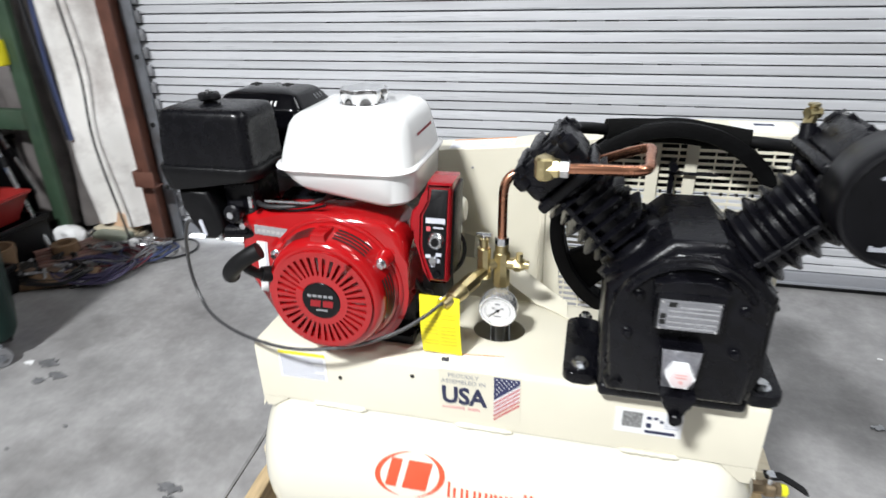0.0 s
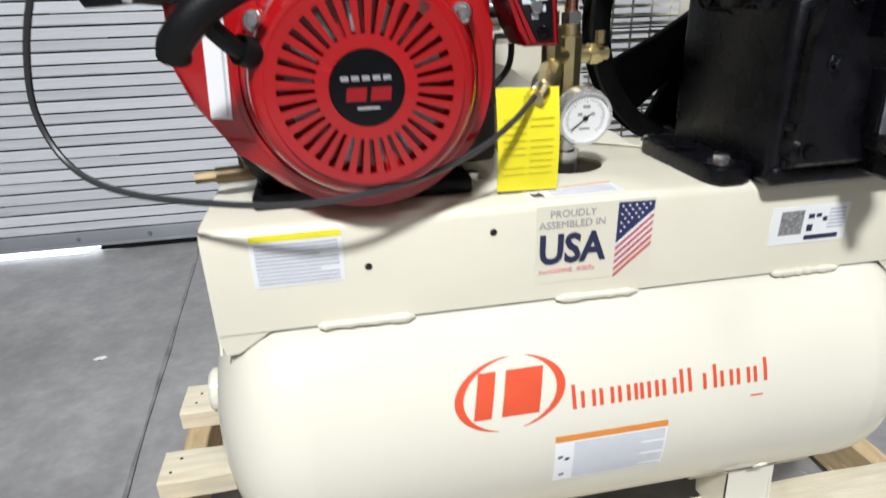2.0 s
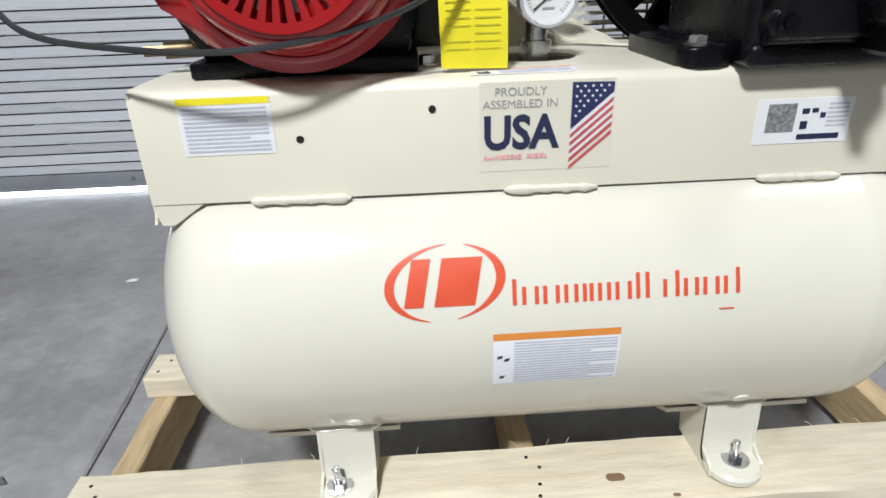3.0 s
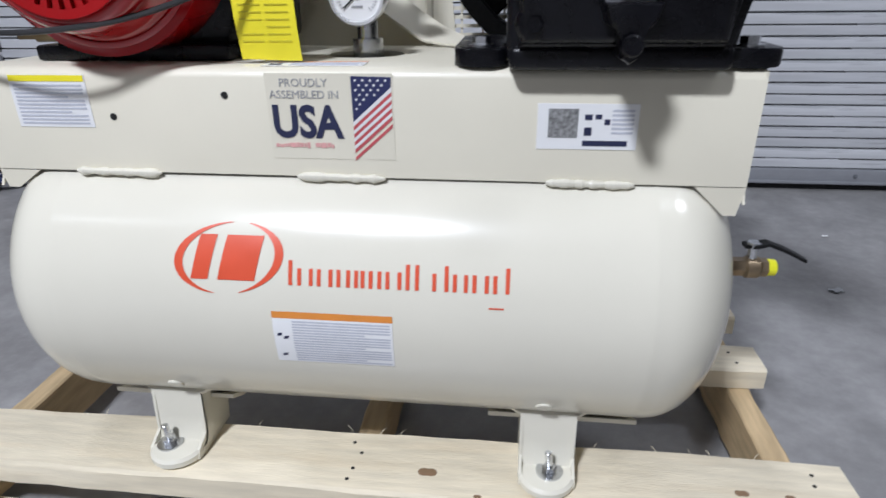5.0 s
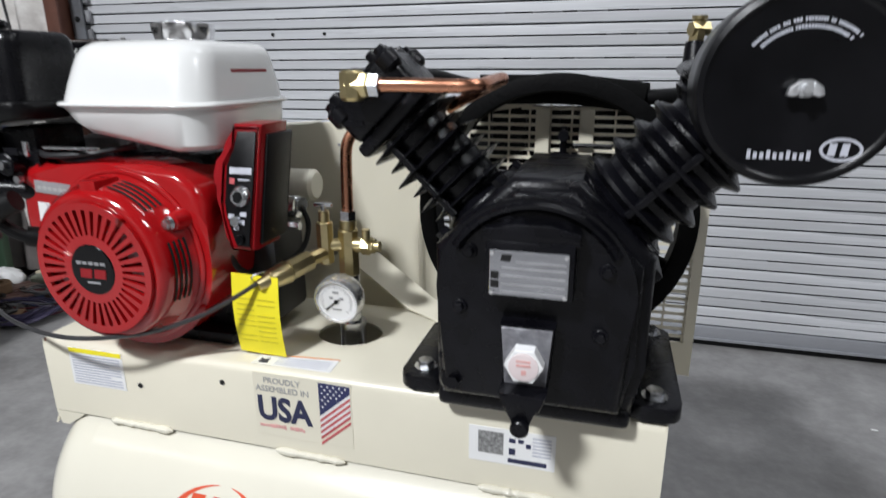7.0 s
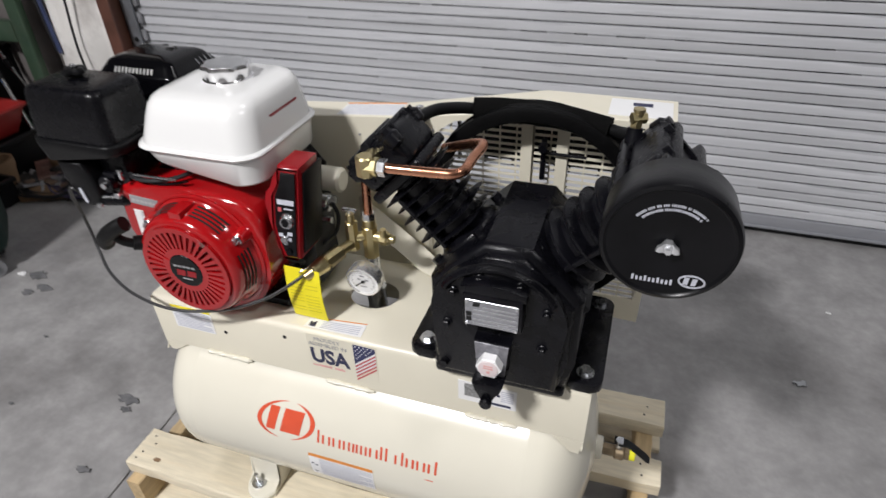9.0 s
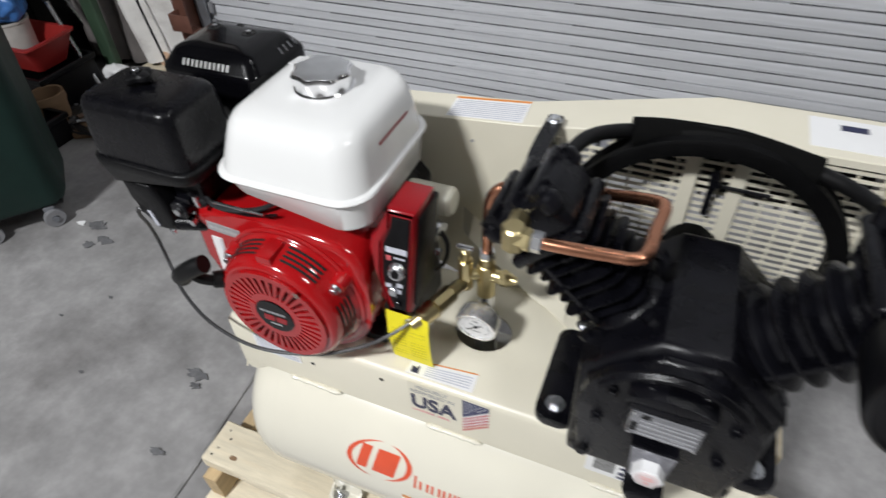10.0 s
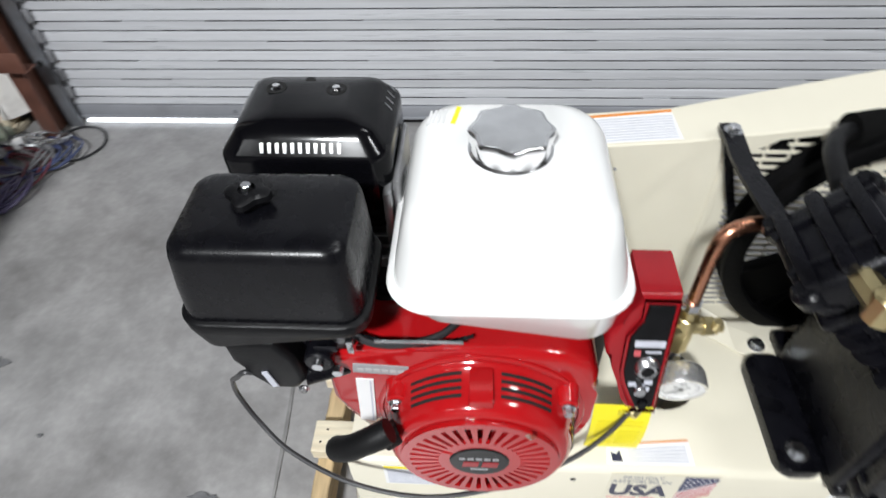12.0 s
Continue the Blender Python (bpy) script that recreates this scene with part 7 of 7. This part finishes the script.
    for v in bm.verts:
        v.co.y += 0.022 * math.sin(v.co.x * 40 + 2 * noise.noise(v.co * 1.4)) + 0.03 * noise.noise(v.co * 3.1)
    bmesh.ops.solidify(bm, geom=bm.faces[:], thickness=0.004)
    solid("trim_tarpaulin", bm, mat("brown_grey_tarpaulin", (0.15, 0.135, 0.13), 0.7, var=0.25, scale=6, stain=(0.3, 0.28, 0.27), stain_scale=4, stain_amount=0.5), "dirty brown-grey tarpaulin hanging on the wall", "tarpaulin", "structure", angle=60)
    # rusty bracket on the column
    bm = B()
    box(bm, -2.072, -1.955, 1.545, 1.551, 0.355, 0.435, 0.001)
    box(bm, -2.072, -1.955, 1.5515, 1.608, 0.355, 0.361, 0.001)
    box(bm, -2.072, -2.066, 1.5515, 1.608, 0.3615, 0.435, 0.001)
    solid("trim_bracket", bm, RUST, "rusty folded steel bracket on the column", "bracket", "structure")
    # litter on the floor
    def flake(name, x, y, s, m_, lab, cat, seed):
        rn = random.Random(seed)
        bm = B()
        n = 18
        w = rn.uniform(0, 3)
        prism(bm, [(x + s * rn.uniform(0.35, 1) * math.cos(2 * math.pi * i / n + w), y + 0.55 * s * rn.uniform(0.35, 1) * math.sin(2 * math.pi * i / n + w)) for i in range(n)], 0.0005, 0.0036, axis="z")
        solid(name, bm, m_, lab, cat)
    FLAKE = mat("dark_floor_patch", (0.13, 0.13, 0.135), 0.7, var=0.3, scale=40)
    for i, (x, y, s) in enumerate(((-1.79, 0.60, 0.055), (-1.70, 0.54, 0.05), (-1.74, 0.50, 0.04), (-0.952, 0.175, 0.05), (-0.93, 0.14, 0.025), (-0.89, -0.07, 0.03), (-1.45, 0.324, 0.012), (-1.55, 0.2, 0.01), (-1.30, 0.05, 0.012))):
        flake("floor_chip", x, y, s, FLAKE, "dark chipped patch on the concrete floor", "chip", 40 + i)
    flake("paper_scrap", -1.865, 0.587, 0.03, PAPER, "small white paper scrap on the floor", "paper", 61)
    flake("paper_scrap", -1.0, 0.93, 0.022, PAPER, "small pale scrap on the floor", "paper", 62)
    flake("foil_scrap", 1.06, 0.86, 0.03, SATIN, "crumpled grey foil scrap on the floor", "scrap", 63)
    flake("foil_scrap", 1.20, 1.25, 0.012, PAPER, "tiny white scrap on the floor", "scrap", 64)


build_setting()
pallet()
receiver = air_receiver()
receiver_labels(receiver)
engine()
pump()
pipework()
throttle_cable()
hang_tag()
belt_guard()
air_hose()
clutter()
build_shutter()
